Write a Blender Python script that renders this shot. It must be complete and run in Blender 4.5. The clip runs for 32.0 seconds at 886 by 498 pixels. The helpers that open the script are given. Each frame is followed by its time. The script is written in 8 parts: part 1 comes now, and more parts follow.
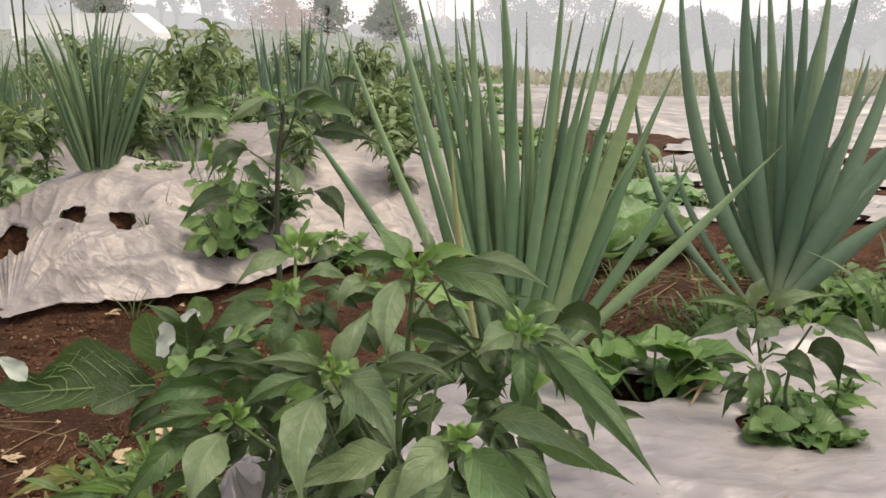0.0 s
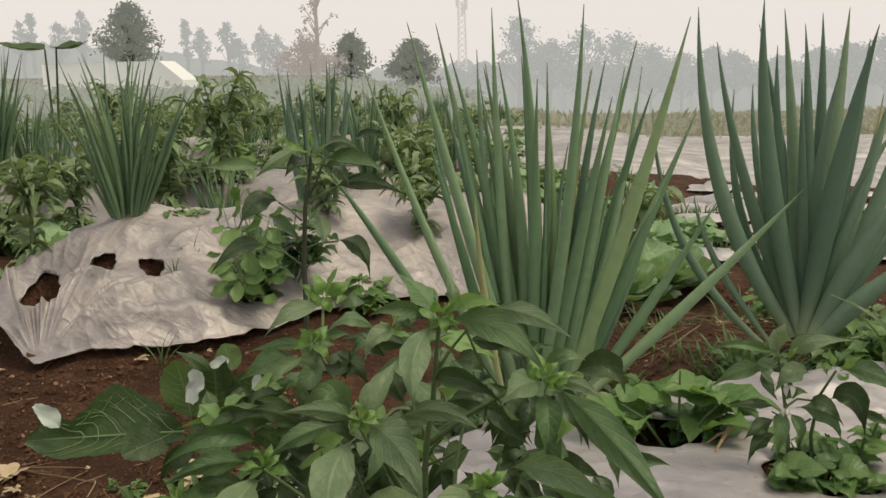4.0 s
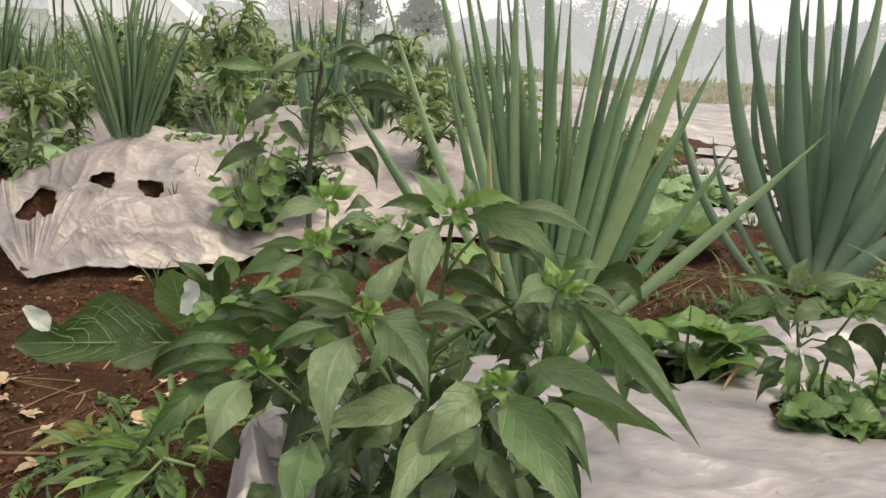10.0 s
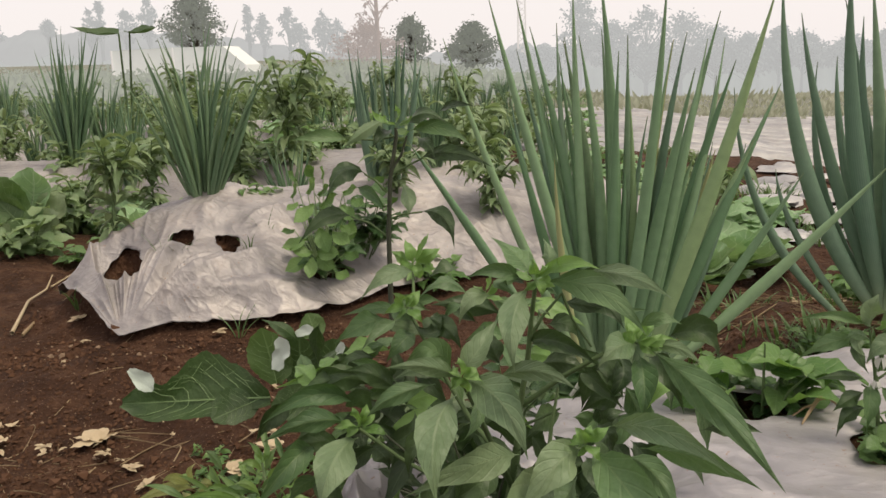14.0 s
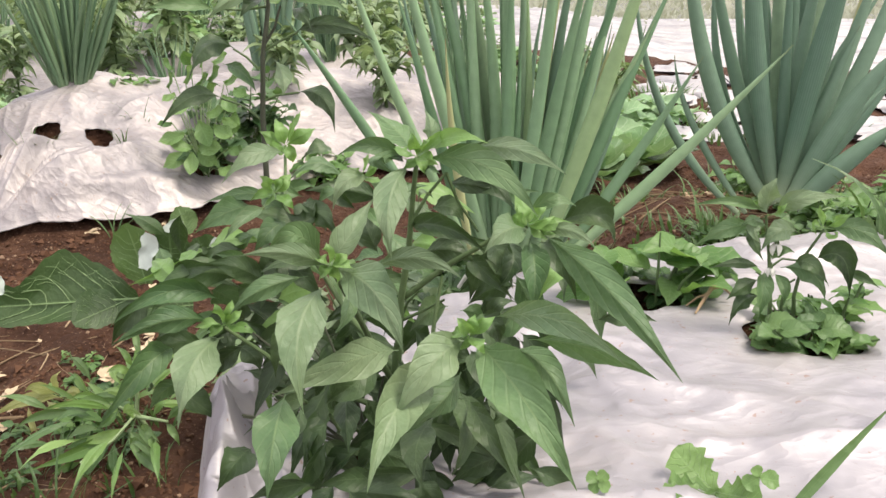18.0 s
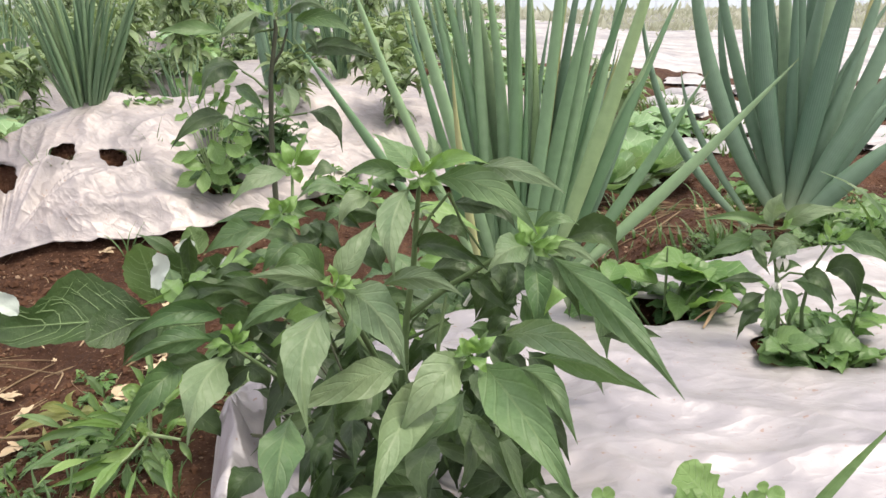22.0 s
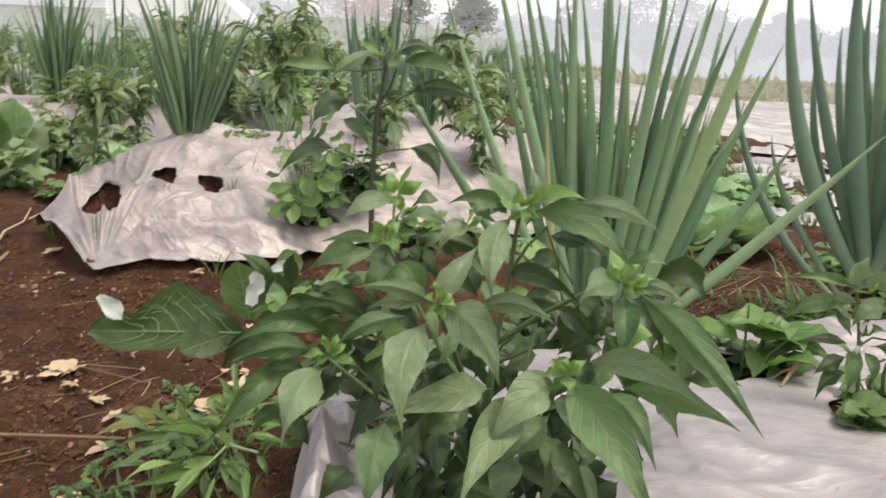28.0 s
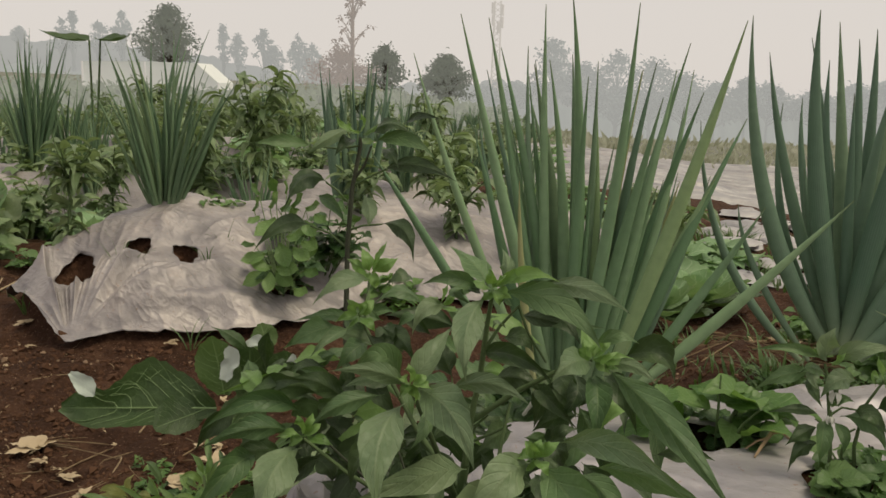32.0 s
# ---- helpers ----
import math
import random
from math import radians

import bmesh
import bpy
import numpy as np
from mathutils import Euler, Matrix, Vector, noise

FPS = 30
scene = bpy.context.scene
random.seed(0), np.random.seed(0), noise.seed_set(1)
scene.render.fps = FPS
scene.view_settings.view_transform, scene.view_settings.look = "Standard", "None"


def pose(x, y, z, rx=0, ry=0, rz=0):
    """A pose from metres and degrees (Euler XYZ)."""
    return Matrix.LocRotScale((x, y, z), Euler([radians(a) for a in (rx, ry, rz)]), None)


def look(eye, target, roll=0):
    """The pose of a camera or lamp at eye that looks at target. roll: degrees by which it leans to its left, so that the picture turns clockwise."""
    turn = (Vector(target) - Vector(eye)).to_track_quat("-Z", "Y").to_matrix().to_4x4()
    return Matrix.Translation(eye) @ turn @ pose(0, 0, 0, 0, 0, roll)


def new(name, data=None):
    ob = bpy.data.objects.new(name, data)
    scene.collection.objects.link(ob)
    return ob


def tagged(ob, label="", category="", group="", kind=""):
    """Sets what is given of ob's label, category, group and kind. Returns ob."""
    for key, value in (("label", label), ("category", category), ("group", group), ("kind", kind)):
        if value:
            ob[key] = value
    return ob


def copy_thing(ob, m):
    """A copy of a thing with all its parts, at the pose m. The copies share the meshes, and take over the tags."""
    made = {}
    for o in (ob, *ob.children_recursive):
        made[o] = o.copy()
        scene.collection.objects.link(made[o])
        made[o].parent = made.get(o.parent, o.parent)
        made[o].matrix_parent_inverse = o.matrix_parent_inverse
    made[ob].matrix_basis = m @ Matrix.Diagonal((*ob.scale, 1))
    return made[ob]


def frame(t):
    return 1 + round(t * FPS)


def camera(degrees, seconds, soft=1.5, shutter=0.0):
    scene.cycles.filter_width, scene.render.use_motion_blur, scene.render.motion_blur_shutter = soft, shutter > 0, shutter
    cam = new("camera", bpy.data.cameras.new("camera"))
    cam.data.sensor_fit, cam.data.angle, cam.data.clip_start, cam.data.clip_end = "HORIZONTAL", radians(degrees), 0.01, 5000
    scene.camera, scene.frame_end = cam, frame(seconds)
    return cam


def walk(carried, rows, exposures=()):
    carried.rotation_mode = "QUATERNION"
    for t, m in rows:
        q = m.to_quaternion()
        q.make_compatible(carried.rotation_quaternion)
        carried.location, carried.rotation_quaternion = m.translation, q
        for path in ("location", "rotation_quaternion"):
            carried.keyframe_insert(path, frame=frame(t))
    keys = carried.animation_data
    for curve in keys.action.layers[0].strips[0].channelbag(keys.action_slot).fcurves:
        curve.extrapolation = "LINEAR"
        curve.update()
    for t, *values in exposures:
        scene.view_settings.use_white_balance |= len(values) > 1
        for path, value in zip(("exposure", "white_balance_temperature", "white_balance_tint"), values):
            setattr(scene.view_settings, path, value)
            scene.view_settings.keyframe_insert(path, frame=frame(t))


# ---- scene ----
cam = camera(53.7, 32.0, shutter=0.5)
PATH = [
    (0, (0.037, 0.04, 0.687), (-0.063, 1.977, 0.2), -0.6),
    (0.5, (0.036, 0.049, 0.683), (-0.055, 1.983, 0.181), -0.4),
    (1, (0.034, 0.048, 0.681), (-0.087, 1.98, 0.181), -0.7),
    (1.5, (0.033, 0.039, 0.688), (-0.094, 1.975, 0.201), -0.9),
    (2, (0.036, 0.039, 0.69), (-0.087, 1.98, 0.221), -0.8),
    (2.5, (0.033, 0.036, 0.691), (-0.095, 1.978, 0.234), -0.7),
    (4.5, (0.04, 0.022, 0.699), (-0.118, 1.979, 0.313), -1.5),
    (5, (0.042, 0.021, 0.699), (-0.129, 1.976, 0.31), -1.8),
    (5.5, (0.032, 0.024, 0.698), (-0.257, 1.963, 0.302), -2.9),
    (6, (0.006, 0.024, 0.694), (-0.408, 1.938, 0.286), -3.6),
    (6.5, (0.014, 0.033, 0.687), (-0.332, 1.958, 0.269), -2.5),
    (7, (0.023, 0.025, 0.692), (-0.222, 1.97, 0.292), -1.1),
    (7.5, (0.023, 0.019, 0.696), (-0.183, 1.971, 0.314), -0.7),
    (8, (0.024, 0.021, 0.69), (-0.158, 1.972, 0.291), 0.1),
    (8.5, (0.026, 0.03, 0.678), (-0.136, 1.979, 0.257), 0.8),
    (9, (0.031, 0.032, 0.678), (-0.137, 1.978, 0.246), 0.6),
    (9.5, (0.03, 0.047, 0.658), (-0.12, 1.985, 0.186), 1.0),
    (10, (0.024, 0.05, 0.646), (-0.124, 1.984, 0.156), 2.0),
    (10.5, (0.023, 0.051, 0.639), (-0.129, 1.984, 0.148), 2.6),
    (11, (0.017, 0.043, 0.635), (-0.141, 1.976, 0.148), 3.5),
    (11.5, (0.014, 0.056, 0.625), (-0.148, 1.986, 0.123), 3.6),
    (12, (0.011, 0.057, 0.626), (-0.177, 1.969, 0.07), 2.9),
    (12.5, (0.0, 0.042, 0.647), (-0.258, 1.946, 0.089), 0.5),
    (13, (0.006, 0.029, 0.674), (-0.299, 1.937, 0.157), -2.2),
    (13.5, (0.009, 0.011, 0.686), (-0.282, 1.935, 0.224), -2.1),
    (15.5, (0.005, 0.002, 0.685), (-0.219, 1.948, 0.28), -0.3),
    (16, (0.006, 0.027, 0.658), (-0.154, 1.961, 0.177), 1.1),
    (16.5, (0.004, 0.046, 0.646), (-0.136, 1.956, 0.067), 1.5),
    (17, (0.007, 0.051, 0.654), (-0.138, 1.961, 0.079), 0.2),
    (17.5, (0.014, 0.07, 0.65), (-0.059, 1.966, 0.016), -0.1),
    (18, (0.019, 0.076, 0.649), (-0.04, 1.969, 0.006), -0.5),
    (18.5, (0.021, 0.078, 0.648), (-0.037, 1.969, 0.001), -0.6),
    (19, (0.021, 0.077, 0.648), (-0.032, 1.968, -0.003), -0.4),
    (19.5, (0.021, 0.079, 0.647), (-0.029, 1.97, -0.002), -0.5),
    (20, (0.022, 0.077, 0.648), (-0.027, 1.97, 0.003), -0.5),
    (20.5, (0.026, 0.079, 0.649), (-0.028, 1.971, 0.001), -0.8),
    (21, (0.028, 0.079, 0.649), (-0.03, 1.97, 0.0), -1.0),
    (21.5, (0.027, 0.072, 0.653), (-0.051, 1.969, 0.026), -1.2),
    (22, (0.027, 0.071, 0.655), (-0.065, 1.973, 0.042), -1.4),
    (22.5, (0.025, 0.072, 0.654), (-0.06, 1.973, 0.04), -1.1),
    (23, (0.023, 0.072, 0.652), (-0.058, 1.975, 0.041), -0.9),
    (23.5, (0.021, 0.071, 0.652), (-0.062, 1.973, 0.041), -0.8),
    (24, (0.026, 0.074, 0.653), (-0.055, 1.975, 0.037), -0.9),
    (24.5, (0.024, 0.077, 0.65), (-0.051, 1.976, 0.027), -0.8),
    (26.5, (0.026, 0.073, 0.652), (-0.058, 1.977, 0.045), -1.0),
    (27, (0.026, 0.073, 0.651), (-0.064, 1.977, 0.045), -0.8),
    (27.5, (0.022, 0.065, 0.654), (-0.123, 1.974, 0.075), -0.9),
    (28, (0.01, 0.027, 0.648), (-0.242, 1.947, 0.149), 1.8),
    (28.5, (0.009, 0.021, 0.615), (-0.234, 1.934, 0.084), 5.0),
    (29, (0.012, 0.019, 0.618), (-0.233, 1.937, 0.105), 4.7),
    (29.5, (0.023, 0.022, 0.645), (-0.214, 1.957, 0.198), 2.2),
    (30, (0.023, 0.016, 0.655), (-0.255, 1.952, 0.239), 0.7),
    (30.5, (-0.002, 0.021, 0.654), (-0.408, 1.931, 0.222), -0.5),
    (31, (0.016, 0.01, 0.668), (-0.358, 1.938, 0.291), -0.7),
    (31.5, (0.021, 0.011, 0.673), (-0.243, 1.962, 0.324), 0.3),
    (32, (0.012, 0.02, 0.664), (-0.193, 1.977, 0.305), 1.6),
]
# exposure over the clip: (seconds, stops, kelvin, tint)
LIFT = 0.28
EXPOSURES = [(0.0, 0.15, 6750, 11), (2.0, -0.1, 6800, 10), (2.5, -0.15, 6800, 8), (4.5, -0.3, 6950, 5), (7.0, -0.2, 6980, 5), (9.0, -0.22, 7000, 5), (9.6, 0.18, 6850, 7),
             (12.0, 0.2, 6750, 11), (12.7, 0.35, 6550, 13), (13.5, 0.1, 6650, 10), (15.5, -0.32, 6950, 6), (16.2, -0.2, 6950, 6),
             (17.2, 0.73, 6300, 11), (19.0, 0.82, 6250, 11), (24.5, 0.76, 6250, 11), (27.0, 0.75, 6300, 10), (28.0, 0.42, 6450, 11), (28.5, 0.34, 6600, 11),
             (29.0, 0.29, 6620, 10), (29.5, 0.02, 6750, 9), (30.0, -0.48, 6850, 7), (30.5, -0.32, 6950, 6), (31.0, -0.2, 6950, 6), (31.5, -0.28, 7000, 5), (32.0, -0.52, 7000, 5)]
walk(cam, [(t, look(eye, target, roll)) for t, eye, target, roll in PATH], [(t, e + LIFT, k, q) for t, e, k, q in EXPOSURES])

# ---- world and sun: a bright hazy overcast ----
world = bpy.data.worlds.new("sky")
scene.world = world
world.use_nodes = True
wn, wl = world.node_tree.nodes, world.node_tree.links
wn.clear()
sky = wn.new("ShaderNodeTexSky")
sky.sky_type = "NISHITA"
sky.sun_disc = False
sky.sun_elevation, sky.sun_rotation = radians(61), radians(100)
sky.air_density, sky.dust_density, sky.altitude = 1.0, 4.0, 900
cloud = wn.new("ShaderNodeMixRGB")
cloud.inputs[0].default_value = 0.93
cloud.inputs[2].default_value = (7.65, 7.12, 7.2, 1)
bg = wn.new("ShaderNodeBackground")
bg.inputs[1].default_value = 0.113
wout = wn.new("ShaderNodeOutputWorld")
wl.new(sky.outputs[0], cloud.inputs[1])
wl.new(cloud.outputs[0], bg.inputs[0])
wl.new(bg.outputs[0], wout.inputs[0])
sun = new("sun", bpy.data.lights.new("sun", "SUN"))
sun.data.energy, sun.data.angle, sun.data.color = 2.2, radians(20), (1.0, 0.9, 0.72)
sun.matrix_world = look((2.3, -0.4, 4.3), (0, 0, 0))

# ---- materials ----


def node_mat(name):
    m = bpy.data.materials.new(name)
    m.use_nodes = True
    m.node_tree.nodes.clear()
    return m, m.node_tree.nodes, m.node_tree.links


def maths(n, l, op, a, b=0.0, c=0.0):
    q = n.new("ShaderNodeMath")
    q.operation = op
    for i, v in enumerate((a, b, c)):
        if isinstance(v, (int, float)):
            q.inputs[i].default_value = v
        else:
            l.new(v, q.inputs[i])
    return q.outputs[0]


def noise_tex(n, l, vec, scale, detail=4.0, rough=0.55):
    q = n.new("ShaderNodeTexNoise")
    q.inputs["Scale"].default_value, q.inputs["Detail"].default_value, q.inputs["Roughness"].default_value = scale, detail, rough
    l.new(vec, q.inputs["Vector"])
    return q.outputs[0]


def ramp(n, l, fac, *stops):
    q = n.new("ShaderNodeValToRGB")
    e = q.color_ramp.elements
    while len(e) < len(stops):
        e.new(0.5)
    for i, (p, c) in enumerate(stops):
        e[i].position, e[i].color = p, (*c, 1) if len(c) == 3 else c
    l.new(fac, q.inputs[0])
    return q.outputs[0]


def mixc(n, l, fac, a, b, mode="MIX"):
    q = n.new("ShaderNodeMixRGB")
    q.blend_type = mode
    for i, v in enumerate((fac, a, b)):
        if isinstance(v, (int, float)):
            q.inputs[i].default_value = v
        elif isinstance(v, tuple):
            q.inputs[i].default_value = (*v, 1)
        else:
            l.new(v, q.inputs[i])
    return q.outputs[0]


def bsdf(n, l, color, rough, bump=None, strength=0.3, dist=0.01, metal=0.0, spec=0.5, through_light=0.0, through_color=None):
    p = n.new("ShaderNodeBsdfPrincipled")
    for key, v in (("Base Color", color), ("Roughness", rough), ("Metallic", metal), ("Specular IOR Level", spec)):
        if isinstance(v, (int, float)):
            p.inputs[key].default_value = v
        elif isinstance(v, tuple):
            p.inputs[key].default_value = (*v, 1)
        else:
            l.new(v, p.inputs[key])
    if bump is not None:
        b = n.new("ShaderNodeBump")
        b.inputs["Strength"].default_value, b.inputs["Distance"].default_value = strength, dist
        l.new(bump, b.inputs["Height"])
        l.new(b.outputs[0], p.inputs["Normal"])
    out = n.new("ShaderNodeOutputMaterial")
    if through_light:
        t = n.new("ShaderNodeBsdfTranslucent")
        if through_color is None:
            through_color = color
        if isinstance(through_color, tuple):
            t.inputs[0].default_value = (*through_color, 1)
        else:
            l.new(through_color, t.inputs[0])
        mx = n.new("ShaderNodeMixShader")
        mx.inputs[0].default_value = through_light
        l.new(p.outputs[0], mx.inputs[1])
        l.new(t.outputs[0], mx.inputs[2])
        l.new(mx.outputs[0], out.inputs[0])
    else:
        l.new(p.outputs[0], out.inputs[0])


def coords(n, l):
    t = n.new("ShaderNodeTexCoord")
    s = n.new("ShaderNodeSeparateXYZ")
    l.new(t.outputs["UV"], s.inputs[0])
    return t.outputs["Object"], s.outputs[0], s.outputs[1]


def rnd(n, island):
    return n.new("ShaderNodeNewGeometry").outputs["Random Per Island"] if island else n.new("ShaderNodeObjectInfo").outputs["Random"]


def leaf_mat(name, dark, light, vein, island=False, rough=0.42, veins=7.0, vein_w=0.1, vein_amount=0.5, trans=0.22, spec=0.4, blotch=0.35, side_amount=1.0, net=0.0, dust_sheen=0.0):
    """A broad leaf: midrib and side veins run by the leaf's own u (across) and v (along)."""
    m, n, l = node_mat(name)
    obj, u, v = coords(n, l)
    off = maths(n, l, "ABSOLUTE", maths(n, l, "SUBTRACT", u, 0.5))
    mid = maths(n, l, "LESS_THAN", off, 0.022)
    slant = maths(n, l, "MULTIPLY_ADD", off, -0.55, v)
    saw = maths(n, l, "FRACT", maths(n, l, "MULTIPLY", slant, veins))
    side = maths(n, l, "SUBTRACT", 1.0, maths(n, l, "SMOOTH_MIN", maths(n, l, "DIVIDE", maths(n, l, "ABSOLUTE", maths(n, l, "SUBTRACT", saw, 0.5)), vein_w), 1.0, 0.2))
    vm = maths(n, l, "MULTIPLY", maths(n, l, "MAXIMUM", mid, maths(n, l, "MULTIPLY", maths(n, l, "MAXIMUM", side, 0.0), side_amount)), vein_amount)
    if net:
        vo = n.new("ShaderNodeTexVoronoi")
        vo.feature = "DISTANCE_TO_EDGE"
        vo.inputs["Scale"].default_value = net
        l.new(obj, vo.inputs["Vector"])
        vm = maths(n, l, "MAXIMUM", vm, maths(n, l, "MULTIPLY", maths(n, l, "LESS_THAN", vo.outputs[0], 0.012), vein_amount * 0.5))
    big = noise_tex(n, l, obj, 34.0, 5, 0.65)
    fine = noise_tex(n, l, obj, 260.0, 3)
    r = rnd(n, island)
    t = maths(n, l, "ADD", maths(n, l, "MULTIPLY", r, 0.75), maths(n, l, "MULTIPLY", maths(n, l, "SUBTRACT", big, 0.35), blotch * 1.8))
    col = mixc(n, l, maths(n, l, "MINIMUM", maths(n, l, "MAXIMUM", t, 0.0), 1.0), dark, light)
    col = mixc(n, l, maths(n, l, "MULTIPLY", fine, 0.25), col, tuple(c * 0.6 for c in dark))
    # film of dust that also carries painted sky sheen and rear haze
    if dust_sheen:
        film = ramp(n, l, noise_tex(n, l, obj, 11.0, 5, 0.7), (0.36, (0, 0, 0)), (0.64, (1, 1, 1)))
        col = mixc(n, l, maths(n, l, "MULTIPLY", film, dust_sheen), col, (0.24, 0.26, 0.155))
    col = mixc(n, l, vm, col, vein)
    quilt = noise_tex(n, l, obj, 95.0, 2, 0.5)
    h = maths(n, l, "ADD", maths(n, l, "MULTIPLY", vm, -0.8), maths(n, l, "MULTIPLY_ADD", quilt, 0.9, maths(n, l, "MULTIPLY", big, 0.7)))
    bsdf(n, l, col, maths(n, l, "MULTIPLY_ADD", fine, 0.2, rough - 0.1), h, 0.7, 0.003, spec=spec, through_light=trans,
         through_color=mixc(n, l, 0.6, col, (light[0] * 1.6, light[1] * 1.7, light[2] * 0.9)))
    return m


def onion_mat(name, low, high, island=False):
    m, n, l = node_mat(name)
    obj, u, v = coords(n, l)
    st = noise_tex(n, l, obj, 60.0, 3)
    w = n.new("ShaderNodeTexWave")
    w.inputs["Scale"].default_value, w.inputs["Distortion"].default_value = 9.0, 0.6
    q = n.new("ShaderNodeCombineXYZ")
    l.new(u, q.inputs[0])
    l.new(maths(n, l, "MULTIPLY", v, 0.15), q.inputs[1])
    l.new(q.outputs[0], w.inputs["Vector"])
    r = rnd(n, island)
    base = ramp(n, l, r, (0.0, low), (0.45, tuple((a + b) / 2 for a, b in zip(low, high))), (0.85, high), (1.0, (high[0] * 1.12, high[1] * 1.04, high[2] * 0.85)))
    base = mixc(n, l, maths(n, l, "MULTIPLY", st, 0.5), base, tuple(c * 0.5 for c in low))
    base = mixc(n, l, maths(n, l, "MULTIPLY", w.outputs[1], 0.1), base, (0.36, 0.46, 0.36))
    root = ramp(n, l, v, (0.0, (1, 1, 1)), (0.09, (0.25, 0.25, 0.25)), (0.22, (0, 0, 0)))
    base = mixc(n, l, maths(n, l, "MULTIPLY", root, 0.6), base, (0.42, 0.5, 0.3))
    tip = ramp(n, l, v, (0.93, (0, 0, 0)), (1.0, (1, 1, 1)))
    base = mixc(n, l, maths(n, l, "MULTIPLY", tip, 0.45), base, (0.16, 0.13, 0.05))
    bsdf(n, l, base, maths(n, l, "MULTIPLY_ADD", st, 0.25, 0.36), maths(n, l, "ADD", w.outputs[1], st), 0.12, 0.002, spec=0.5, through_light=0.16)
    return m


def plain_mat(name, a, b, scale=30.0, rough=0.8, bump=0.4, dist=0.005, metal=0.0, island=False, spec=0.3):
    m, n, l = node_mat(name)
    obj, u, v = coords(n, l)
    k = noise_tex(n, l, obj, scale, 6, 0.65)
    k2 = noise_tex(n, l, obj, scale * 0.13, 3)
    t = maths(n, l, "MULTIPLY_ADD", k2, 0.9, maths(n, l, "MULTIPLY_ADD", k, 0.8, -0.4))
    col = mixc(n, l, maths(n, l, "MINIMUM", maths(n, l, "MAXIMUM", t, 0.0), 1.0), a, b)
    col = mixc(n, l, maths(n, l, "MULTIPLY", rnd(n, island), 0.35), col, tuple(c * 0.55 for c in a))
    bsdf(n, l, col, rough, k, bump, dist, metal=metal, spec=spec)
    return m


def soil_mat():
    m, n, l = node_mat("reddish_soil")
    t = n.new("ShaderNodeTexCoord")
    obj = t.outputs["Object"]
    big, mid, fine = noise_tex(n, l, obj, 1.1, 4), noise_tex(n, l, obj, 11.0, 5, 0.6), noise_tex(n, l, obj, 95.0, 6, 0.7)
    vo = n.new("ShaderNodeTexVoronoi")
    vo.inputs["Scale"].default_value = 55.0
    l.new(obj, vo.inputs["Vector"])
    col = ramp(n, l, mid, (0.25, (0.026, 0.0135, 0.0085)), (0.5, (0.068, 0.035, 0.021)), (0.75, (0.165, 0.09, 0.055)))
    col = mixc(n, l, maths(n, l, "MULTIPLY", fine, 0.55), col, (0.05, 0.02, 0.011))
    dry = ramp(n, l, big, (0.5, (0, 0, 0)), (0.72, (1, 1, 1)))
    col = mixc(n, l, maths(n, l, "MULTIPLY", dry, 0.35), col, (0.15, 0.072, 0.04))
    speck = ramp(n, l, noise_tex(n, l, obj, 210.0, 1), (0.66, (0, 0, 0)), (0.7, (1, 1, 1)))
    col = mixc(n, l, maths(n, l, "MULTIPLY", speck, 0.5), col, (0.3, 0.19, 0.12))
    # far off, the ground is overgrown with grass, its colour paled with painted haze
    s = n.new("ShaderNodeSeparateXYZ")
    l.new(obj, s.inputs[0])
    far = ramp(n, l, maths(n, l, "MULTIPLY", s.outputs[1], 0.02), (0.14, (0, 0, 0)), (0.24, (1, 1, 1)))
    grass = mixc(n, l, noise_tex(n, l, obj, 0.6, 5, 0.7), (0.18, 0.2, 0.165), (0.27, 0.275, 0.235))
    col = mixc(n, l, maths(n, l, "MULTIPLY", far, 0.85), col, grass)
    h = maths(n, l, "ADD", maths(n, l, "MULTIPLY", fine, 0.7), maths(n, l, "ADD", mid, maths(n, l, "MULTIPLY", vo.outputs[0], 0.6)))
    bsdf(n, l, col, 0.92, h, 1.0, 0.02, spec=0.15)
    return m


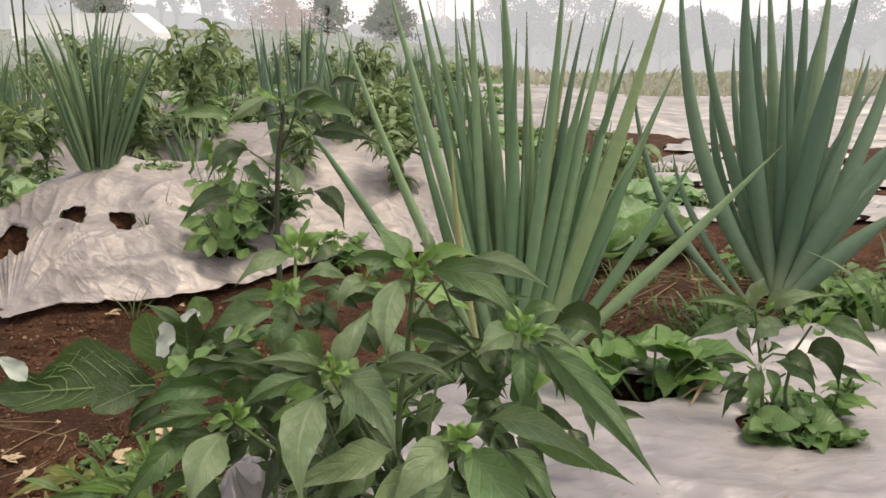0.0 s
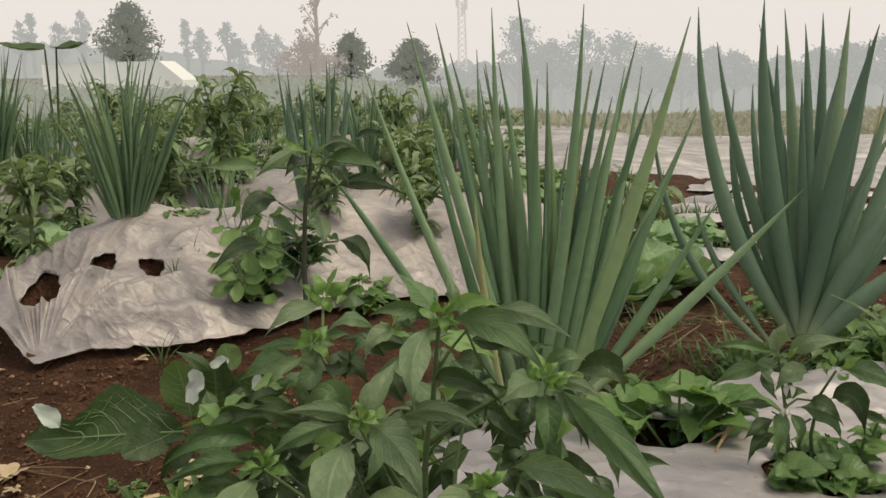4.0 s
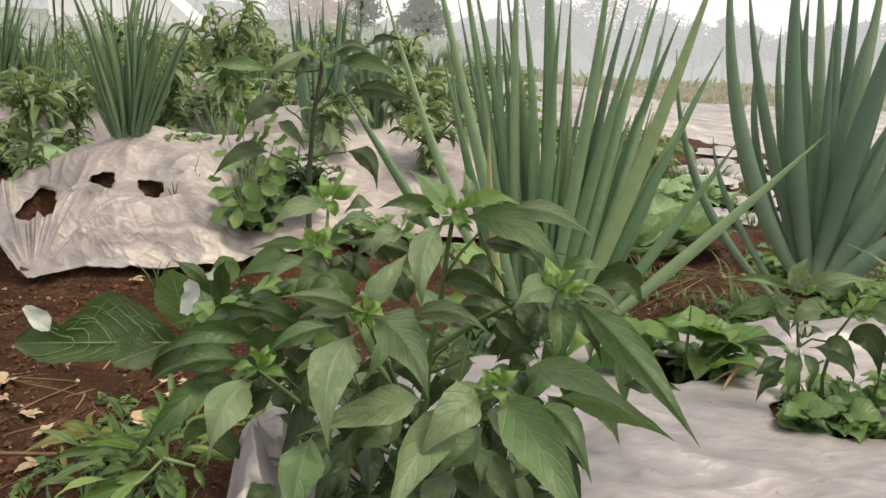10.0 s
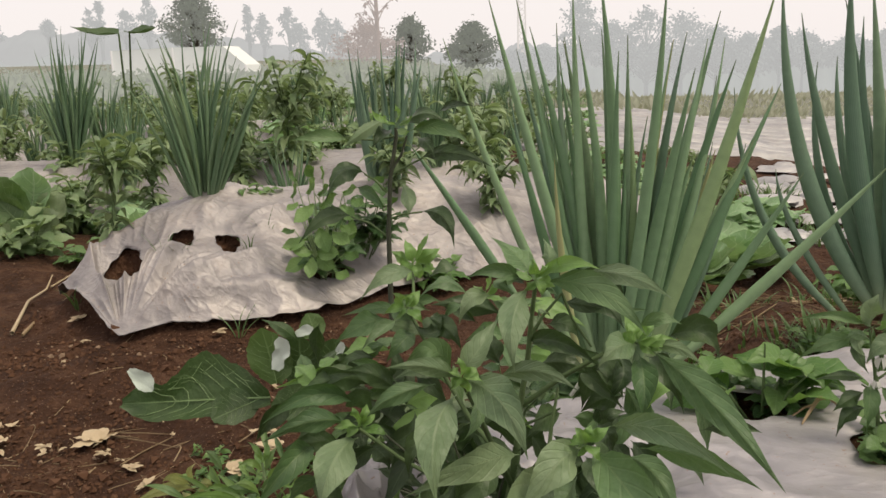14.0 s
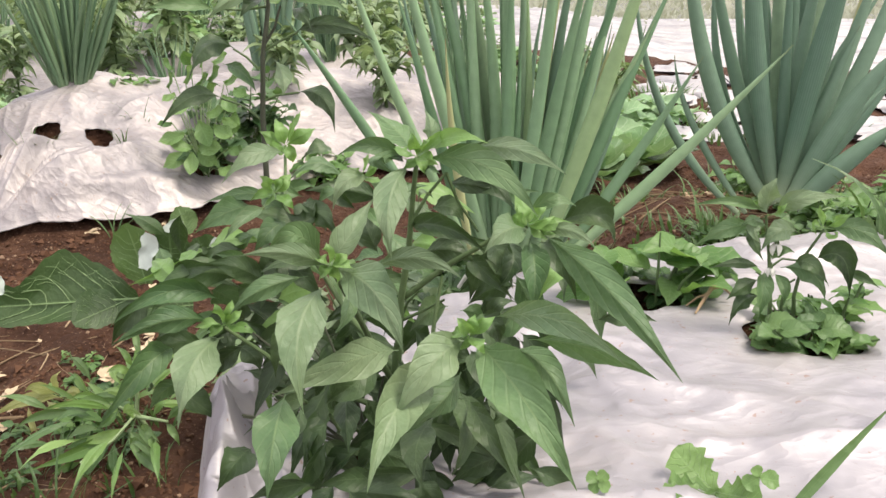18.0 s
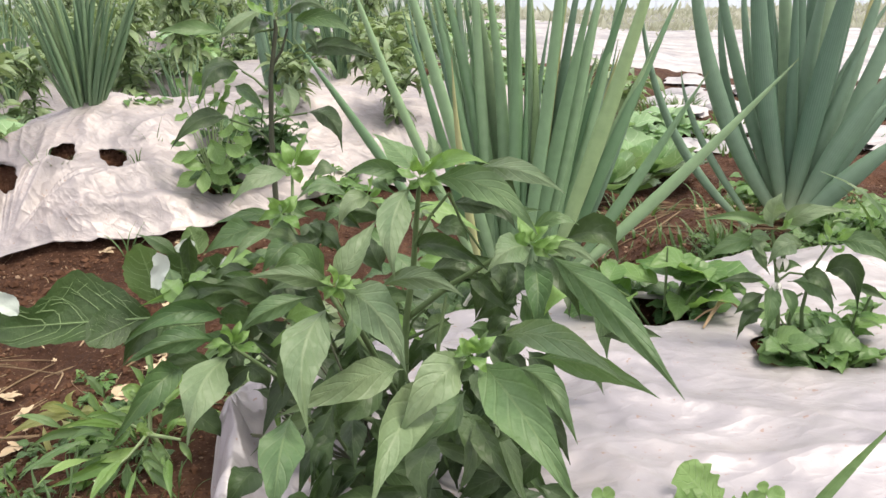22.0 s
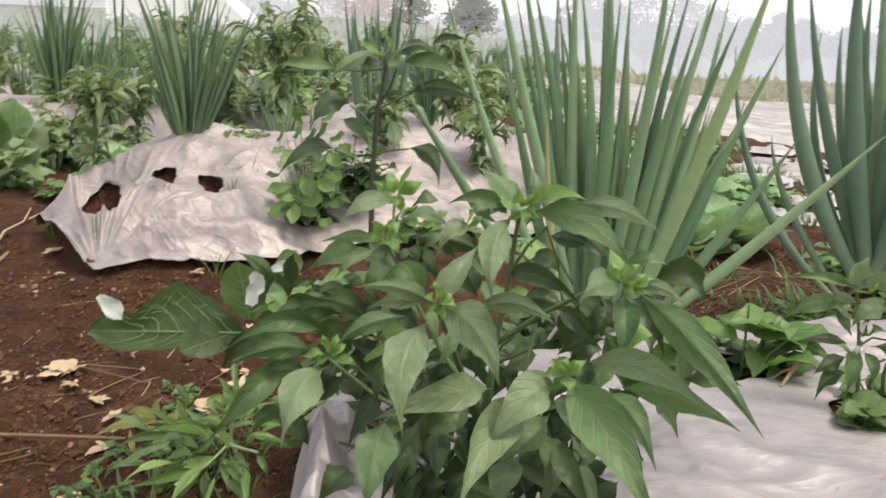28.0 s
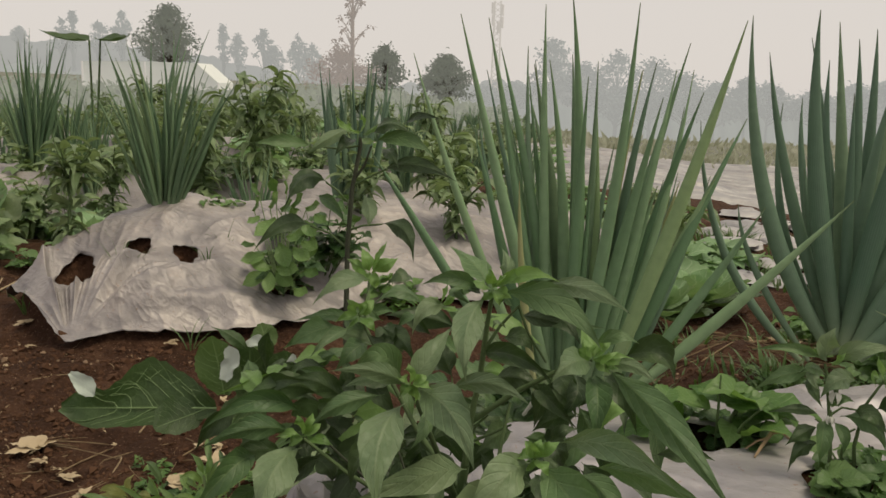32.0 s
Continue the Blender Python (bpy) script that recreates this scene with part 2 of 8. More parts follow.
def mulch_mat(name, grey, cream, relief, dull):
    """Dusty silver film: stretched creases at three sizes, soil splashes and dull gloss."""
    m, n, l = node_mat(name)
    t = n.new("ShaderNodeTexCoord")
    obj = t.outputs["Object"]

    def ridges(turn, stretch, scale, power, seed):
        mp = n.new("ShaderNodeMapping")
        mp.inputs["Location"].default_value = (seed, seed * 0.7, 0)
        mp.inputs["Rotation"].default_value = (0, 0, radians(turn))
        mp.inputs["Scale"].default_value = (1.0, stretch, 1.0)
        l.new(obj, mp.inputs[0])
        q = n.new("ShaderNodeTexNoise")
        q.inputs["Scale"].default_value, q.inputs["Detail"].default_value, q.inputs["Distortion"].default_value = scale, 2.0, 0.5
        l.new(mp.outputs[0], q.inputs["Vector"])
        off = maths(n, l, "ABSOLUTE", maths(n, l, "MULTIPLY_ADD", q.outputs[0], 2.0, -1.0))
        return maths(n, l, "POWER", maths(n, l, "SUBTRACT", 1.0, off), power)
    c1, c2, c3 = ridges(52, 1.6, 4.0, 5.0, 1.3), ridges(-30, 2.0, 9.0, 4.0, 4.1), ridges(-62, 2.0, 24.0, 3.0, 7.7)
    patch = noise_tex(n, l, obj, 4.0, 2)
    c3 = maths(n, l, "MULTIPLY", c3, patch)
    cr2 = noise_tex(n, l, obj, 30.0, 4, 0.6)
    dirt = noise_tex(n, l, obj, 3.2, 5, 0.7)
    spots = noise_tex(n, l, obj, 140.0, 2)
    col = mixc(n, l, ramp(n, l, dirt, (0.36, (0, 0, 0)), (0.66, (1, 1, 1))), grey, cream)
    col = mixc(n, l, maths(n, l, "MULTIPLY", ramp(n, l, spots, (0.67, (0, 0, 0)), (0.73, (1, 1, 1))), 0.6), col, (0.25, 0.14, 0.09))
    col = mixc(n, l, maths(n, l, "MULTIPLY", ramp(n, l, noise_tex(n, l, obj, 6.5, 6, 0.75), (0.5, (0, 0, 0)), (0.75, (1, 1, 1))), 0.25), col, (0.36, 0.27, 0.22))
    h = maths(n, l, "ADD", maths(n, l, "ADD", maths(n, l, "MULTIPLY", c1, 1.0), maths(n, l, "MULTIPLY", c2, 0.5)), maths(n, l, "ADD", maths(n, l, "MULTIPLY", c3, 0.5), maths(n, l, "MULTIPLY", cr2, 0.6)))
    bsdf(n, l, col, maths(n, l, "MULTIPLY_ADD", cr2, 0.25, dull), h, relief, 0.014, metal=0.45, spec=0.5)
    return m


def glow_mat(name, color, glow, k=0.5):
    """Distance seen through bright mist: dull foliage, the mist painted on as an even glow of the material."""
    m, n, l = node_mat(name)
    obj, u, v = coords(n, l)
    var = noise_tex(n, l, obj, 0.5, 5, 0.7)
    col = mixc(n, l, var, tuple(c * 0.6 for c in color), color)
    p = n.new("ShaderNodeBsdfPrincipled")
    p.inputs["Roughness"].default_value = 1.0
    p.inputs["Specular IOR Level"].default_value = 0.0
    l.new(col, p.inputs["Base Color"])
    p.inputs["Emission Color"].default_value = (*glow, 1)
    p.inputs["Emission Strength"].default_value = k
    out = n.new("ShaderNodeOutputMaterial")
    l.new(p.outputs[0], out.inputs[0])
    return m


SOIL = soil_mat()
MULCH = mulch_mat("silver_plastic_mulch", (0.248, 0.237, 0.259), (0.424, 0.402, 0.409), 0.19, 0.42)
MULCH_FAR = mulch_mat("pale_field_mulch", (0.26, 0.255, 0.265), (0.45, 0.435, 0.43), 0.15, 0.45)
MULCH_WARM = mulch_mat("cream_plastic_mulch", (0.225, 0.21, 0.217), (0.425, 0.39, 0.375), 0.36, 0.46)
CHILI = leaf_mat("chili_leaf", (0.032, 0.082, 0.027), (0.118, 0.208, 0.077), (0.17, 0.24, 0.1), vein_amount=0.4, side_amount=0.45, vein_w=0.14, blotch=0.6, rough=0.54, spec=0.5, dust_sheen=0.12, trans=0.18)
# paler copy of the chili leaf: dust, with sheen from the sky painted in
CHILI_PALE = leaf_mat("dusty_sheen_chili_leaf", (0.066, 0.127, 0.055), (0.17, 0.248, 0.124), (0.22, 0.28, 0.15), vein_amount=0.4, side_amount=0.45, vein_w=0.14, blotch=0.6, rough=0.54, spec=0.5, dust_sheen=0.22, trans=0.18)
# darker copy of the chili leaf: shade among the leaves put into its colour
CHILI_SHADED = leaf_mat("shaded_chili_leaf", (0.01, 0.028, 0.009), (0.058, 0.104, 0.034), (0.14, 0.2, 0.09), vein_amount=0.3, side_amount=0.3, vein_w=0.16, blotch=1.0, rough=0.46, spec=0.4, dust_sheen=0.08, trans=0.14)
CHILI_YOUNG = leaf_mat("young_chili_leaf", (0.1, 0.21, 0.045), (0.215, 0.355, 0.11), (0.28, 0.4, 0.18), vein_amount=0.25, side_amount=0.3, trans=0.28, dust_sheen=0.15)
# haze over the rear rows is painted in as paler greens
CHILI_FAR = leaf_mat("chili_foliage", (0.1, 0.165, 0.075), (0.265, 0.345, 0.175), (0.2, 0.3, 0.12), island=True, vein_amount=0.2, dust_sheen=0.2)
WEED = leaf_mat("weed_leaf", (0.06, 0.145, 0.036), (0.185, 0.305, 0.095), (0.28, 0.42, 0.16), island=True, trans=0.3, vein_amount=0.3)
WEED_MID = leaf_mat("mid_green_weed_leaf", (0.06, 0.125, 0.04), (0.16, 0.26, 0.09), (0.24, 0.34, 0.15), island=True, trans=0.25, vein_amount=0.3)
WEED_DARK = leaf_mat("dark_weed_leaf", (0.035, 0.085, 0.028), (0.105, 0.185, 0.065), (0.2, 0.3, 0.12), island=True, trans=0.22, vein_amount=0.3)
CABBAGE = leaf_mat("cabbage_leaf", (0.022, 0.052, 0.015), (0.058, 0.108, 0.033), (0.25, 0.36, 0.16), rough=0.5, veins=4.0, vein_w=0.03, vein_amount=0.3, net=60.0, blotch=0.6, dust_sheen=0.12)
VEIN = plain_mat("pale_leaf_vein", (0.16, 0.26, 0.1), (0.27, 0.36, 0.18), 60, 0.6)
CABBAGE_PALE = leaf_mat("pale_cabbage_leaf", (0.16, 0.28, 0.13), (0.3, 0.44, 0.23), (0.5, 0.6, 0.42), island=True, rough=0.5, veins=5.0, vein_w=0.06, vein_amount=0.5)
# weeds of the rear rows, their greens lightened to stand in for haze
WEED_FAR = leaf_mat("hazed_rear_leaf", (0.1, 0.175, 0.075), (0.26, 0.345, 0.165), (0.28, 0.38, 0.2), island=True, trans=0.25, vein_amount=0.3, dust_sheen=0.2)
LIGHT_WEED = leaf_mat("light_weed_leaf", (0.1, 0.19, 0.055), (0.215, 0.335, 0.12), (0.3, 0.44, 0.18), trans=0.3, vein_amount=0.3)
MID_WEED = leaf_mat("mid_weed_leaf", (0.06, 0.13, 0.035), (0.15, 0.25, 0.08), (0.22, 0.34, 0.14), trans=0.28, vein_amount=0.3)
NARROW_WEED = leaf_mat("narrow_weed_leaf", (0.1, 0.2, 0.05), (0.25, 0.37, 0.12), (0.28, 0.38, 0.16), veins=0.0, trans=0.25, vein_amount=0.3)
NARROW_DARK = leaf_mat("dark_narrow_leaf", (0.055, 0.115, 0.035), (0.16, 0.25, 0.09), (0.2, 0.28, 0.12), veins=0.0, trans=0.22, vein_amount=0.3)
LIMP = leaf_mat("withered_leaf", (0.22, 0.25, 0.08), (0.42, 0.42, 0.19), (0.45, 0.45, 0.25), trans=0.25, vein_amount=0.3)
CABBAGE_LIGHT = leaf_mat("light_cabbage_leaf", (0.06, 0.12, 0.035), (0.14, 0.22, 0.075), (0.28, 0.38, 0.19), rough=0.5, veins=4.0, vein_w=0.03, vein_amount=0.3, blotch=0.6, dust_sheen=0.12)
CABBAGE_GREY = leaf_mat("grey_cabbage_leaf", (0.14, 0.2, 0.11), (0.3, 0.37, 0.22), (0.34, 0.4, 0.27), rough=0.5, veins=5.0, vein_w=0.05, vein_amount=0.35, blotch=0.6, dust_sheen=0.2)
OVAL = (0.03, 0.14, 0.25, 0.31, 0.31, 0.25, 0.15, 0.02)
ONION = onion_mat("onion_leaf", (0.125, 0.25, 0.115), (0.295, 0.45, 0.24))
ONION_DARK = onion_mat("dark_onion_leaf", (0.085, 0.17, 0.105), (0.21, 0.33, 0.21))
ONION_FAR = onion_mat("onion_foliage", (0.085, 0.17, 0.085), (0.22, 0.34, 0.175), island=True)
ONION_YELLOW = onion_mat("yellowed_onion_leaf", (0.36, 0.39, 0.16), (0.46, 0.46, 0.22))
STEM = plain_mat("green_stem", (0.05, 0.09, 0.03), (0.14, 0.2, 0.08), 60, 0.6)
PALE_STEM = plain_mat("pale_stalk", (0.24, 0.34, 0.15), (0.36, 0.45, 0.25), 60, 0.6)
STEM_DARK = plain_mat("dark_stem", (0.04, 0.045, 0.03), (0.09, 0.1, 0.06), 60, 0.7)
STRAW = plain_mat("dry_straw", (0.24, 0.165, 0.095), (0.42, 0.32, 0.2), 50, 0.85, island=True)
DRYLEAF = plain_mat("dry_leaf", (0.36, 0.27, 0.16), (0.58, 0.48, 0.34), 40, 0.85)
PEBBLE = plain_mat("pale_crumb", (0.2, 0.13, 0.085), (0.36, 0.26, 0.18), 60, 0.9, island=True, spec=0.15)
CLOD = plain_mat("soil_clod", (0.05, 0.025, 0.015), (0.15, 0.08, 0.048), 60, 0.95, island=True, spec=0.1)
GRASS = leaf_mat("grass_blade", (0.035, 0.08, 0.024), (0.13, 0.215, 0.07), (0.2, 0.3, 0.1), island=True, veins=0.0, vein_amount=0.15)
WHITE_TIP = plain_mat("bleached_leaf", (0.5, 0.58, 0.5), (0.68, 0.74, 0.66), 40, 0.6)
PETAL = plain_mat("white_petal", (0.6, 0.6, 0.52), (0.8, 0.8, 0.72), 60, 0.6)
BARK = plain_mat("tree_bark", (0.1, 0.085, 0.07), (0.2, 0.17, 0.14), 8, 0.9)
# no lamps: these glow to carry the haze, and lift the tunnel's unlit front
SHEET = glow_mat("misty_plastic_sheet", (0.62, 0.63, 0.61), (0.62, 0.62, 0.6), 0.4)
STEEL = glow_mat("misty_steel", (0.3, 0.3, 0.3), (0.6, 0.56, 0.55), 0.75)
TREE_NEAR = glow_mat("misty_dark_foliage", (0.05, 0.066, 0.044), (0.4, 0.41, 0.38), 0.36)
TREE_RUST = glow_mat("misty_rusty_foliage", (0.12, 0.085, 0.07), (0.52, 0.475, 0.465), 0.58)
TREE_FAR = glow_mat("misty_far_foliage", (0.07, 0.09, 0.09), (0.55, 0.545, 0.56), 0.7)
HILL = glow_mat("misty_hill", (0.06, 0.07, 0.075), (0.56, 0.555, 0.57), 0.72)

# ---- mesh helpers ----


class Geo:
    """Gathers vertices, faces and leaf coordinates of one mesh."""

    def __init__(self):
        self.v, self.f, self.uv = [], [], []

    def grid(self, rows, uvs):
        """rows of points, joined into a sheet."""
        o, w = len(self.v), len(rows[0])
        for r in rows:
            self.v.extend(tuple(p) for p in r)
        for i in range(len(rows) - 1):
            for j in range(w - 1):
                self.f.append((o + i * w + j, o + i * w + j + 1, o + (i + 1) * w + j + 1, o + (i + 1) * w + j))
                self.uv.extend((uvs[i][j], uvs[i][j + 1], uvs[i + 1][j + 1], uvs[i + 1][j]))

    def leaf(self, base, tip, width, arch=0.15, twist=0.0, cup=0.25, n=8, cols=(-1, -0.5, 0, 0.5, 1), shape=0.8, wave=0.03, hint=(0, -0.55, 0.85), phase=0.0, droop=0.0, taper=0.85, fall=0.0):
        b, t = Vector(base), Vector(tip)
        ax = t - b
        ln = ax.length
        ax.normalize()
        nn = Vector(hint)
        nn = nn - ax * nn.dot(ax)
        if nn.length < 0.05:
            nn = Vector((1, 0, 0)) - ax * ax.x
        nn.normalize()
        nn = Matrix.Rotation(twist, 3, ax) @ nn
        side = ax.cross(nn)
        rows, uvs = [], []
        for i in range(n + 1):
            s = i / n
            h = 4 * s * (1 - s) * arch * ln
            slope = 4 * (1 - 2 * s) * arch
            nl = (nn - ax * slope).normalized()
            p = b + ax * (s * ln) + nn * h
            p += side * (droop * ln * s * s)
            p.z -= fall * ln * s ** 2.5
            w = 0.5 * width * max(0.0, math.sin(math.pi * min(1.0, 0.03 + 0.97 * s) ** shape)) ** taper * (1.0 - 0.25 * s ** 6)
            if s == 1:
                w = 0.0006
            row = []
            for c in cols:
                wob = wave * width * math.sin(s * 17 + phase + c * 1.3) * abs(c)
                row.append(p + side * (c * w) + nl * (abs(c) ** 1.4 * cup * w + wob))
            rows.append(row)
            uvs.append([(c * 0.5 + 0.5, s) for c in cols])
        self.grid(rows, uvs)

    def tube(self, pts, radii, sides=8, flat=1.0):
        rows, uvs = [], []
        for i, p in enumerate(pts):
            d = Vector(pts[min(i + 1, len(pts) - 1)]) - Vector(pts[max(i - 1, 0)])
            d.normalize()
            a = d.cross(Vector((0.2, 1, 0.1)))
            a.normalize()
            c = d.cross(a)
            rows.append([Vector(p) + a * (math.cos(k * 2 * math.pi / sides) * radii[i]) + c * (math.sin(k * 2 * math.pi / sides) * radii[i] * flat) for k in range(sides + 1)])
            uvs.append([(k / sides, i / (len(pts) - 1)) for k in range(sides + 1)])
        self.grid(rows, uvs)

    def lump(self, c, r, squash=0.7, rng=random):
        """A rough clod of eight faces."""
        o = len(self.v)
        m = Euler((rng.uniform(0, 6.3), rng.uniform(0, 6.3), 0)).to_matrix()
        for d in ((1, 0, 0), (0, 1, 0), (-1, 0, 0), (0, -1, 0), (0, 0, 1), (0, 0, -1)):
            q = m @ Vector(d) * (r * rng.uniform(0.65, 1.3))
            self.v.append((c[0] + q.x, c[1] + q.y, c[2] + q.z * squash))
        for a, b in ((0, 1), (1, 2), (2, 3), (3, 0)):
            self.f.append((o + a, o + b, o + 4))
            self.f.append((o + b, o + a, o + 5))
            self.uv.extend(((0, 0), (1, 0), (0.5, 1)) * 2)

    def mesh(self, name, mat, smooth=True):
        me = bpy.data.meshes.new(name)
        me.from_pydata([tuple(p) for p in self.v], [], self.f)
        layer = me.uv_layers.new(name="uv")
        layer.data.foreach_set("uv", np.array(self.uv, dtype=np.float32).ravel())
        if smooth:
            me.polygons.foreach_set("use_smooth", [True] * len(self.f))
        me.materials.append(mat)
        me.update()
        return me


def part(name, geo, mat, parent=None, label="", kind="", smooth=True):
    ob = new(name, geo.mesh(name, mat, smooth))
    ob.parent = parent
    return tagged(ob, label, kind=kind)


def thing(name, place, label, category, group="", kind=""):
    ob = new(name)
    ob.empty_display_size = 0.02
    return tagged(ob, label, category, group, kind)


def vnoise(x, y, seed=0):
    """Smooth value noise, 0 to 1."""
    xi, yi = np.floor(x), np.floor(y)
    fx, fy = x - xi, y - yi
    fx, fy = fx * fx * (3 - 2 * fx), fy * fy * (3 - 2 * fy)

    def h(a, b):
        q = np.sin(a * 127.1 + b * 311.7 + seed * 74.7) * 43758.5453
        return q - np.floor(q)
    return (h(xi, yi) * (1 - fx) + h(xi + 1, yi) * fx) * (1 - fy) + (h(xi, yi + 1) * (1 - fx) + h(xi + 1, yi + 1) * fx) * fy


def smooth(a, b, x):
    t = np.clip((x - a) / (b - a), 0, 1)
    return t * t * (3 - 2 * t)


def inside(x, y, poly):
    """Signed distance to a closed outline, positive within."""
    d = np.full(np.shape(x), 1e9)
    odd = np.zeros(np.shape(x), bool)
    for (ax, ay), (bx, by) in zip(poly, poly[1:] + poly[:1]):
        ex, ey = bx - ax, by - ay
        t = np.clip(((x - ax) * ex + (y - ay) * ey) / (ex * ex + ey * ey), 0, 1)
        d = np.minimum(d, np.hypot(x - ax - t * ex, y - ay - t * ey))
        if ay != by:
            odd ^= ((ay > y) != (by > y)) & (x < (bx - ax) * (y - ay) / (by - ay) + ax)
    return np.where(odd, d, -d)


# ---- the ground: three raised beds, furrows and the lower field ----
BEDS = [
    ([(-0.165, 0.52), (0.05, 0.38), (0.5, 0.34), (1.2, 0.46), (2.2, 0.7), (3.4, 1.0)],
     [(-0.232, 0.83), (-0.09, 1.15), (0.24, 1.36), (0.7, 1.47), (1.6, 1.68), (3.2, 2.0)]),
    ([(-1.04, 1.84), (-0.86, 1.895), (-0.62, 2.03), (-0.42, 2.3), (-0.1, 2.55), (0.42, 2.85)],
     [(-1.285, 2.03), (-1.42, 2.5), (-1.05, 2.74), (-0.78, 2.9), (-0.4, 3.08), (0.2, 3.3)]),
    ([(-2.6, 3.2), (-2.0, 3.45), (-1.4, 3.5), (-0.9, 3.5), (-0.5, 3.6), (-0.1, 3.8)],
     [(-3.4, 4.2), (-2.7, 4.6), (-1.9, 4.8), (-1.2, 4.9), (-0.7, 4.9), (-0.2, 4.9)]),
    ([(-4.4, 5.0), (-3.6, 5.5), (-2.8, 5.8), (-2.0, 6.0), (-1.3, 6.1), (-0.6, 6.2)],
     [(-5.6, 6.4), (-4.6, 7.0), (-3.6, 7.2), (-2.4, 7.4), (-1.5, 7.4), (-0.7, 7.4)]),
]
# top of each bed and how far in from the edge it is reached
PROFILE = [(0.25, 0.17), (0.33, 0.48), (0.22, 0.35), (0.22, 0.5)]
HOLES = {0: [(0.367, 0.935, 0.056), (0.225, 1.03, 0.045), (-0.065, 0.7, 0.022)],
         1: [(-1.100, 2.020, 0.045), (-0.957, 2.058, 0.03), (-0.852, 2.092, 0.03), (-0.62, 2.14, 0.05)]}
OUTLINES = [f + b[::-1] for f, b in BEDS]
# the near ends of the first two beds are cut off steeply, so their domes run on past the end
DOMES = list(OUTLINES)
DOMES[0] = [(-0.7, 0.5)] + BEDS[0][0][1:] + BEDS[0][1][:0:-1] + [(-0.7, 0.95)]
DOMES[1] = [(-1.8, 1.84)] + BEDS[1][0] + BEDS[1][1][::-1] + [(-1.9, 2.9)]


def ground_z(x, y):
    x, y = np.asarray(x, float), np.asarray(y, float)
    z = -0.14 * smooth(0.6, 2.0, x) * smooth(2.6, 4.5, y) - 0.3 * smooth(9, 20, y) * smooth(-2, 3, x)
    z = z + 0.13 * smooth(0.1, 0.5, x) * smooth(1.2, 1.4, y) * smooth(2.6, 1.8, y)
    z = z + 1.2 * smooth(25, 60, y) * smooth(10, -60, x)
    # the soil is heaped up round the second bed
    z = z + 0.042 * smooth(1.0, 1.8, y) * smooth(3.6, 2.8, y) * smooth(0.6, 0.1, x)
    # beyond the lower field the land falls away
    drop = np.clip(y - 10, 0, 130)
    z = z - 0.05 * drop * drop / (drop + 14) * smooth(-0.2, 0.0, x / np.maximum(y, 1.0))
    near = smooth(14, 6, np.hypot(x, y))
    z = z + near * (0.05 * (vnoise(x * 2.3, y * 2.3, 1) - 0.5) + 0.03 * (vnoise(x * 8, y * 8, 2) - 0.5) + 0.016 * (vnoise(x * 26, y * 26, 3) - 0.5))
    for i, (top, run) in enumerate(PROFILE):
        wob = 0.03 * (vnoise(x * 5, y * 5, 9) - 0.5)
        d = inside(x, y, OUTLINES[i]) + wob
        rise = smooth(-0.14, 0.09, d) if i == 1 else smooth(-0.18, 0.12, d)
        if i == 0:
            end = smooth(-0.13, -0.19, x) * smooth(1.0, 0.9, y)
            rise = rise * (1 - end) + smooth(-0.06, 0.015, d) * end
        d = inside(x, y, DOMES[i]) + wob
        foot = min(0.19, top - 0.21)
        dome = foot + (top - foot) * np.sin(np.clip(d / run, -0.1, 1) * math.pi / 2) + 0.012 * (vnoise(x * 4, y * 4, 5) - 0.5)
        if i == 1:
            end = smooth(-0.985, -1.055, x)
            dome = dome * (1 - end) + np.minimum(dome, 0.075 + np.clip(y - 1.85, 0, 1) * 0.64) * end
        z = z * (1 - rise) + dome * rise
    return z


def pits(x, y):
    """How far the soil is sunk below the planting holes."""
    d = np.zeros(np.shape(x))
    for hx, hy, hr in HOLES[0] + HOLES[1]:
        d = d + 0.07 * smooth(hr * 1.4, hr * 0.8, np.hypot(x - hx, y - hy))
    return d


def gz(x, y):
    return float(ground_z(np.array([x]), np.array([y]))[0])


def spread(lo, hi, step, far, grow=1.11):
    a = list(np.arange(lo, hi, step))
    s, p = step, a[-1]
    while p < far:
        s *= grow
        p += s
        a.append(p)
    s, p, front = step, lo, []
    while p > -far:
        s *= grow
        p -= s
        front.append(p)
    return np.array(front[::-1] + a)


def sheet_mesh(name, x, y, z, mat, keep=None):
    """A mesh from arrays of rows and columns."""
    r, c = x.shape
    me = bpy.data.meshes.new(name)
    idx = np.arange(r * c).reshape(r, c)
    q = np.stack([idx[:-1, :-1], idx[:-1, 1:], idx[1:, 1:], idx[1:, :-1]], -1).reshape(-1, 4)
    if keep is not None:
        q = q[keep.ravel()]
    used, q = np.unique(q, return_inverse=True)
    me.from_pydata(np.stack([x, y, z], -1).reshape(-1, 3)[used].tolist(), [], q.reshape(-1, 4).tolist())
    me.polygons.foreach_set("use_smooth", [True] * len(me.polygons))
    me.materials.append(mat)
    return me


gx, gy = np.meshgrid(spread(-2.4, 1.6, 0.02, 3000), spread(0.3, 3.6, 0.02, 3000))
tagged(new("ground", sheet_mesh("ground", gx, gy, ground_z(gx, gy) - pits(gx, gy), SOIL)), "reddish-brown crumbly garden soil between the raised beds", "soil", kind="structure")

# ---- silver plastic mulch over the beds ----
PIN = (-1.01, 1.81)


def along(line, t):
    """Points at the shares t of a line of corners."""
    p = np.array(line)
    k = np.linspace(0, 1, len(p))
    return np.interp(t, k, p[:, 0]), np.interp(t, k, p[:, 1])


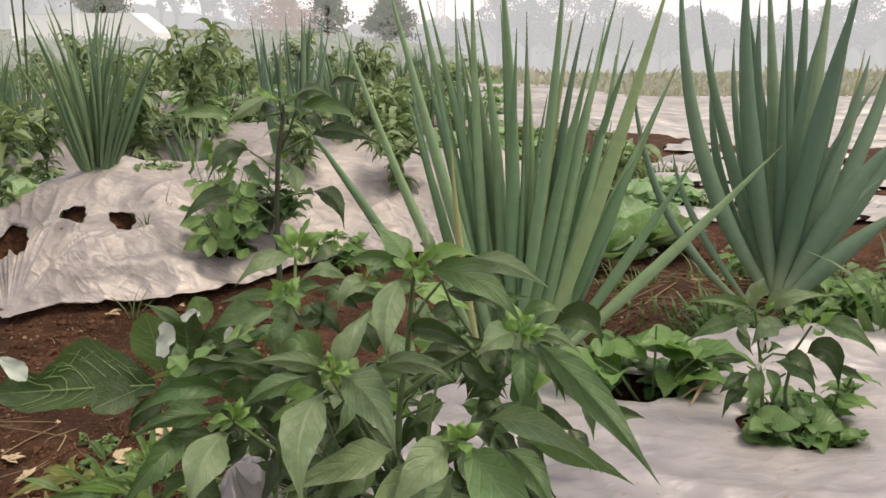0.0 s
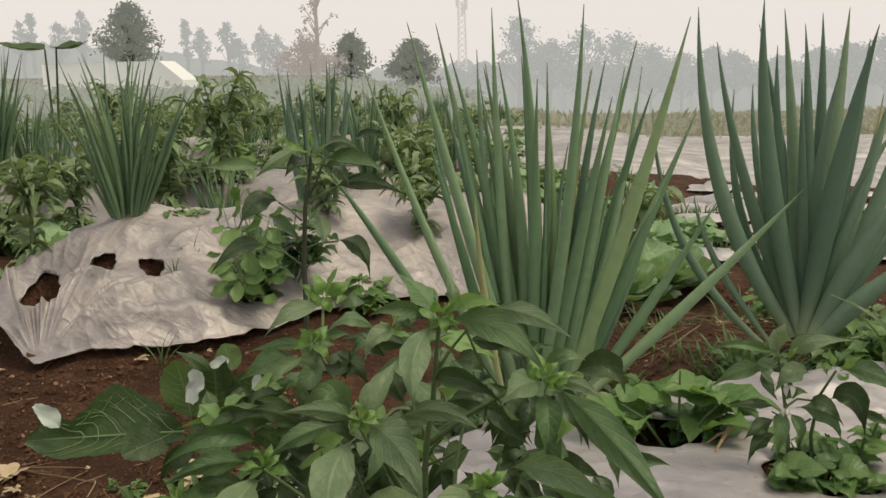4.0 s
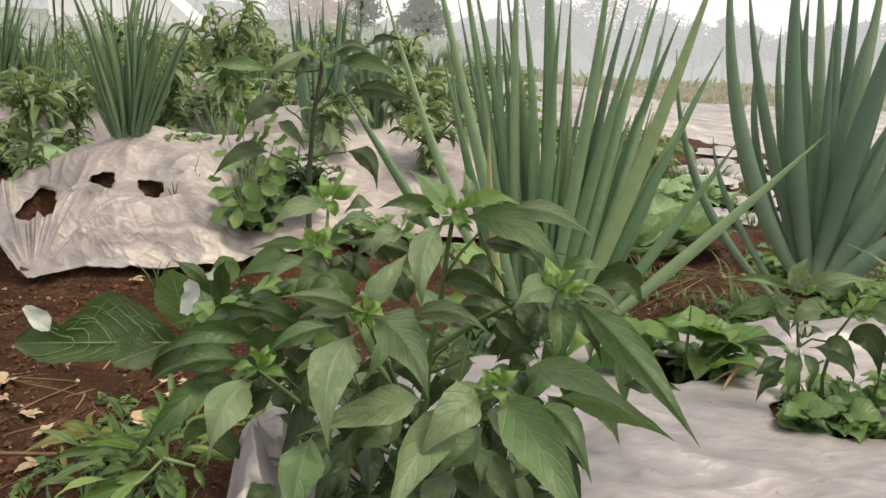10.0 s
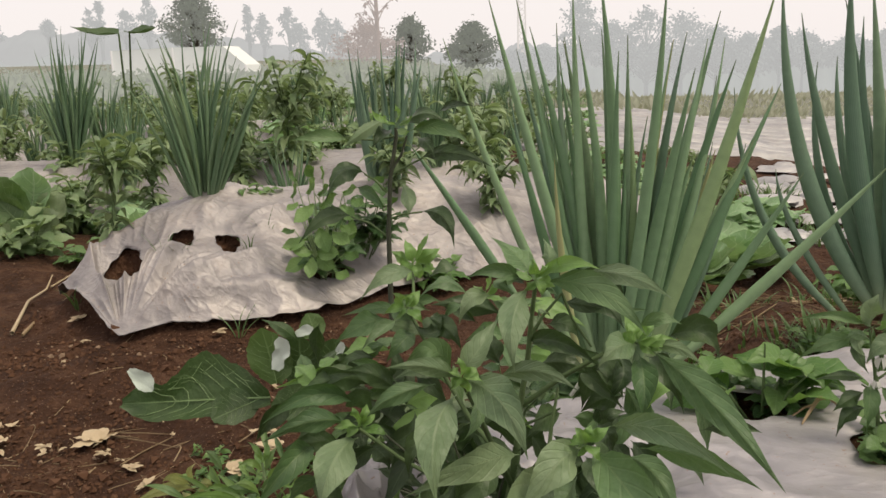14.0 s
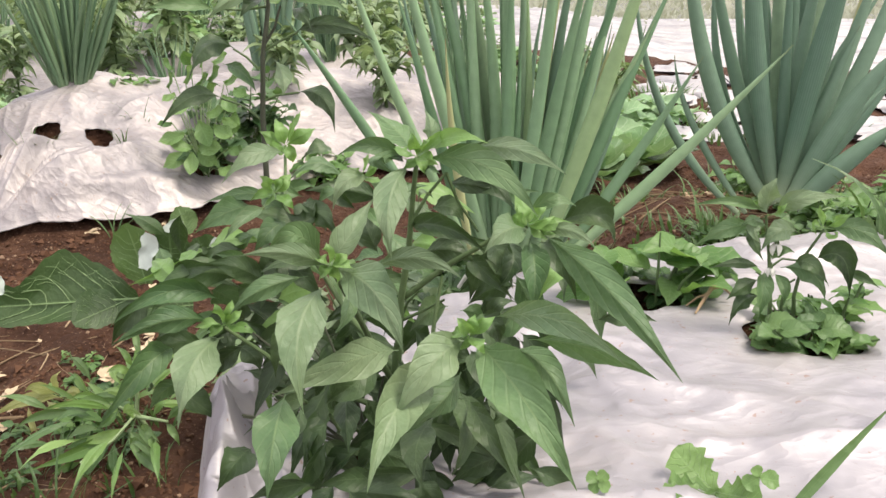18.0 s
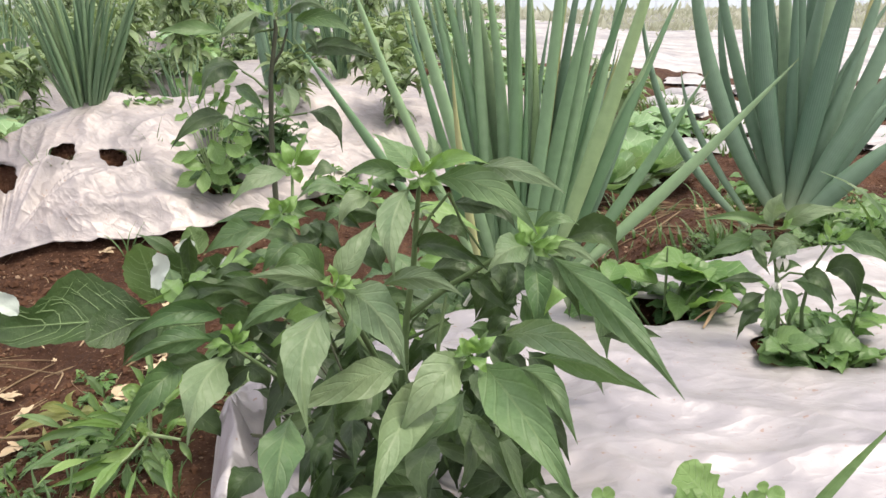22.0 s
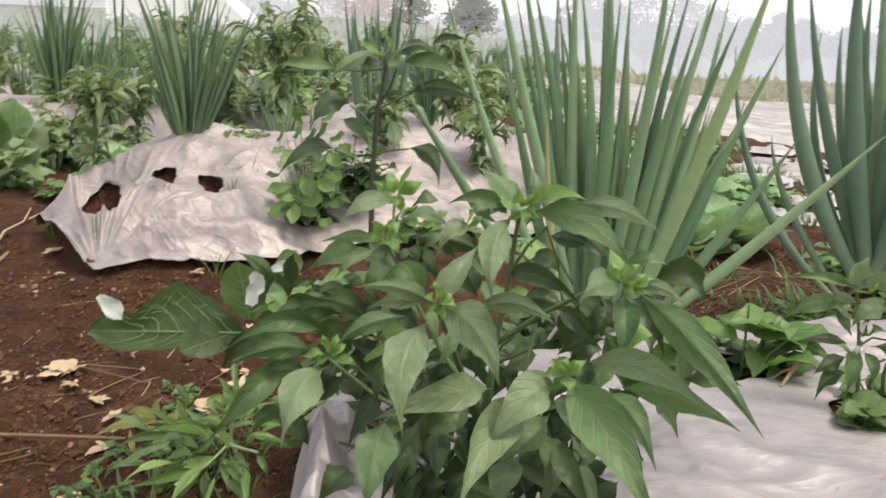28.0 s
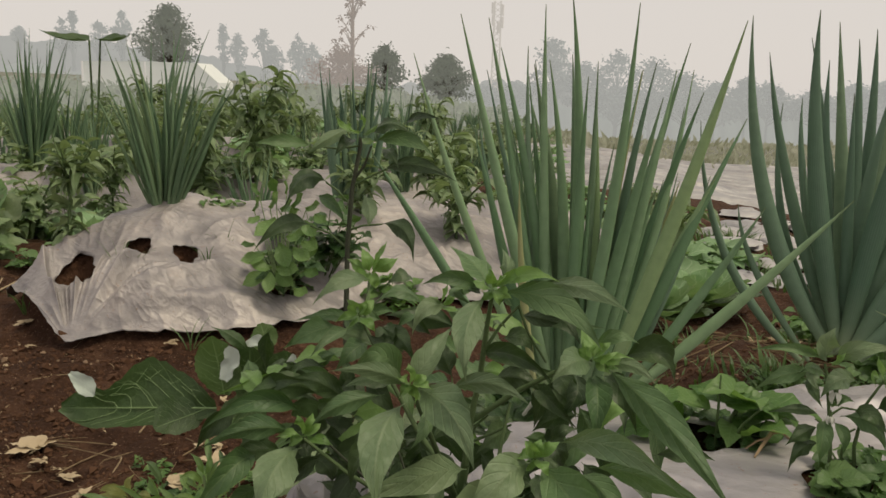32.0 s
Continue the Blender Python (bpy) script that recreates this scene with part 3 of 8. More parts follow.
def sharp(a, b, seed, power):
    """Creases: thin ridges of a smooth noise."""
    return (1 - np.abs(2 * vnoise(a, b, seed) - 1)) ** power


def mulch(i, nu, nv, reach):
    f, b = BEDS[i]
    u = np.linspace(0, 1, nu) ** 1.5
    v = np.linspace(0, 1, nv)
    fx, fy = along(f, u)
    bx, by = along(b, u)
    x = fx[None] * (1 - v[:, None]) + bx[None] * v[:, None]
    y = fy[None] * (1 - v[:, None]) + by[None] * v[:, None]
    # pull the edges outward, unevenly, so that the sheet hangs down the sides
    mx, my = (fx[None] + bx[None]) / 2, (fy[None] + by[None]) / 2
    ed = np.clip(np.abs(v[:, None] - 0.5) * 2, 0, 1) ** 6
    out = reach * (0.3 + 1.0 * vnoise(np.tile(u * 9, (nv, 1)), np.round(v)[:, None] * 7.0 + np.zeros((nv, nu)), 4))
    dx, dy = x - mx, y - my
    dl = np.hypot(dx, dy) + 1e-6
    x, y = x + dx / dl * ed * out, y + dy / dl * ed * out
    le = (1 - np.clip(u / 0.05, 0, 1))[None] ** 2 * reach * 0.4 + np.zeros((nv, nu))
    ex, ey = (f[1][0] - f[0][0]), (f[1][1] - f[0][1])
    el = math.hypot(ex, ey)
    x, y = x - ex / el * le, y - ey / el * le
    keep = np.ones((nv - 1, nu - 1), bool)
    for hx, hy, hr in HOLES.get(i, []):
        a = np.arctan2(y - hy, x - hx)
        r = hr * (1 + 0.12 * np.sin(3 * a + hx * 9) + 0.06 * np.sin(7 * a))
        d = np.hypot(x - hx, y - hy)
        snap = (d > r * (0.72, 0.86)[i]) & (d < r * (1.3, 1.14)[i])
        x, y = np.where(snap, hx + np.cos(a) * r, x), np.where(snap, hy + np.sin(a) * r, y)
        inn = d < r * 0.999
        inn |= snap
        keep &= ~(inn[:-1, :-1] & inn[1:, :-1] & inn[:-1, 1:] & inn[1:, 1:])
    # leave no scraps inside the holes
    whole = np.zeros_like(keep)
    whole[0, -1] = True
    for _ in range(900):
        grown = whole.copy()
        grown[1:] |= whole[:-1]
        grown[:-1] |= whole[1:]
        grown[:, 1:] |= whole[:, :-1]
        grown[:, :-1] |= whole[:, 1:]
        grown &= keep
        if (grown == whole).all():
            break
        whole = grown
    keep = whole
    z = ground_z(x, y)
    flat = np.ones(x.shape)
    for hx, hy, hr in HOLES.get(i, []):
        flat = flat * smooth(hr * 0.9, hr * (2.2 if hx < -1 else 3.8), np.hypot(x - hx, y - hy))
    rough = 0.018 * (vnoise(x * 6 + y * 4, y * 11 - x * 6, 6) - 0.5) + 0.007 * sharp(x * 7 - y * 5, y * 9 + x * 5, 8, 3) + 0.003 * sharp(x * 16 + y * 12, y * 19 - x * 9, 7, 2) + 0.0022 * sharp(x * 31 - y * 16, y * 37 + x * 12, 17, 3)
    if i == 1:
        ang, dist = np.arctan2(y - PIN[1], x - PIN[0]), np.hypot(x - PIN[0], y - PIN[1])
        fold = np.exp(-dist / 0.32) * smooth(0.02, 0.2, dist)
        z += 0.014 * np.exp(-np.abs(inside(x, y, OUTLINES[1])) / 0.04)
        rough = rough * 0.8 + fold * (0.06 * sharp(ang * 3.2, dist * 1.4, 3, 2) + 0.07 * sharp(ang * 6, dist * 1.6, 5, 2.5) + 0.014 * sharp(ang * 13, dist * 3, 9, 2))
        rough += (0.006 * sharp(x * 6 + y * 5, y * 4 - x * 3, 12, 4) + 0.005 * sharp(x * 13 - y * 6, y * 9 + x * 9, 14, 3)) * smooth(0.22, 0.04, inside(x, y, OUTLINES[1]))
    if i == 0:
        rough = rough * 1.15 + 0.005 * sharp(x * 5 + y * 14, y * 16 - x * 3, 21, 4)
        lf = np.exp(-np.hypot(x + 0.2, y - 0.74) / 0.15)
        rough += lf * (0.04 * sharp(x * 14 + y * 7, y * 9 - x * 8, 2, 2) + 0.024 * sharp(x * 34 + y * 12, y * 22 - x * 9, 5, 2) + 0.008 * sharp(x * 70, y * 60, 6, 2))
    z += 0.012 + rough * (0.05 + 0.95 * flat)
    ob = new("plastic_mulch", sheet_mesh("plastic_mulch", x, y, z, (MULCH, MULCH_WARM)[i > 0], keep))
    so = ob.modifiers.new("thickness", "SOLIDIFY")
    so.thickness = 0.0015
    return ob


for i, (nu, nv, reach) in enumerate(((420, 200, 0.045), (620, 330, 0.055), (90, 40, 0.1), (60, 24, 0.1))):
    tagged(mulch(i, nu, nv, reach), ("wrinkled silver-grey plastic mulch sheet over a raised bed", "wrinkled pale plastic mulch sheet with cut planting holes")[i == 1], "plastic mulch", "mulch sheets on the beds", "structure")

# ---- plants: makers ----


def bowed(base, tip, bow, n=12, side=0.0):
    b, t = Vector(base), Vector(tip)
    ax = (t - b).normalized()
    k = Vector((0, 0, 1)) - ax * ax.z
    k = k.normalized() if k.length > 0.02 else Vector((1, 0, 0))
    s = ax.cross(k)
    ln = (t - b).length
    return [b.lerp(t, i / n) + (k * bow + s * side) * (ln * 4 * (i / n) * (1 - i / n)) for i in range(n + 1)]


def onion_radii(r, n=12):
    out = []
    for i in range(n + 1):
        s = i / n
        out.append(max(0.0005, r * (0.5 + 0.6 * math.sin(min(1.0, s * 1.7 + 0.05) * math.pi * 0.58)) * (1 - s ** 2.1) ** 0.95))
    return out


def onion_leaf(parent, base, tip, r, bow=0.02, mat=None, side=0.0):
    g = Geo()
    k = math.sin(tip[0] * 517 + tip[2] * 331)
    g.tube(bowed(base, tip, bow + 0.02 * k, 14, side + 0.036 * math.sin(tip[0] * 911)), onion_radii(r * (1.18 + 0.18 * k), 14), 14, 0.75)
    return part("leaf", g, mat or ONION, parent, "yellowed hollow leaf" if mat is ONION_YELLOW else "")


def onion_clump(place, count, height, spread_r, seed, label, r=0.006, single=False):
    """A clump of hollow leaves that fans out from one foot."""
    rng = random.Random(seed)
    ob = thing("spring_onion", place, label, "spring onion", "spring onion clumps")
    x, y, z = place
    joined = Geo()
    for i in range(count):
        a = rng.uniform(0, 2 * math.pi)
        q = rng.random() ** 0.7
        h = height * rng.uniform(0.62, 1.04) * (1 - 0.28 * q * q)
        lean = spread_r * q * (h / height)
        base = (x + math.cos(a) * 0.026 * q, y + math.sin(a) * 0.026 * q, z - 0.01)
        tip = (x + math.cos(a) * lean, y + math.sin(a) * lean * 0.8, z + h)
        if single:
            onion_leaf(ob, base, tip, r * rng.uniform(0.75, 1.15), rng.uniform(-0.01, 0.05))
        else:
            joined.tube(bowed(base, tip, rng.uniform(-0.03, 0.07), 9, rng.uniform(-0.05, 0.05)), onion_radii(r * rng.uniform(0.65, 1.15), 9), 6)
    if not single:
        part("foliage", joined, ONION_FAR, ob, kind="stuff")
    return ob


def onion_arc(parent, base, mid, tip, r, mat=None):
    """A hollow leaf that springs outward from its foot and bends upright."""
    b, m, t = Vector(base), Vector(mid), Vector(tip)
    c = m * 2 - (b + t) * 0.5
    g = Geo()
    g.tube([b * (1 - s) ** 2 + c * (2 * s * (1 - s)) + t * s * s for s in (i / 18 for i in range(19))], onion_radii(r, 18), 14, 0.75)
    return part("leaf", g, mat or ONION, parent, "yellowed hollow leaf" if mat is ONION_YELLOW else "")


LEAF_HALF = (0.03, 0.035, 0.24, 0.55, 0.8, 0.95, 1.0, 0.97, 0.89, 0.77, 0.62, 0.46, 0.31, 0.18, 0.08, 0.008)


def chili_leaf(parent, base, mid, tip, width, roll=0.0, mat=None, hint=(0, -0.8, 0.62)):
    """A lance-shaped leaf along a bent midrib: short stalk, folded blade, wavy edge and drawn-out tip."""
    b, m, t = Vector(base), Vector(mid), Vector(tip)
    c = m * 2 - (b + t) * 0.5
    k = math.sin(base[0] * 391 + tip[2] * 517 + tip[0] * 233)
    k2 = math.sin(tip[0] * 633 + base[2] * 177)
    fold, turn = 0.16 + 0.5 * k, 0.4 * k2
    n = len(LEAF_HALF) - 1
    rows, uvs = [], []
    cols = (-1, -0.72, -0.4, -0.12, 0, 0.12, 0.4, 0.72, 1)
    for i in range(n + 1):
        s = i / n
        p = b * (1 - s) ** 2 + c * (2 * s * (1 - s)) + t * s * s
        d = ((c - b) * (1 - s) + (t - c) * s).normalized()
        nn = Vector(hint) - d * d.dot(Vector(hint))
        nn.normalize()
        nn = Matrix.Rotation(roll + turn * (s - 0.3) * 2, 3, d) @ nn
        side = d.cross(nn)
        w = 0.5 * width * LEAF_HALF[i] / max(0.75, math.cos(roll))
        row = []
        for q in cols:
            a = abs(q)
            wob = width * a * a * (0.06 * math.sin(s * 13 + k * 9 + q * 1.7) + 0.035 * math.sin(s * 29 + q * 4 + k2 * 7))
            edge = 1 + (0.03 * math.sin(s * 41 + q * 2 + k * 5) if a == 1 else 0)
            row.append(p + side * (q * w * edge * math.cos(fold * a)) + nn * (a * w * math.sin(fold) - 0.1 * w * math.sin(a * math.pi) + (wob if w > 0.002 else 0)))
        rows.append(row)
        uvs.append([(q * 0.5 + 0.5, s) for q in cols])
    g = Geo()
    g.grid(rows, uvs)
    label = {"young_chili_leaf": "fresh light-green young leaf", "dusty_sheen_chili_leaf": "dusty leaf paled by a painted-in sheen"}.get(mat.name if mat else "", "")
    return part("leaf", g, mat or CHILI, parent, label)


def stem(parent, pts, r0, r1, mat=None, name="stem"):
    g = Geo()
    n = len(pts)
    g.tube(pts, [0.62 * (r0 + (r1 - r0) * i / (n - 1)) for i in range(n)], 7)
    return part(name, g, mat or STEM, parent)


def chili_plant(place, height, radius, leaves, seed, label, size=0.07, bend=(0, 0)):
    """A chili bush: forked stems and drooping lance-shaped leaves, in tiers."""
    rng = random.Random(seed)
    ob = thing("chili_plant", place, label, "chili plant", "chili plants")
    x, y, z = place
    twigs, fol = Geo(), Geo()
    fork = Vector((x + bend[0] * 0.5, y + bend[1] * 0.5, z + height * 0.45))
    twigs.tube([(x, y, z - 0.02), (x + bend[0] * 0.2, y, z + height * 0.22), fork], [0.006, 0.005, 0.004], 6)
    ends = []
    for i in range(7):
        a = i * 2.4 + rng.uniform(-0.4, 0.4)
        e = Vector((x + bend[0] + math.cos(a) * radius * rng.uniform(0.3, 0.75), y + bend[1] + math.sin(a) * radius * rng.uniform(0.3, 0.75), z + height * rng.uniform(0.72, 1.0)))
        twigs.tube([fork, fork.lerp(e, 0.5) + Vector((0, 0, 0.01)), e], [0.0035, 0.003, 0.0018], 5)
        ends.append((fork, e))
    for i in range(leaves):
        f, e = ends[i % len(ends)]
        p = f.lerp(e, rng.uniform(0.25, 1.0)) if i % 4 else Vector((x, y, z)).lerp(f, rng.uniform(0.35, 1.0))
        a = rng.uniform(0, 2 * math.pi)
        ln = size * rng.uniform(0.6, 1.25)
        d = Vector((math.cos(a), math.sin(a), rng.uniform(-0.85, 0.35)))
        fol.leaf(p, p + d.normalized() * ln, ln * rng.uniform(0.3, 0.42), rng.uniform(0.08, 0.25), rng.uniform(-0.6, 0.6), 0.4, 6, (-1, 0, 1), 0.72, hint=(0, 0, 1), taper=1.05, fall=0.12)
    part("stem", twigs, STEM, ob, kind="stuff")
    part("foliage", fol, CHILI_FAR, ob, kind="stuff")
    return ob


def weed_bush(place, height, radius, leaves, seed, label, size=0.035, mat=None, name="weed", category="weed", broad=0.62, blunt=0.95):
    rng = random.Random(seed)
    ob = thing(name, place, label, category, "weeds on the beds")
    x, y, z = place
    tw, fol = Geo(), Geo()
    tops = []
    for i in range(max(5, leaves // 9)):
        a, q = rng.uniform(0, 2 * math.pi), rng.random() ** 0.6
        top = Vector((x + math.cos(a) * radius * q, y + math.sin(a) * radius * q, z + height * rng.uniform(0.45, 1.0) * (1 - 0.5 * q)))
        foot = Vector((x + math.cos(a) * radius * 0.25 * q, y + math.sin(a) * radius * 0.25 * q, z - 0.01))
        tw.tube([foot, foot.lerp(top, 0.5) + Vector((0, 0, 0.01)), top], [0.0022, 0.0018, 0.001], 5)
        tops.append((foot, top))
    for i in range(leaves):
        f, t = tops[i % len(tops)]
        p = f.lerp(t, rng.uniform(0.35, 1.0))
        a = rng.uniform(0, 2 * math.pi)
        ln = size * rng.uniform(0.6, 1.3)
        d = Vector((math.cos(a), math.sin(a), rng.uniform(-0.35, 0.35))).normalized()
        fol.leaf(p + d * ln * 0.15, p + d * ln * 1.15, ln * broad * rng.uniform(0.85, 1.15), rng.uniform(0.04, 0.16), rng.uniform(-0.3, 0.3), 0.3, 7, (-1, -0.5, 0, 0.5, 1), 0.68, 0.06, hint=(0, -0.25, 1), phase=a, taper=blunt, fall=0.08)
    part("stem", tw, STEM, ob, kind="stuff")
    part("foliage", fol, mat or WEED, ob, kind="stuff")
    return ob


def grass_tuft(place, height, count, seed, label, radius=0.05, width=0.006, mat=None):
    rng = random.Random(seed)
    g = Geo()
    x, y, z = place
    for i in range(count):
        a, q = rng.uniform(0, 2 * math.pi), rng.random()
        b = Vector((x + math.cos(a) * radius * q, y + math.sin(a) * radius * q, z - 0.005))
        h = height * rng.uniform(0.45, 1.0)
        t = b + Vector((math.cos(a) * h * rng.uniform(0.2, 0.9), math.sin(a) * h * rng.uniform(0.2, 0.9), h * rng.uniform(0.5, 1.0)))
        g.leaf(b, t, width * rng.uniform(0.7, 1.3), rng.uniform(0.05, 0.22), rng.uniform(-0.6, 0.6), 0.3, 6, (-1, 0, 1), 0.6, 0.0, hint=(0, 0, 1))
    ob = part("grass_tuft", g, mat or GRASS)
    return tagged(ob, label, "grass", kind="stuff")


def fan_leaf(parent, base, tip, upper, lower, hint, curl=0.03, mat=None, label="", veins=True):
    """A lopsided broad leaf: widths above and below the midrib as shares of its length, with raised pale veins."""
    b, t = Vector(base), Vector(tip)
    ax = t - b
    ln = ax.length
    ax.normalize()
    nn = Vector(hint)
    nn = (nn - ax * nn.dot(ax)).normalized()
    side = nn.cross(ax)
    if side.z < 0:
        side = -side

    def spot(s, c, lift=0.0):
        prof = upper if c > 0 else lower
        k = s * (len(prof) - 1)
        i = min(int(k), len(prof) - 2)
        f = k - i
        f = f * f * (3 - 2 * f)
        w = (prof[i] * (1 - f) + prof[i + 1] * f) * ln
        bow = curl * ln * (math.sin(s * 9 + c * 2.5) * abs(c) + 1.5 * c * c - 1.2 * math.sin(s * math.pi))
        return b + ax * (s * ln) + side * (c * w) + nn * (bow + lift)
    g = Geo()
    cols = (-1, -0.7, -0.35, -0.1, 0, 0.1, 0.3, 0.5, 0.7, 0.86, 1)
    n = 26
    g.grid([[spot(i / n, c * (1 + 0.03 * math.sin(i * 2.3 + c)) if abs(c) == 1 else c) for c in cols] for i in range(n + 1)], [[(c * 0.5 + 0.5, i / n) for c in cols] for i in range(n + 1)])
    ob = part("leaf", g, mat or CABBAGE, parent, label)
    if veins:
        v = Geo()
        v.tube([spot(s / 10 * 0.86, 0.0, 0.0015) for s in range(11)], [ln * 0.0075 * (1.1 - s / 10) for s in range(11)], 5)
        for k in range(6):
            for sg in (1, -1):
                s0 = 0.06 + k * 0.12
                pts = [spot(min(0.97, s0 + 0.26 * q ** 1.4 + 0.02 * math.sin(q * 7 + k * 2)), sg * 0.85 * q ** 0.8, 0.001) for q in (0.0, 0.2, 0.4, 0.6, 0.8, 1.0)]
                v.tube(pts, [ln * 0.0034 * (1.1 - 0.17 * q) for q in range(6)], 4)
                if sg > 0:
                    for q, dq in ((0.4, 0.1), (0.62, -0.07)):
                        s1 = s0 + 0.26 * q ** 1.4 + 0.02 * math.sin(q * 7 + k * 2)
                        v.tube([spot(min(0.97, s1 + dq * e), 0.85 * q ** 0.8 + 0.2 * e, 0.001) for e in (0, 0.5, 1.0)], [ln * 0.0019] * 3, 4)
        part("vein_network", v, VEIN, ob, "thin branching pale veins", "stuff")
    return ob


def cabbage(place, radius, seed, label):
    """A loose cabbage: broad, rounded, wavy leaves in two rings round a few upright ones."""
    rng = random.Random(seed)
    ob = thing("cabbage", place, label, "cabbage", "cabbages")
    x, y, z = place
    for ring, (count, lift, ln) in enumerate(((7, 0.3, 1.0), (5, 0.85, 0.9), (4, 1.9, 0.6))):
        for i in range(count):
            a = i * 2 * math.pi / count + ring * 0.5 + rng.uniform(-0.25, 0.25)
            d = Vector((math.cos(a), math.sin(a), lift * rng.uniform(0.7, 1.2))).normalized()
            b = Vector((x, y, z + 0.03)) + d * 0.02
            t = b + d * radius * ln * rng.uniform(0.85, 1.15)
            w = rng.uniform(0.85, 1.1)
            prof = [w * k * rng.uniform(0.9, 1.1) for k in (0.08, 0.2, 0.34, 0.46, 0.52, 0.5, 0.38, 0.1)]
            fan_leaf(ob, tuple(b), tuple(t), prof, [k * rng.uniform(0.85, 1.1) for k in prof], (-d.x * 0.6, -d.y * 0.6, 1), 0.05, CABBAGE_PALE if (ring or i % 2) else CABBAGE, "", ring < 2)
    return ob


def flower_bud(parent, place, size):
    """A closed white flower: five narrow petals round a green foot."""
    bud = Geo()
    x, y, z = place
    for k in range(5):
        a = k * 1.257
        bud.leaf((x, y, z), (x + math.cos(a) * size * 0.3, y + math.sin(a) * size * 0.3, z - size), size * 0.45, 0.18, 0, 0.4, 5, (-1, 0, 1), 0.9, 0.0, (math.cos(a), math.sin(a), 0.1))
    ob = part("flower_bud", bud, PETAL, parent, "small drooping white flower bud")
    foot = Geo()
    foot.tube([(x, y, z + size * 0.5), (x, y, z + size * 0.1), (x, y, z - size * 0.15)], [size * 0.08, size * 0.16, size * 0.2], 6)
    part("calyx", foot, STEM, ob)
    return ob

# ---- the big chili plant in front ----
bush = thing("chili_plant", None, "large bushy chili plant with long drooping dark-green leaves", "chili plant", "chili plants")
trunk = stem(bush, [(-0.053, 0.7, 0.263), (-0.046, 0.7, 0.294), (-0.039, 0.695, 0.332), (-0.035, 0.69, 0.363)], 0.0075, 0.006, name='stem')
top_branch = stem(bush, [(-0.035, 0.69, 0.363), (-0.032, 0.688, 0.401), (-0.025, 0.684, 0.443), (-0.021, 0.678, 0.483), (-0.017, 0.67, 0.514)], 0.005, 0.0026, name='branch')
front_branch = stem(bush, [(-0.042, 0.695, 0.317), (-0.012, 0.65, 0.36), (0.009, 0.6, 0.402), (0.019, 0.565, 0.426)], 0.0045, 0.0026, name='branch')
middle_branch = stem(bush, [(-0.04, 0.695, 0.325), (-0.053, 0.67, 0.373), (-0.063, 0.63, 0.425), (-0.069, 0.6, 0.458)], 0.0045, 0.0026, name='branch')
shoulder_branch = stem(bush, [(-0.032, 0.69, 0.4), (0.002, 0.69, 0.427), (0.035, 0.685, 0.449), (0.061, 0.68, 0.461)], 0.004, 0.0024, name='branch')
rear_branch = stem(bush, [(-0.038, 0.7, 0.334), (-0.077, 0.72, 0.374), (-0.11, 0.75, 0.415), (-0.136, 0.78, 0.448), (-0.143, 0.78, 0.462)], 0.004, 0.0022, name='branch')
far_branch = stem(bush, [(-0.136, 0.78, 0.448), (-0.142, 0.82, 0.464), (-0.147, 0.85, 0.484)], 0.003, 0.002, name='branch')
side_branch = stem(bush, [(-0.046, 0.7, 0.299), (-0.091, 0.7, 0.319), (-0.137, 0.71, 0.339), (-0.178, 0.72, 0.363)], 0.004, 0.0024, name='branch')
spur_a = stem(bush, [(-0.023, 0.68, 0.463), (-0.011, 0.68, 0.484), (0.003, 0.68, 0.501)], 0.0026, 0.0016, name='branch')
spur_b = stem(bush, [(0.003, 0.68, 0.501), (0.011, 0.68, 0.48), (0.026, 0.68, 0.457)], 0.002, 0.0014, name='branch')
spur_c = stem(bush, [(-0.034, 0.69, 0.382), (-0.015, 0.68, 0.395), (0.001, 0.67, 0.408)], 0.0024, 0.0014, name='branch')
spur_d = stem(bush, [(-0.008, 0.64, 0.378), (-0.005, 0.65, 0.404), (-0.0, 0.66, 0.43)], 0.003, 0.0018, name='branch')
spur_e = stem(bush, [(-0.033, 0.69, 0.384), (-0.027, 0.69, 0.398), (-0.018, 0.69, 0.407)], 0.0022, 0.0012, name='branch')
spur_f = stem(bush, [(-0.096, 0.68, 0.318), (-0.08, 0.68, 0.296), (-0.063, 0.68, 0.271)], 0.0024, 0.0016, name='branch')
spur_g = stem(bush, [(-0.057, 0.7, 0.271), (-0.079, 0.68, 0.301), (-0.1, 0.64, 0.34)], 0.003, 0.0018, name='branch')
spur_h = stem(bush, [(-0.055, 0.7, 0.269), (-0.069, 0.66, 0.283), (-0.075, 0.6, 0.352)], 0.003, 0.0018, name='branch')
chili_leaf(top_branch, (-0.021, 0.67, 0.517), (-0.032, 0.683, 0.531), (-0.056, 0.72, 0.538), 0.0206, 0.3)
chili_leaf(top_branch, (-0.013, 0.67, 0.52), (-0.007, 0.663, 0.535), (-0.012, 0.68, 0.546), 0.013, -0.4, CHILI_PALE)
chili_leaf(top_branch, (-0.012, 0.67, 0.518), (0.009, 0.643, 0.534), (0.032, 0.64, 0.53), 0.0125, 0.3, CHILI_YOUNG)
chili_leaf(top_branch, (0.02, 0.67, 0.521), (0.05, 0.623, 0.53), (0.079, 0.6, 0.519), 0.0157, 0.35, CHILI_PALE)
chili_leaf(top_branch, (-0.013, 0.67, 0.513), (0.03, 0.623, 0.519), (0.062, 0.6, 0.492), 0.02, 0.5)
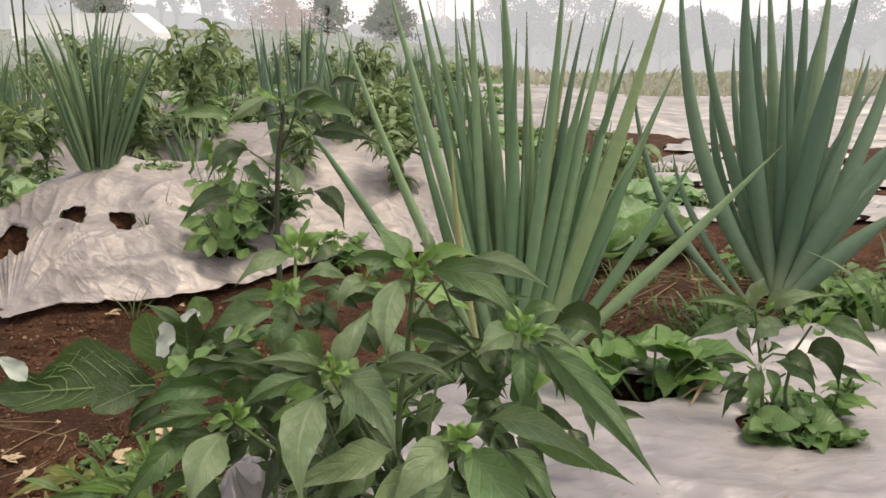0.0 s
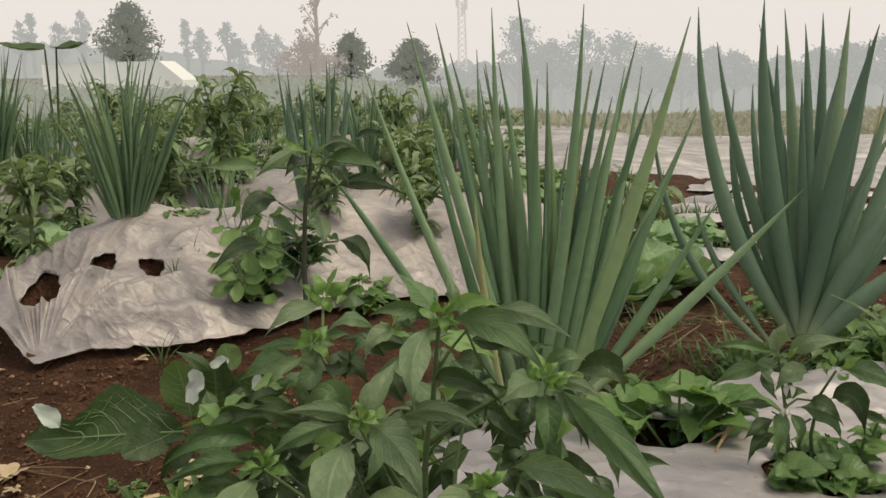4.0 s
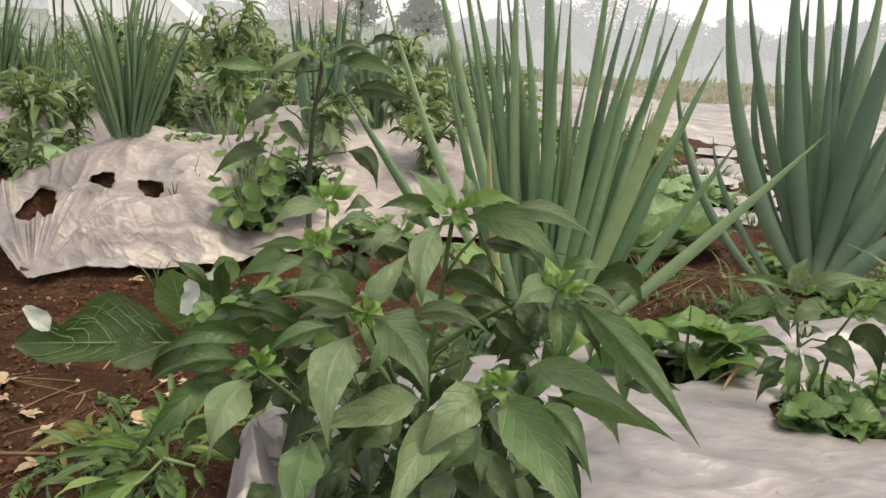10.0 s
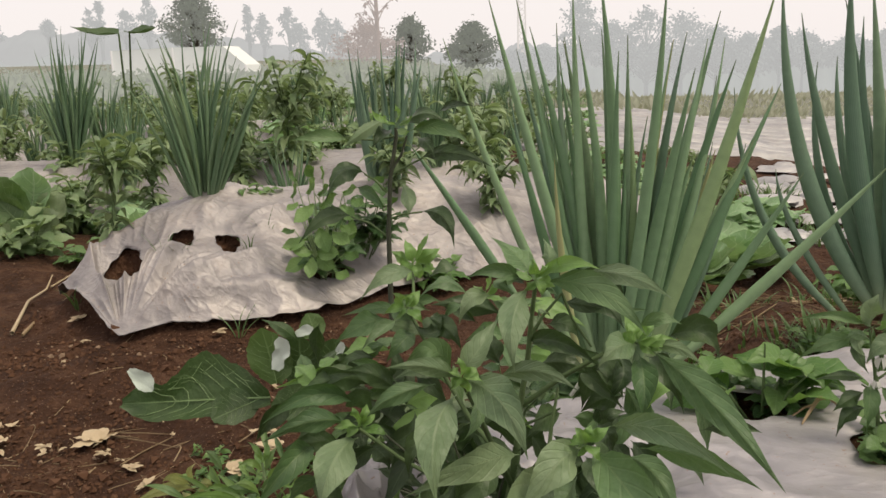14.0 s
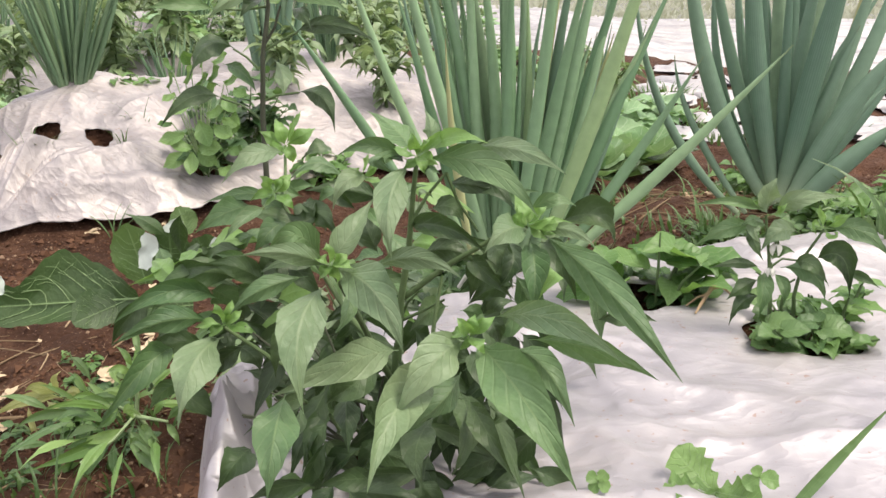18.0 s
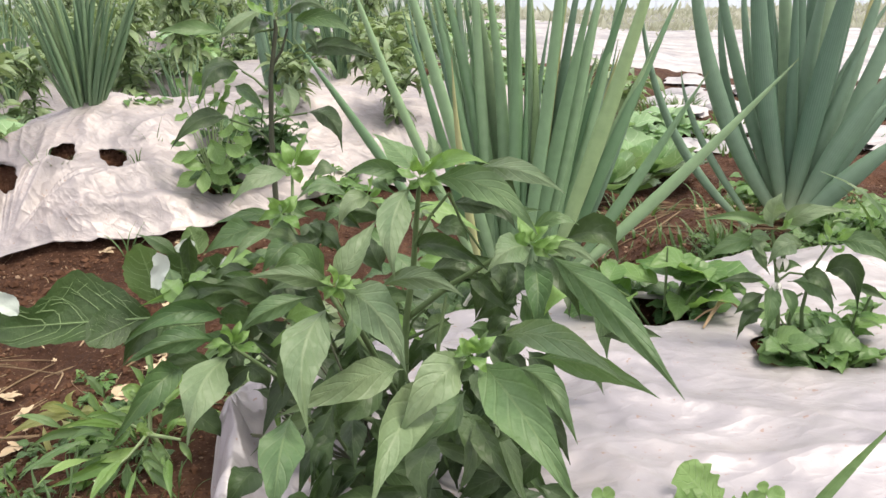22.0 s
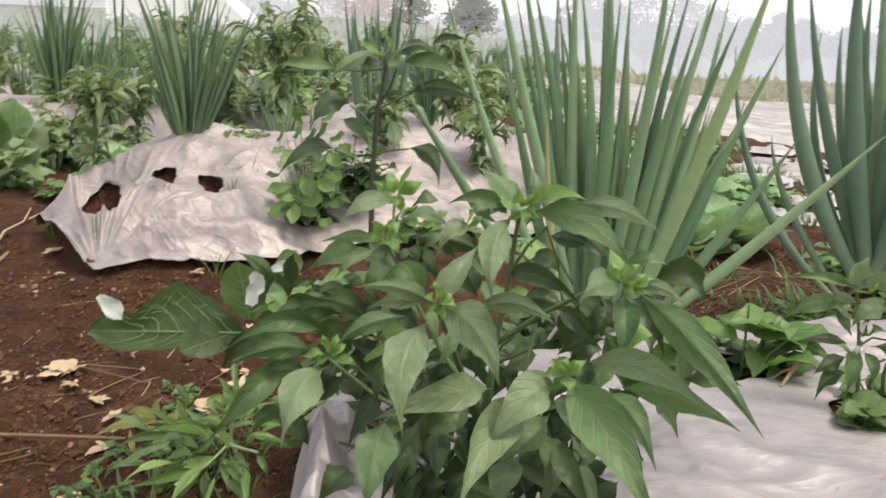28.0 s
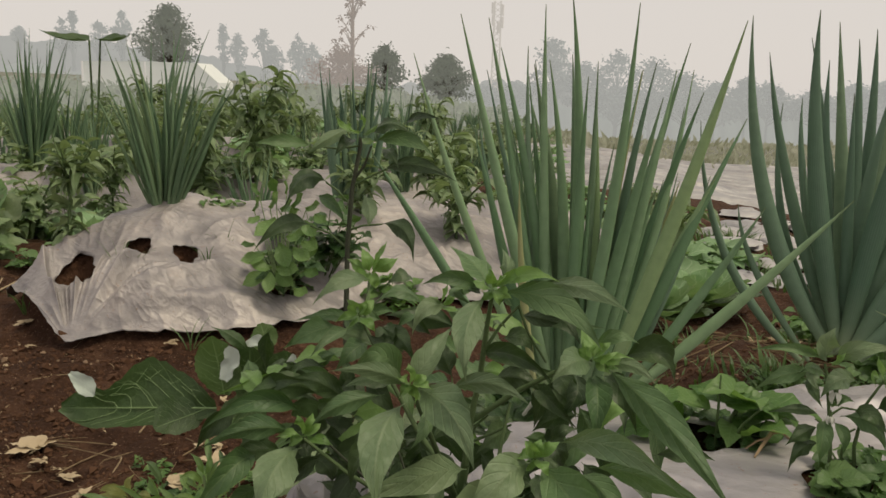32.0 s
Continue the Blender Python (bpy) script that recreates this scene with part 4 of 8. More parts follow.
chili_leaf(top_branch, (0.011, 0.69, 0.516), (0.038, 0.673, 0.514), (0.051, 0.68, 0.495), 0.0164, 0.3, CHILI_SHADED)
chili_leaf(top_branch, (-0.021, 0.66, 0.511), (-0.032, 0.618, 0.498), (-0.03, 0.6, 0.463), 0.0238, -0.2, CHILI_PALE)
chili_leaf(top_branch, (-0.026, 0.67, 0.514), (-0.046, 0.653, 0.526), (-0.071, 0.66, 0.518), 0.0129, -0.5)
chili_leaf(top_branch, (-0.026, 0.68, 0.508), (-0.037, 0.678, 0.516), (-0.056, 0.7, 0.52), 0.0134, 0.4, CHILI_SHADED)
chili_leaf(top_branch, (-0.026, 0.68, 0.511), (-0.045, 0.658, 0.516), (-0.03, 0.66, 0.504), 0.013, 0.4)
chili_leaf(top_branch, (-0.017, 0.665, 0.516), (-0.017, 0.647, 0.53), (-0.02, 0.653, 0.535), 0.0097, -0.5, CHILI_YOUNG)
chili_leaf(top_branch, (-0.017, 0.665, 0.516), (-0.003, 0.652, 0.53), (0.006, 0.663, 0.537), 0.0097, 0.0, CHILI_YOUNG)
chili_leaf(top_branch, (-0.017, 0.665, 0.516), (-0.026, 0.657, 0.523), (-0.035, 0.673, 0.522), 0.0099, 0.5, CHILI_YOUNG)
chili_leaf(top_branch, (-0.017, 0.665, 0.516), (-0.01, 0.647, 0.528), (-0.007, 0.653, 0.531), 0.0097, -0.5, CHILI_YOUNG)
chili_leaf(top_branch, (-0.017, 0.665, 0.516), (-0.021, 0.652, 0.515), (-0.027, 0.663, 0.507), 0.0098, 0.0, CHILI_YOUNG)
chili_leaf(top_branch, (-0.017, 0.665, 0.516), (-0.008, 0.657, 0.516), (-0.002, 0.673, 0.508), 0.0099, 0.5, CHILI_YOUNG)
chili_leaf(top_branch, (-0.017, 0.665, 0.516), (-0.013, 0.647, 0.515), (-0.011, 0.653, 0.506), 0.0097, -0.5, CHILI_YOUNG)
chili_leaf(spur_a, (0.003, 0.69, 0.491), (0.023, 0.668, 0.495), (0.045, 0.67, 0.487), 0.0125, 0.4, CHILI_SHADED)
chili_leaf(spur_a, (0.011, 0.7, 0.495), (0.034, 0.668, 0.497), (0.05, 0.66, 0.479), 0.0202, 0.2, CHILI_SHADED)
chili_leaf(spur_a, (0.0, 0.68, 0.498), (-0.008, 0.663, 0.511), (-0.012, 0.67, 0.501), 0.0092, 0.2)
chili_leaf(spur_a, (-0.004, 0.66, 0.486), (-0.012, 0.643, 0.496), (-0.015, 0.65, 0.485), 0.0067, 0.5, CHILI_PALE)
chili_leaf(shoulder_branch, (0.063, 0.68, 0.458), (0.045, 0.638, 0.472), (0.029, 0.62, 0.461), 0.0225, -0.2, CHILI_PALE)
chili_leaf(shoulder_branch, (0.063, 0.68, 0.461), (0.059, 0.678, 0.476), (0.051, 0.7, 0.485), 0.016, 0.2, CHILI_YOUNG)
chili_leaf(shoulder_branch, (0.061, 0.69, 0.468), (0.078, 0.673, 0.483), (0.096, 0.68, 0.476), 0.0119, 0.2)
chili_leaf(shoulder_branch, (0.066, 0.71, 0.467), (0.053, 0.698, 0.48), (0.073, 0.71, 0.479), 0.0164, 0.2)
chili_leaf(shoulder_branch, (0.07, 0.68, 0.459), (0.089, 0.648, 0.468), (0.106, 0.64, 0.457), 0.0107, 0.3, CHILI_PALE)
chili_leaf(shoulder_branch, (0.088, 0.72, 0.452), (0.114, 0.703, 0.462), (0.13, 0.71, 0.437), 0.0302, 0.1, CHILI_SHADED)
chili_leaf(shoulder_branch, (0.071, 0.68, 0.456), (0.108, 0.608, 0.442), (0.15, 0.56, 0.398), 0.0242, 0.45)
chili_leaf(shoulder_branch, (0.063, 0.68, 0.452), (0.065, 0.648, 0.438), (0.063, 0.64, 0.413), 0.0256, -0.1)
chili_leaf(shoulder_branch, (0.07, 0.7, 0.443), (0.086, 0.673, 0.438), (0.098, 0.67, 0.406), 0.0202, 0.3, CHILI_SHADED)
chili_leaf(shoulder_branch, (0.05, 0.71, 0.44), (0.051, 0.683, 0.43), (0.038, 0.68, 0.411), 0.0197, -0.2, CHILI_SHADED)
chili_leaf(shoulder_branch, (0.031, 0.72, 0.437), (0.043, 0.693, 0.435), (0.052, 0.69, 0.409), 0.0183, 0.3, CHILI_SHADED)
chili_leaf(shoulder_branch, (0.018, 0.71, 0.429), (0.031, 0.683, 0.425), (0.053, 0.68, 0.404), 0.0165, 0.3, CHILI_SHADED)
chili_leaf(shoulder_branch, (0.061, 0.675, 0.463), (0.067, 0.657, 0.477), (0.073, 0.663, 0.481), 0.0108, -0.5, CHILI_YOUNG)
chili_leaf(shoulder_branch, (0.061, 0.675, 0.463), (0.078, 0.662, 0.469), (0.093, 0.673, 0.466), 0.0109, 0.0, CHILI_YOUNG)
chili_leaf(shoulder_branch, (0.061, 0.675, 0.463), (0.057, 0.667, 0.475), (0.054, 0.683, 0.477), 0.011, 0.5, CHILI_YOUNG)
chili_leaf(shoulder_branch, (0.061, 0.675, 0.463), (0.053, 0.657, 0.473), (0.048, 0.663, 0.474), 0.0108, -0.5, CHILI_YOUNG)
chili_leaf(shoulder_branch, (0.061, 0.675, 0.463), (0.069, 0.662, 0.463), (0.076, 0.673, 0.452), 0.011, 0.0, CHILI_YOUNG)
chili_leaf(shoulder_branch, (0.061, 0.675, 0.463), (0.075, 0.667, 0.464), (0.087, 0.683, 0.454), 0.0111, 0.5, CHILI_YOUNG)
chili_leaf(shoulder_branch, (0.061, 0.675, 0.463), (0.07, 0.657, 0.473), (0.079, 0.663, 0.474), 0.0108, -0.5, CHILI_YOUNG)
chili_leaf(shoulder_branch, (0.098, 0.74, 0.409), (0.085, 0.723, 0.406), (0.075, 0.73, 0.384), 0.015, 0.2, CHILI_YOUNG)
chili_leaf(front_branch, (0.034, 0.6, 0.424), (0.07, 0.538, 0.449), (0.104, 0.5, 0.438), 0.0179, 0.4, CHILI_PALE)
chili_leaf(front_branch, (0.059, 0.61, 0.404), (0.093, 0.553, 0.424), (0.126, 0.52, 0.42), 0.0155, 0.6)
chili_leaf(front_branch, (0.022, 0.565, 0.425), (0.048, 0.51, 0.416), (0.077, 0.48, 0.375), 0.0326, 0.35)
chili_leaf(front_branch, (0.047, 0.6, 0.402), (0.067, 0.563, 0.405), (0.084, 0.55, 0.373), 0.0194, 0.4)
chili_leaf(front_branch, (0.017, 0.565, 0.424), (-0.001, 0.53, 0.426), (-0.025, 0.52, 0.394), 0.0258, -0.35, CHILI_PALE)
chili_leaf(front_branch, (-0.001, 0.58, 0.398), (-0.023, 0.518, 0.401), (-0.036, 0.48, 0.372), 0.0337, -0.2, CHILI_PALE)
chili_leaf(front_branch, (0.014, 0.6, 0.385), (0.002, 0.568, 0.38), (-0.021, 0.56, 0.361), 0.0207, -0.5)
chili_leaf(front_branch, (-0.003, 0.6, 0.352), (-0.014, 0.558, 0.352), (-0.008, 0.54, 0.334), 0.0217, 0.1, CHILI_SHADED)
chili_leaf(front_branch, (0.028, 0.61, 0.422), (0.035, 0.593, 0.421), (0.039, 0.6, 0.403), 0.0172, 0.2, CHILI_SHADED)
chili_leaf(front_branch, (0.02, 0.6, 0.401), (0.027, 0.573, 0.399), (0.036, 0.57, 0.375), 0.0156, 0.2, CHILI_SHADED)
chili_leaf(front_branch, (0.033, 0.62, 0.413), (0.038, 0.608, 0.43), (0.051, 0.62, 0.427), 0.011, 0.2, CHILI_SHADED)
chili_leaf(front_branch, (0.019, 0.62, 0.354), (0.031, 0.583, 0.35), (0.05, 0.57, 0.32), 0.0187, 0.3, CHILI_SHADED)
chili_leaf(front_branch, (0.027, 0.63, 0.357), (0.042, 0.603, 0.355), (0.03, 0.6, 0.344), 0.0177, -0.1, CHILI_SHADED)
chili_leaf(front_branch, (0.01, 0.64, 0.352), (0.019, 0.598, 0.345), (0.008, 0.58, 0.318), 0.0231, -0.1, CHILI_SHADED)
chili_leaf(front_branch, (0.019, 0.56, 0.429), (0.016, 0.542, 0.444), (0.012, 0.548, 0.446), 0.0084, -0.5, CHILI_YOUNG)
chili_leaf(front_branch, (0.019, 0.56, 0.429), (0.028, 0.547, 0.443), (0.035, 0.558, 0.443), 0.0085, 0.0, CHILI_YOUNG)
chili_leaf(front_branch, (0.019, 0.56, 0.429), (0.016, 0.552, 0.429), (0.012, 0.568, 0.415), 0.0087, 0.5, CHILI_YOUNG)
chili_leaf(front_branch, (0.019, 0.56, 0.429), (0.025, 0.542, 0.432), (0.029, 0.548, 0.422), 0.0085, -0.5, CHILI_YOUNG)
chili_leaf(front_branch, (0.019, 0.56, 0.429), (0.021, 0.547, 0.443), (0.023, 0.558, 0.444), 0.0085, 0.0, CHILI_YOUNG)
chili_leaf(front_branch, (0.019, 0.56, 0.429), (0.012, 0.552, 0.434), (0.006, 0.568, 0.425), 0.0086, 0.5, CHILI_YOUNG)
chili_leaf(middle_branch, (-0.072, 0.595, 0.448), (-0.082, 0.55, 0.436), (-0.078, 0.53, 0.392), 0.0298, -0.15, CHILI_PALE)
chili_leaf(middle_branch, (-0.068, 0.6, 0.458), (-0.037, 0.553, 0.461), (-0.018, 0.53, 0.431), 0.0289, 0.25, CHILI_PALE)
chili_leaf(middle_branch, (-0.07, 0.6, 0.457), (-0.087, 0.568, 0.479), (-0.117, 0.56, 0.48), 0.0122, -0.6, CHILI_PALE)
chili_leaf(middle_branch, (-0.069, 0.6, 0.463), (-0.056, 0.603, 0.48), (-0.042, 0.63, 0.498), 0.0214, 0.1, CHILI_PALE)
chili_leaf(middle_branch, (-0.078, 0.62, 0.456), (-0.09, 0.598, 0.481), (-0.111, 0.6, 0.467), 0.0193, -0.3)
chili_leaf(middle_branch, (-0.06, 0.6, 0.445), (-0.055, 0.573, 0.441), (-0.065, 0.57, 0.424), 0.0118, 0.1)
chili_leaf(middle_branch, (-0.029, 0.62, 0.391), (-0.057, 0.568, 0.407), (-0.102, 0.54, 0.396), 0.0233, -0.5, CHILI_PALE)
chili_leaf(middle_branch, (-0.091, 0.64, 0.385), (-0.107, 0.618, 0.397), (-0.115, 0.62, 0.368), 0.0219, -0.2, CHILI_SHADED)
chili_leaf(middle_branch, (-0.046, 0.65, 0.364), (-0.063, 0.628, 0.36), (-0.083, 0.63, 0.344), 0.0241, -0.3, CHILI_SHADED)
chili_leaf(middle_branch, (-0.078, 0.66, 0.323), (-0.093, 0.628, 0.324), (-0.098, 0.62, 0.29), 0.015, -0.1, CHILI_SHADED)
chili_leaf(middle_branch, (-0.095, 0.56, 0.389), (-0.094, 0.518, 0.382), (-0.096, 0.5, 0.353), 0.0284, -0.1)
chili_leaf(middle_branch, (-0.122, 0.57, 0.344), (-0.125, 0.543, 0.351), (-0.138, 0.54, 0.331), 0.0213, -0.2, CHILI_SHADED)
chili_leaf(middle_branch, (-0.089, 0.6, 0.362), (-0.1, 0.568, 0.377), (-0.124, 0.56, 0.359), 0.011, -0.5, CHILI_SHADED)
chili_leaf(middle_branch, (-0.099, 0.62, 0.348), (-0.098, 0.603, 0.341), (-0.106, 0.61, 0.328), 0.0103, 0.2, CHILI_SHADED)
chili_leaf(middle_branch, (-0.053, 0.66, 0.438), (-0.057, 0.638, 0.438), (-0.066, 0.64, 0.421), 0.0139, 0.2, CHILI_SHADED)
chili_leaf(middle_branch, (-0.046, 0.67, 0.443), (-0.052, 0.663, 0.463), (-0.06, 0.68, 0.474), 0.0174, 0.1, CHILI_SHADED)
chili_leaf(middle_branch, (-0.068, 0.592, 0.463), (-0.066, 0.574, 0.478), (-0.068, 0.58, 0.482), 0.0082, -0.5, CHILI_YOUNG)
chili_leaf(middle_branch, (-0.068, 0.592, 0.463), (-0.059, 0.579, 0.472), (-0.057, 0.59, 0.471), 0.0083, 0.0, CHILI_YOUNG)
chili_leaf(middle_branch, (-0.068, 0.592, 0.463), (-0.072, 0.584, 0.469), (-0.08, 0.6, 0.466), 0.0084, 0.5, CHILI_YOUNG)
chili_leaf(middle_branch, (-0.068, 0.592, 0.463), (-0.056, 0.574, 0.469), (-0.051, 0.58, 0.464), 0.0082, -0.5, CHILI_YOUNG)
chili_leaf(middle_branch, (-0.068, 0.592, 0.463), (-0.07, 0.579, 0.463), (-0.076, 0.59, 0.452), 0.0083, 0.0, CHILI_YOUNG)
chili_leaf(middle_branch, (-0.068, 0.592, 0.463), (-0.064, 0.584, 0.46), (-0.065, 0.6, 0.446), 0.0084, 0.5, CHILI_YOUNG)
chili_leaf(middle_branch, (-0.05, 0.66, 0.436), (-0.015, 0.628, 0.455), (0.015, 0.62, 0.443), 0.0142, 0.5, CHILI_PALE)
chili_leaf(middle_branch, (-0.029, 0.69, 0.457), (0.002, 0.663, 0.466), (0.032, 0.66, 0.447), 0.0196, 0.3, CHILI_SHADED)
chili_leaf(middle_branch, (-0.011, 0.71, 0.465), (0.006, 0.693, 0.472), (0.016, 0.7, 0.457), 0.0164, 0.2, CHILI_SHADED)
chili_leaf(middle_branch, (-0.019, 0.71, 0.429), (0.006, 0.693, 0.439), (0.026, 0.7, 0.424), 0.0183, 0.4, CHILI_SHADED)
chili_leaf(rear_branch, (-0.132, 0.78, 0.493), (-0.152, 0.748, 0.498), (-0.176, 0.74, 0.477), 0.0173, -0.3, CHILI_PALE)
chili_leaf(rear_branch, (-0.147, 0.76, 0.453), (-0.157, 0.728, 0.452), (-0.173, 0.72, 0.436), 0.0135, -0.3, CHILI_PALE)
chili_leaf(rear_branch, (-0.161, 0.78, 0.448), (-0.178, 0.753, 0.45), (-0.205, 0.75, 0.433), 0.0226, -0.3)
chili_leaf(rear_branch, (-0.149, 0.79, 0.452), (-0.168, 0.768, 0.462), (-0.202, 0.77, 0.453), 0.0114, -0.3)
chili_leaf(rear_branch, (-0.08, 0.76, 0.475), (-0.099, 0.738, 0.495), (-0.123, 0.74, 0.479), 0.0159, 0.3)
chili_leaf(rear_branch, (-0.056, 0.74, 0.481), (-0.073, 0.713, 0.487), (-0.084, 0.71, 0.464), 0.0161, -0.2, CHILI_PALE)
chili_leaf(rear_branch, (-0.095, 0.8, 0.49), (-0.105, 0.783, 0.498), (-0.121, 0.79, 0.485), 0.015, 0.2, CHILI_SHADED)
chili_leaf(rear_branch, (-0.102, 0.76, 0.452), (-0.114, 0.743, 0.446), (-0.129, 0.75, 0.453), 0.0164, 0.2, CHILI_SHADED)
chili_leaf(rear_branch, (-0.123, 0.77, 0.453), (-0.099, 0.743, 0.451), (-0.086, 0.74, 0.431), 0.0181, 0.3, CHILI_SHADED)
chili_leaf(rear_branch, (-0.133, 0.77, 0.438), (-0.141, 0.743, 0.437), (-0.155, 0.74, 0.419), 0.0202, -0.2)
chili_leaf(rear_branch, (-0.085, 0.77, 0.465), (-0.095, 0.753, 0.466), (-0.104, 0.76, 0.453), 0.0109, 0.2)
chili_leaf(rear_branch, (-0.063, 0.75, 0.477), (-0.045, 0.723, 0.478), (-0.038, 0.72, 0.462), 0.0129, 0.3)
chili_leaf(rear_branch, (-0.142, 0.775, 0.46), (-0.144, 0.757, 0.474), (-0.151, 0.763, 0.478), 0.0102, -0.5, CHILI_YOUNG)
chili_leaf(rear_branch, (-0.142, 0.775, 0.46), (-0.151, 0.762, 0.462), (-0.164, 0.773, 0.453), 0.0103, 0.0, CHILI_YOUNG)
chili_leaf(rear_branch, (-0.142, 0.775, 0.46), (-0.132, 0.767, 0.472), (-0.129, 0.783, 0.475), 0.0103, 0.5, CHILI_YOUNG)
chili_leaf(rear_branch, (-0.142, 0.775, 0.46), (-0.129, 0.757, 0.459), (-0.124, 0.763, 0.449), 0.0102, -0.5, CHILI_YOUNG)
chili_leaf(rear_branch, (-0.142, 0.775, 0.46), (-0.135, 0.762, 0.472), (-0.134, 0.773, 0.474), 0.0102, 0.0, CHILI_YOUNG)
chili_leaf(rear_branch, (-0.142, 0.775, 0.46), (-0.147, 0.767, 0.457), (-0.156, 0.783, 0.443), 0.0104, 0.5, CHILI_YOUNG)
chili_leaf(rear_branch, (-0.065, 0.74, 0.482), (-0.059, 0.722, 0.498), (-0.057, 0.728, 0.506), 0.0085, -0.5, CHILI_YOUNG)
chili_leaf(rear_branch, (-0.065, 0.74, 0.482), (-0.055, 0.727, 0.493), (-0.05, 0.738, 0.495), 0.0086, 0.0, CHILI_YOUNG)
chili_leaf(rear_branch, (-0.065, 0.74, 0.482), (-0.069, 0.732, 0.489), (-0.075, 0.748, 0.489), 0.0087, 0.5, CHILI_YOUNG)
chili_leaf(rear_branch, (-0.065, 0.74, 0.482), (-0.053, 0.722, 0.486), (-0.046, 0.728, 0.482), 0.0086, -0.5, CHILI_YOUNG)
chili_leaf(far_branch, (-0.146, 0.845, 0.485), (-0.133, 0.827, 0.507), (-0.127, 0.833, 0.52), 0.013, -0.5, CHILI_YOUNG)
chili_leaf(far_branch, (-0.146, 0.845, 0.485), (-0.156, 0.832, 0.496), (-0.168, 0.843, 0.499), 0.0132, 0.0, CHILI_YOUNG)
chili_leaf(far_branch, (-0.146, 0.845, 0.485), (-0.128, 0.837, 0.497), (-0.119, 0.853, 0.5), 0.0132, 0.5, CHILI_YOUNG)
chili_leaf(far_branch, (-0.146, 0.845, 0.485), (-0.15, 0.827, 0.487), (-0.158, 0.833, 0.48), 0.0131, -0.5, CHILI_YOUNG)
chili_leaf(far_branch, (-0.146, 0.845, 0.485), (-0.139, 0.832, 0.481), (-0.139, 0.843, 0.469), 0.0132, 0.0, CHILI_YOUNG)
chili_leaf(far_branch, (-0.146, 0.845, 0.485), (-0.148, 0.837, 0.501), (-0.155, 0.853, 0.509), 0.0132, 0.5, CHILI_YOUNG)
chili_leaf(side_branch, (-0.178, 0.715, 0.357), (-0.189, 0.666, 0.355), (-0.196, 0.64, 0.316), 0.0373, -0.2, CHILI_PALE)
chili_leaf(side_branch, (-0.221, 0.72, 0.345), (-0.232, 0.678, 0.346), (-0.267, 0.66, 0.303), 0.0268, -0.4)
chili_leaf(side_branch, (-0.189, 0.72, 0.369), (-0.215, 0.688, 0.382), (-0.255, 0.68, 0.365), 0.02, -0.5)
chili_leaf(side_branch, (-0.185, 0.74, 0.378), (-0.215, 0.708, 0.399), (-0.263, 0.7, 0.372), 0.0203, -0.5)
chili_leaf(side_branch, (-0.171, 0.76, 0.387), (-0.201, 0.728, 0.407), (-0.242, 0.72, 0.382), 0.0253, -0.3, CHILI_SHADED)
chili_leaf(side_branch, (-0.104, 0.7, 0.415), (-0.136, 0.678, 0.412), (-0.161, 0.68, 0.391), 0.0171, -0.4)
chili_leaf(side_branch, (-0.15, 0.76, 0.382), (-0.167, 0.738, 0.408), (-0.2, 0.74, 0.409), 0.0215, -0.2, CHILI_SHADED)
chili_leaf(side_branch, (-0.214, 0.75, 0.356), (-0.224, 0.728, 0.359), (-0.244, 0.73, 0.339), 0.0194, -0.3, CHILI_SHADED)
chili_leaf(side_branch, (-0.162, 0.73, 0.342), (-0.132, 0.718, 0.361), (-0.129, 0.73, 0.377), 0.0203, 0.2, CHILI_SHADED)
chili_leaf(side_branch, (-0.197, 0.78, 0.392), (-0.225, 0.758, 0.399), (-0.27, 0.76, 0.383), 0.0167, -0.4, CHILI_YOUNG)
chili_leaf(side_branch, (-0.215, 0.77, 0.365), (-0.206, 0.763, 0.391), (-0.2, 0.78, 0.406), 0.0148, 0.1)
chili_leaf(side_branch, (-0.166, 0.78, 0.364), (-0.151, 0.773, 0.397), (-0.162, 0.79, 0.422), 0.0215, 0.1, CHILI_SHADED)
chili_leaf(side_branch, (-0.177, 0.74, 0.339), (-0.158, 0.723, 0.337), (-0.155, 0.73, 0.319), 0.019, 0.2, CHILI_SHADED)
chili_leaf(side_branch, (-0.201, 0.74, 0.339), (-0.221, 0.718, 0.35), (-0.254, 0.72, 0.339), 0.0192, -0.3, CHILI_SHADED)
chili_leaf(side_branch, (-0.177, 0.715, 0.367), (-0.175, 0.697, 0.386), (-0.179, 0.703, 0.391), 0.0099, -0.5, CHILI_YOUNG)
chili_leaf(side_branch, (-0.177, 0.715, 0.367), (-0.164, 0.702, 0.38), (-0.161, 0.713, 0.381), 0.01, 0.0, CHILI_YOUNG)
chili_leaf(side_branch, (-0.177, 0.715, 0.367), (-0.188, 0.707, 0.371), (-0.204, 0.723, 0.361), 0.0102, 0.5, CHILI_YOUNG)
chili_leaf(side_branch, (-0.177, 0.715, 0.367), (-0.157, 0.697, 0.373), (-0.148, 0.703, 0.365), 0.0099, -0.5, CHILI_YOUNG)
chili_leaf(side_branch, (-0.177, 0.715, 0.367), (-0.181, 0.702, 0.368), (-0.191, 0.713, 0.355), 0.0101, 0.0, CHILI_YOUNG)
chili_leaf(side_branch, (-0.177, 0.715, 0.367), (-0.169, 0.707, 0.383), (-0.171, 0.723, 0.386), 0.01, 0.5, CHILI_YOUNG)
rng = random.Random(3)


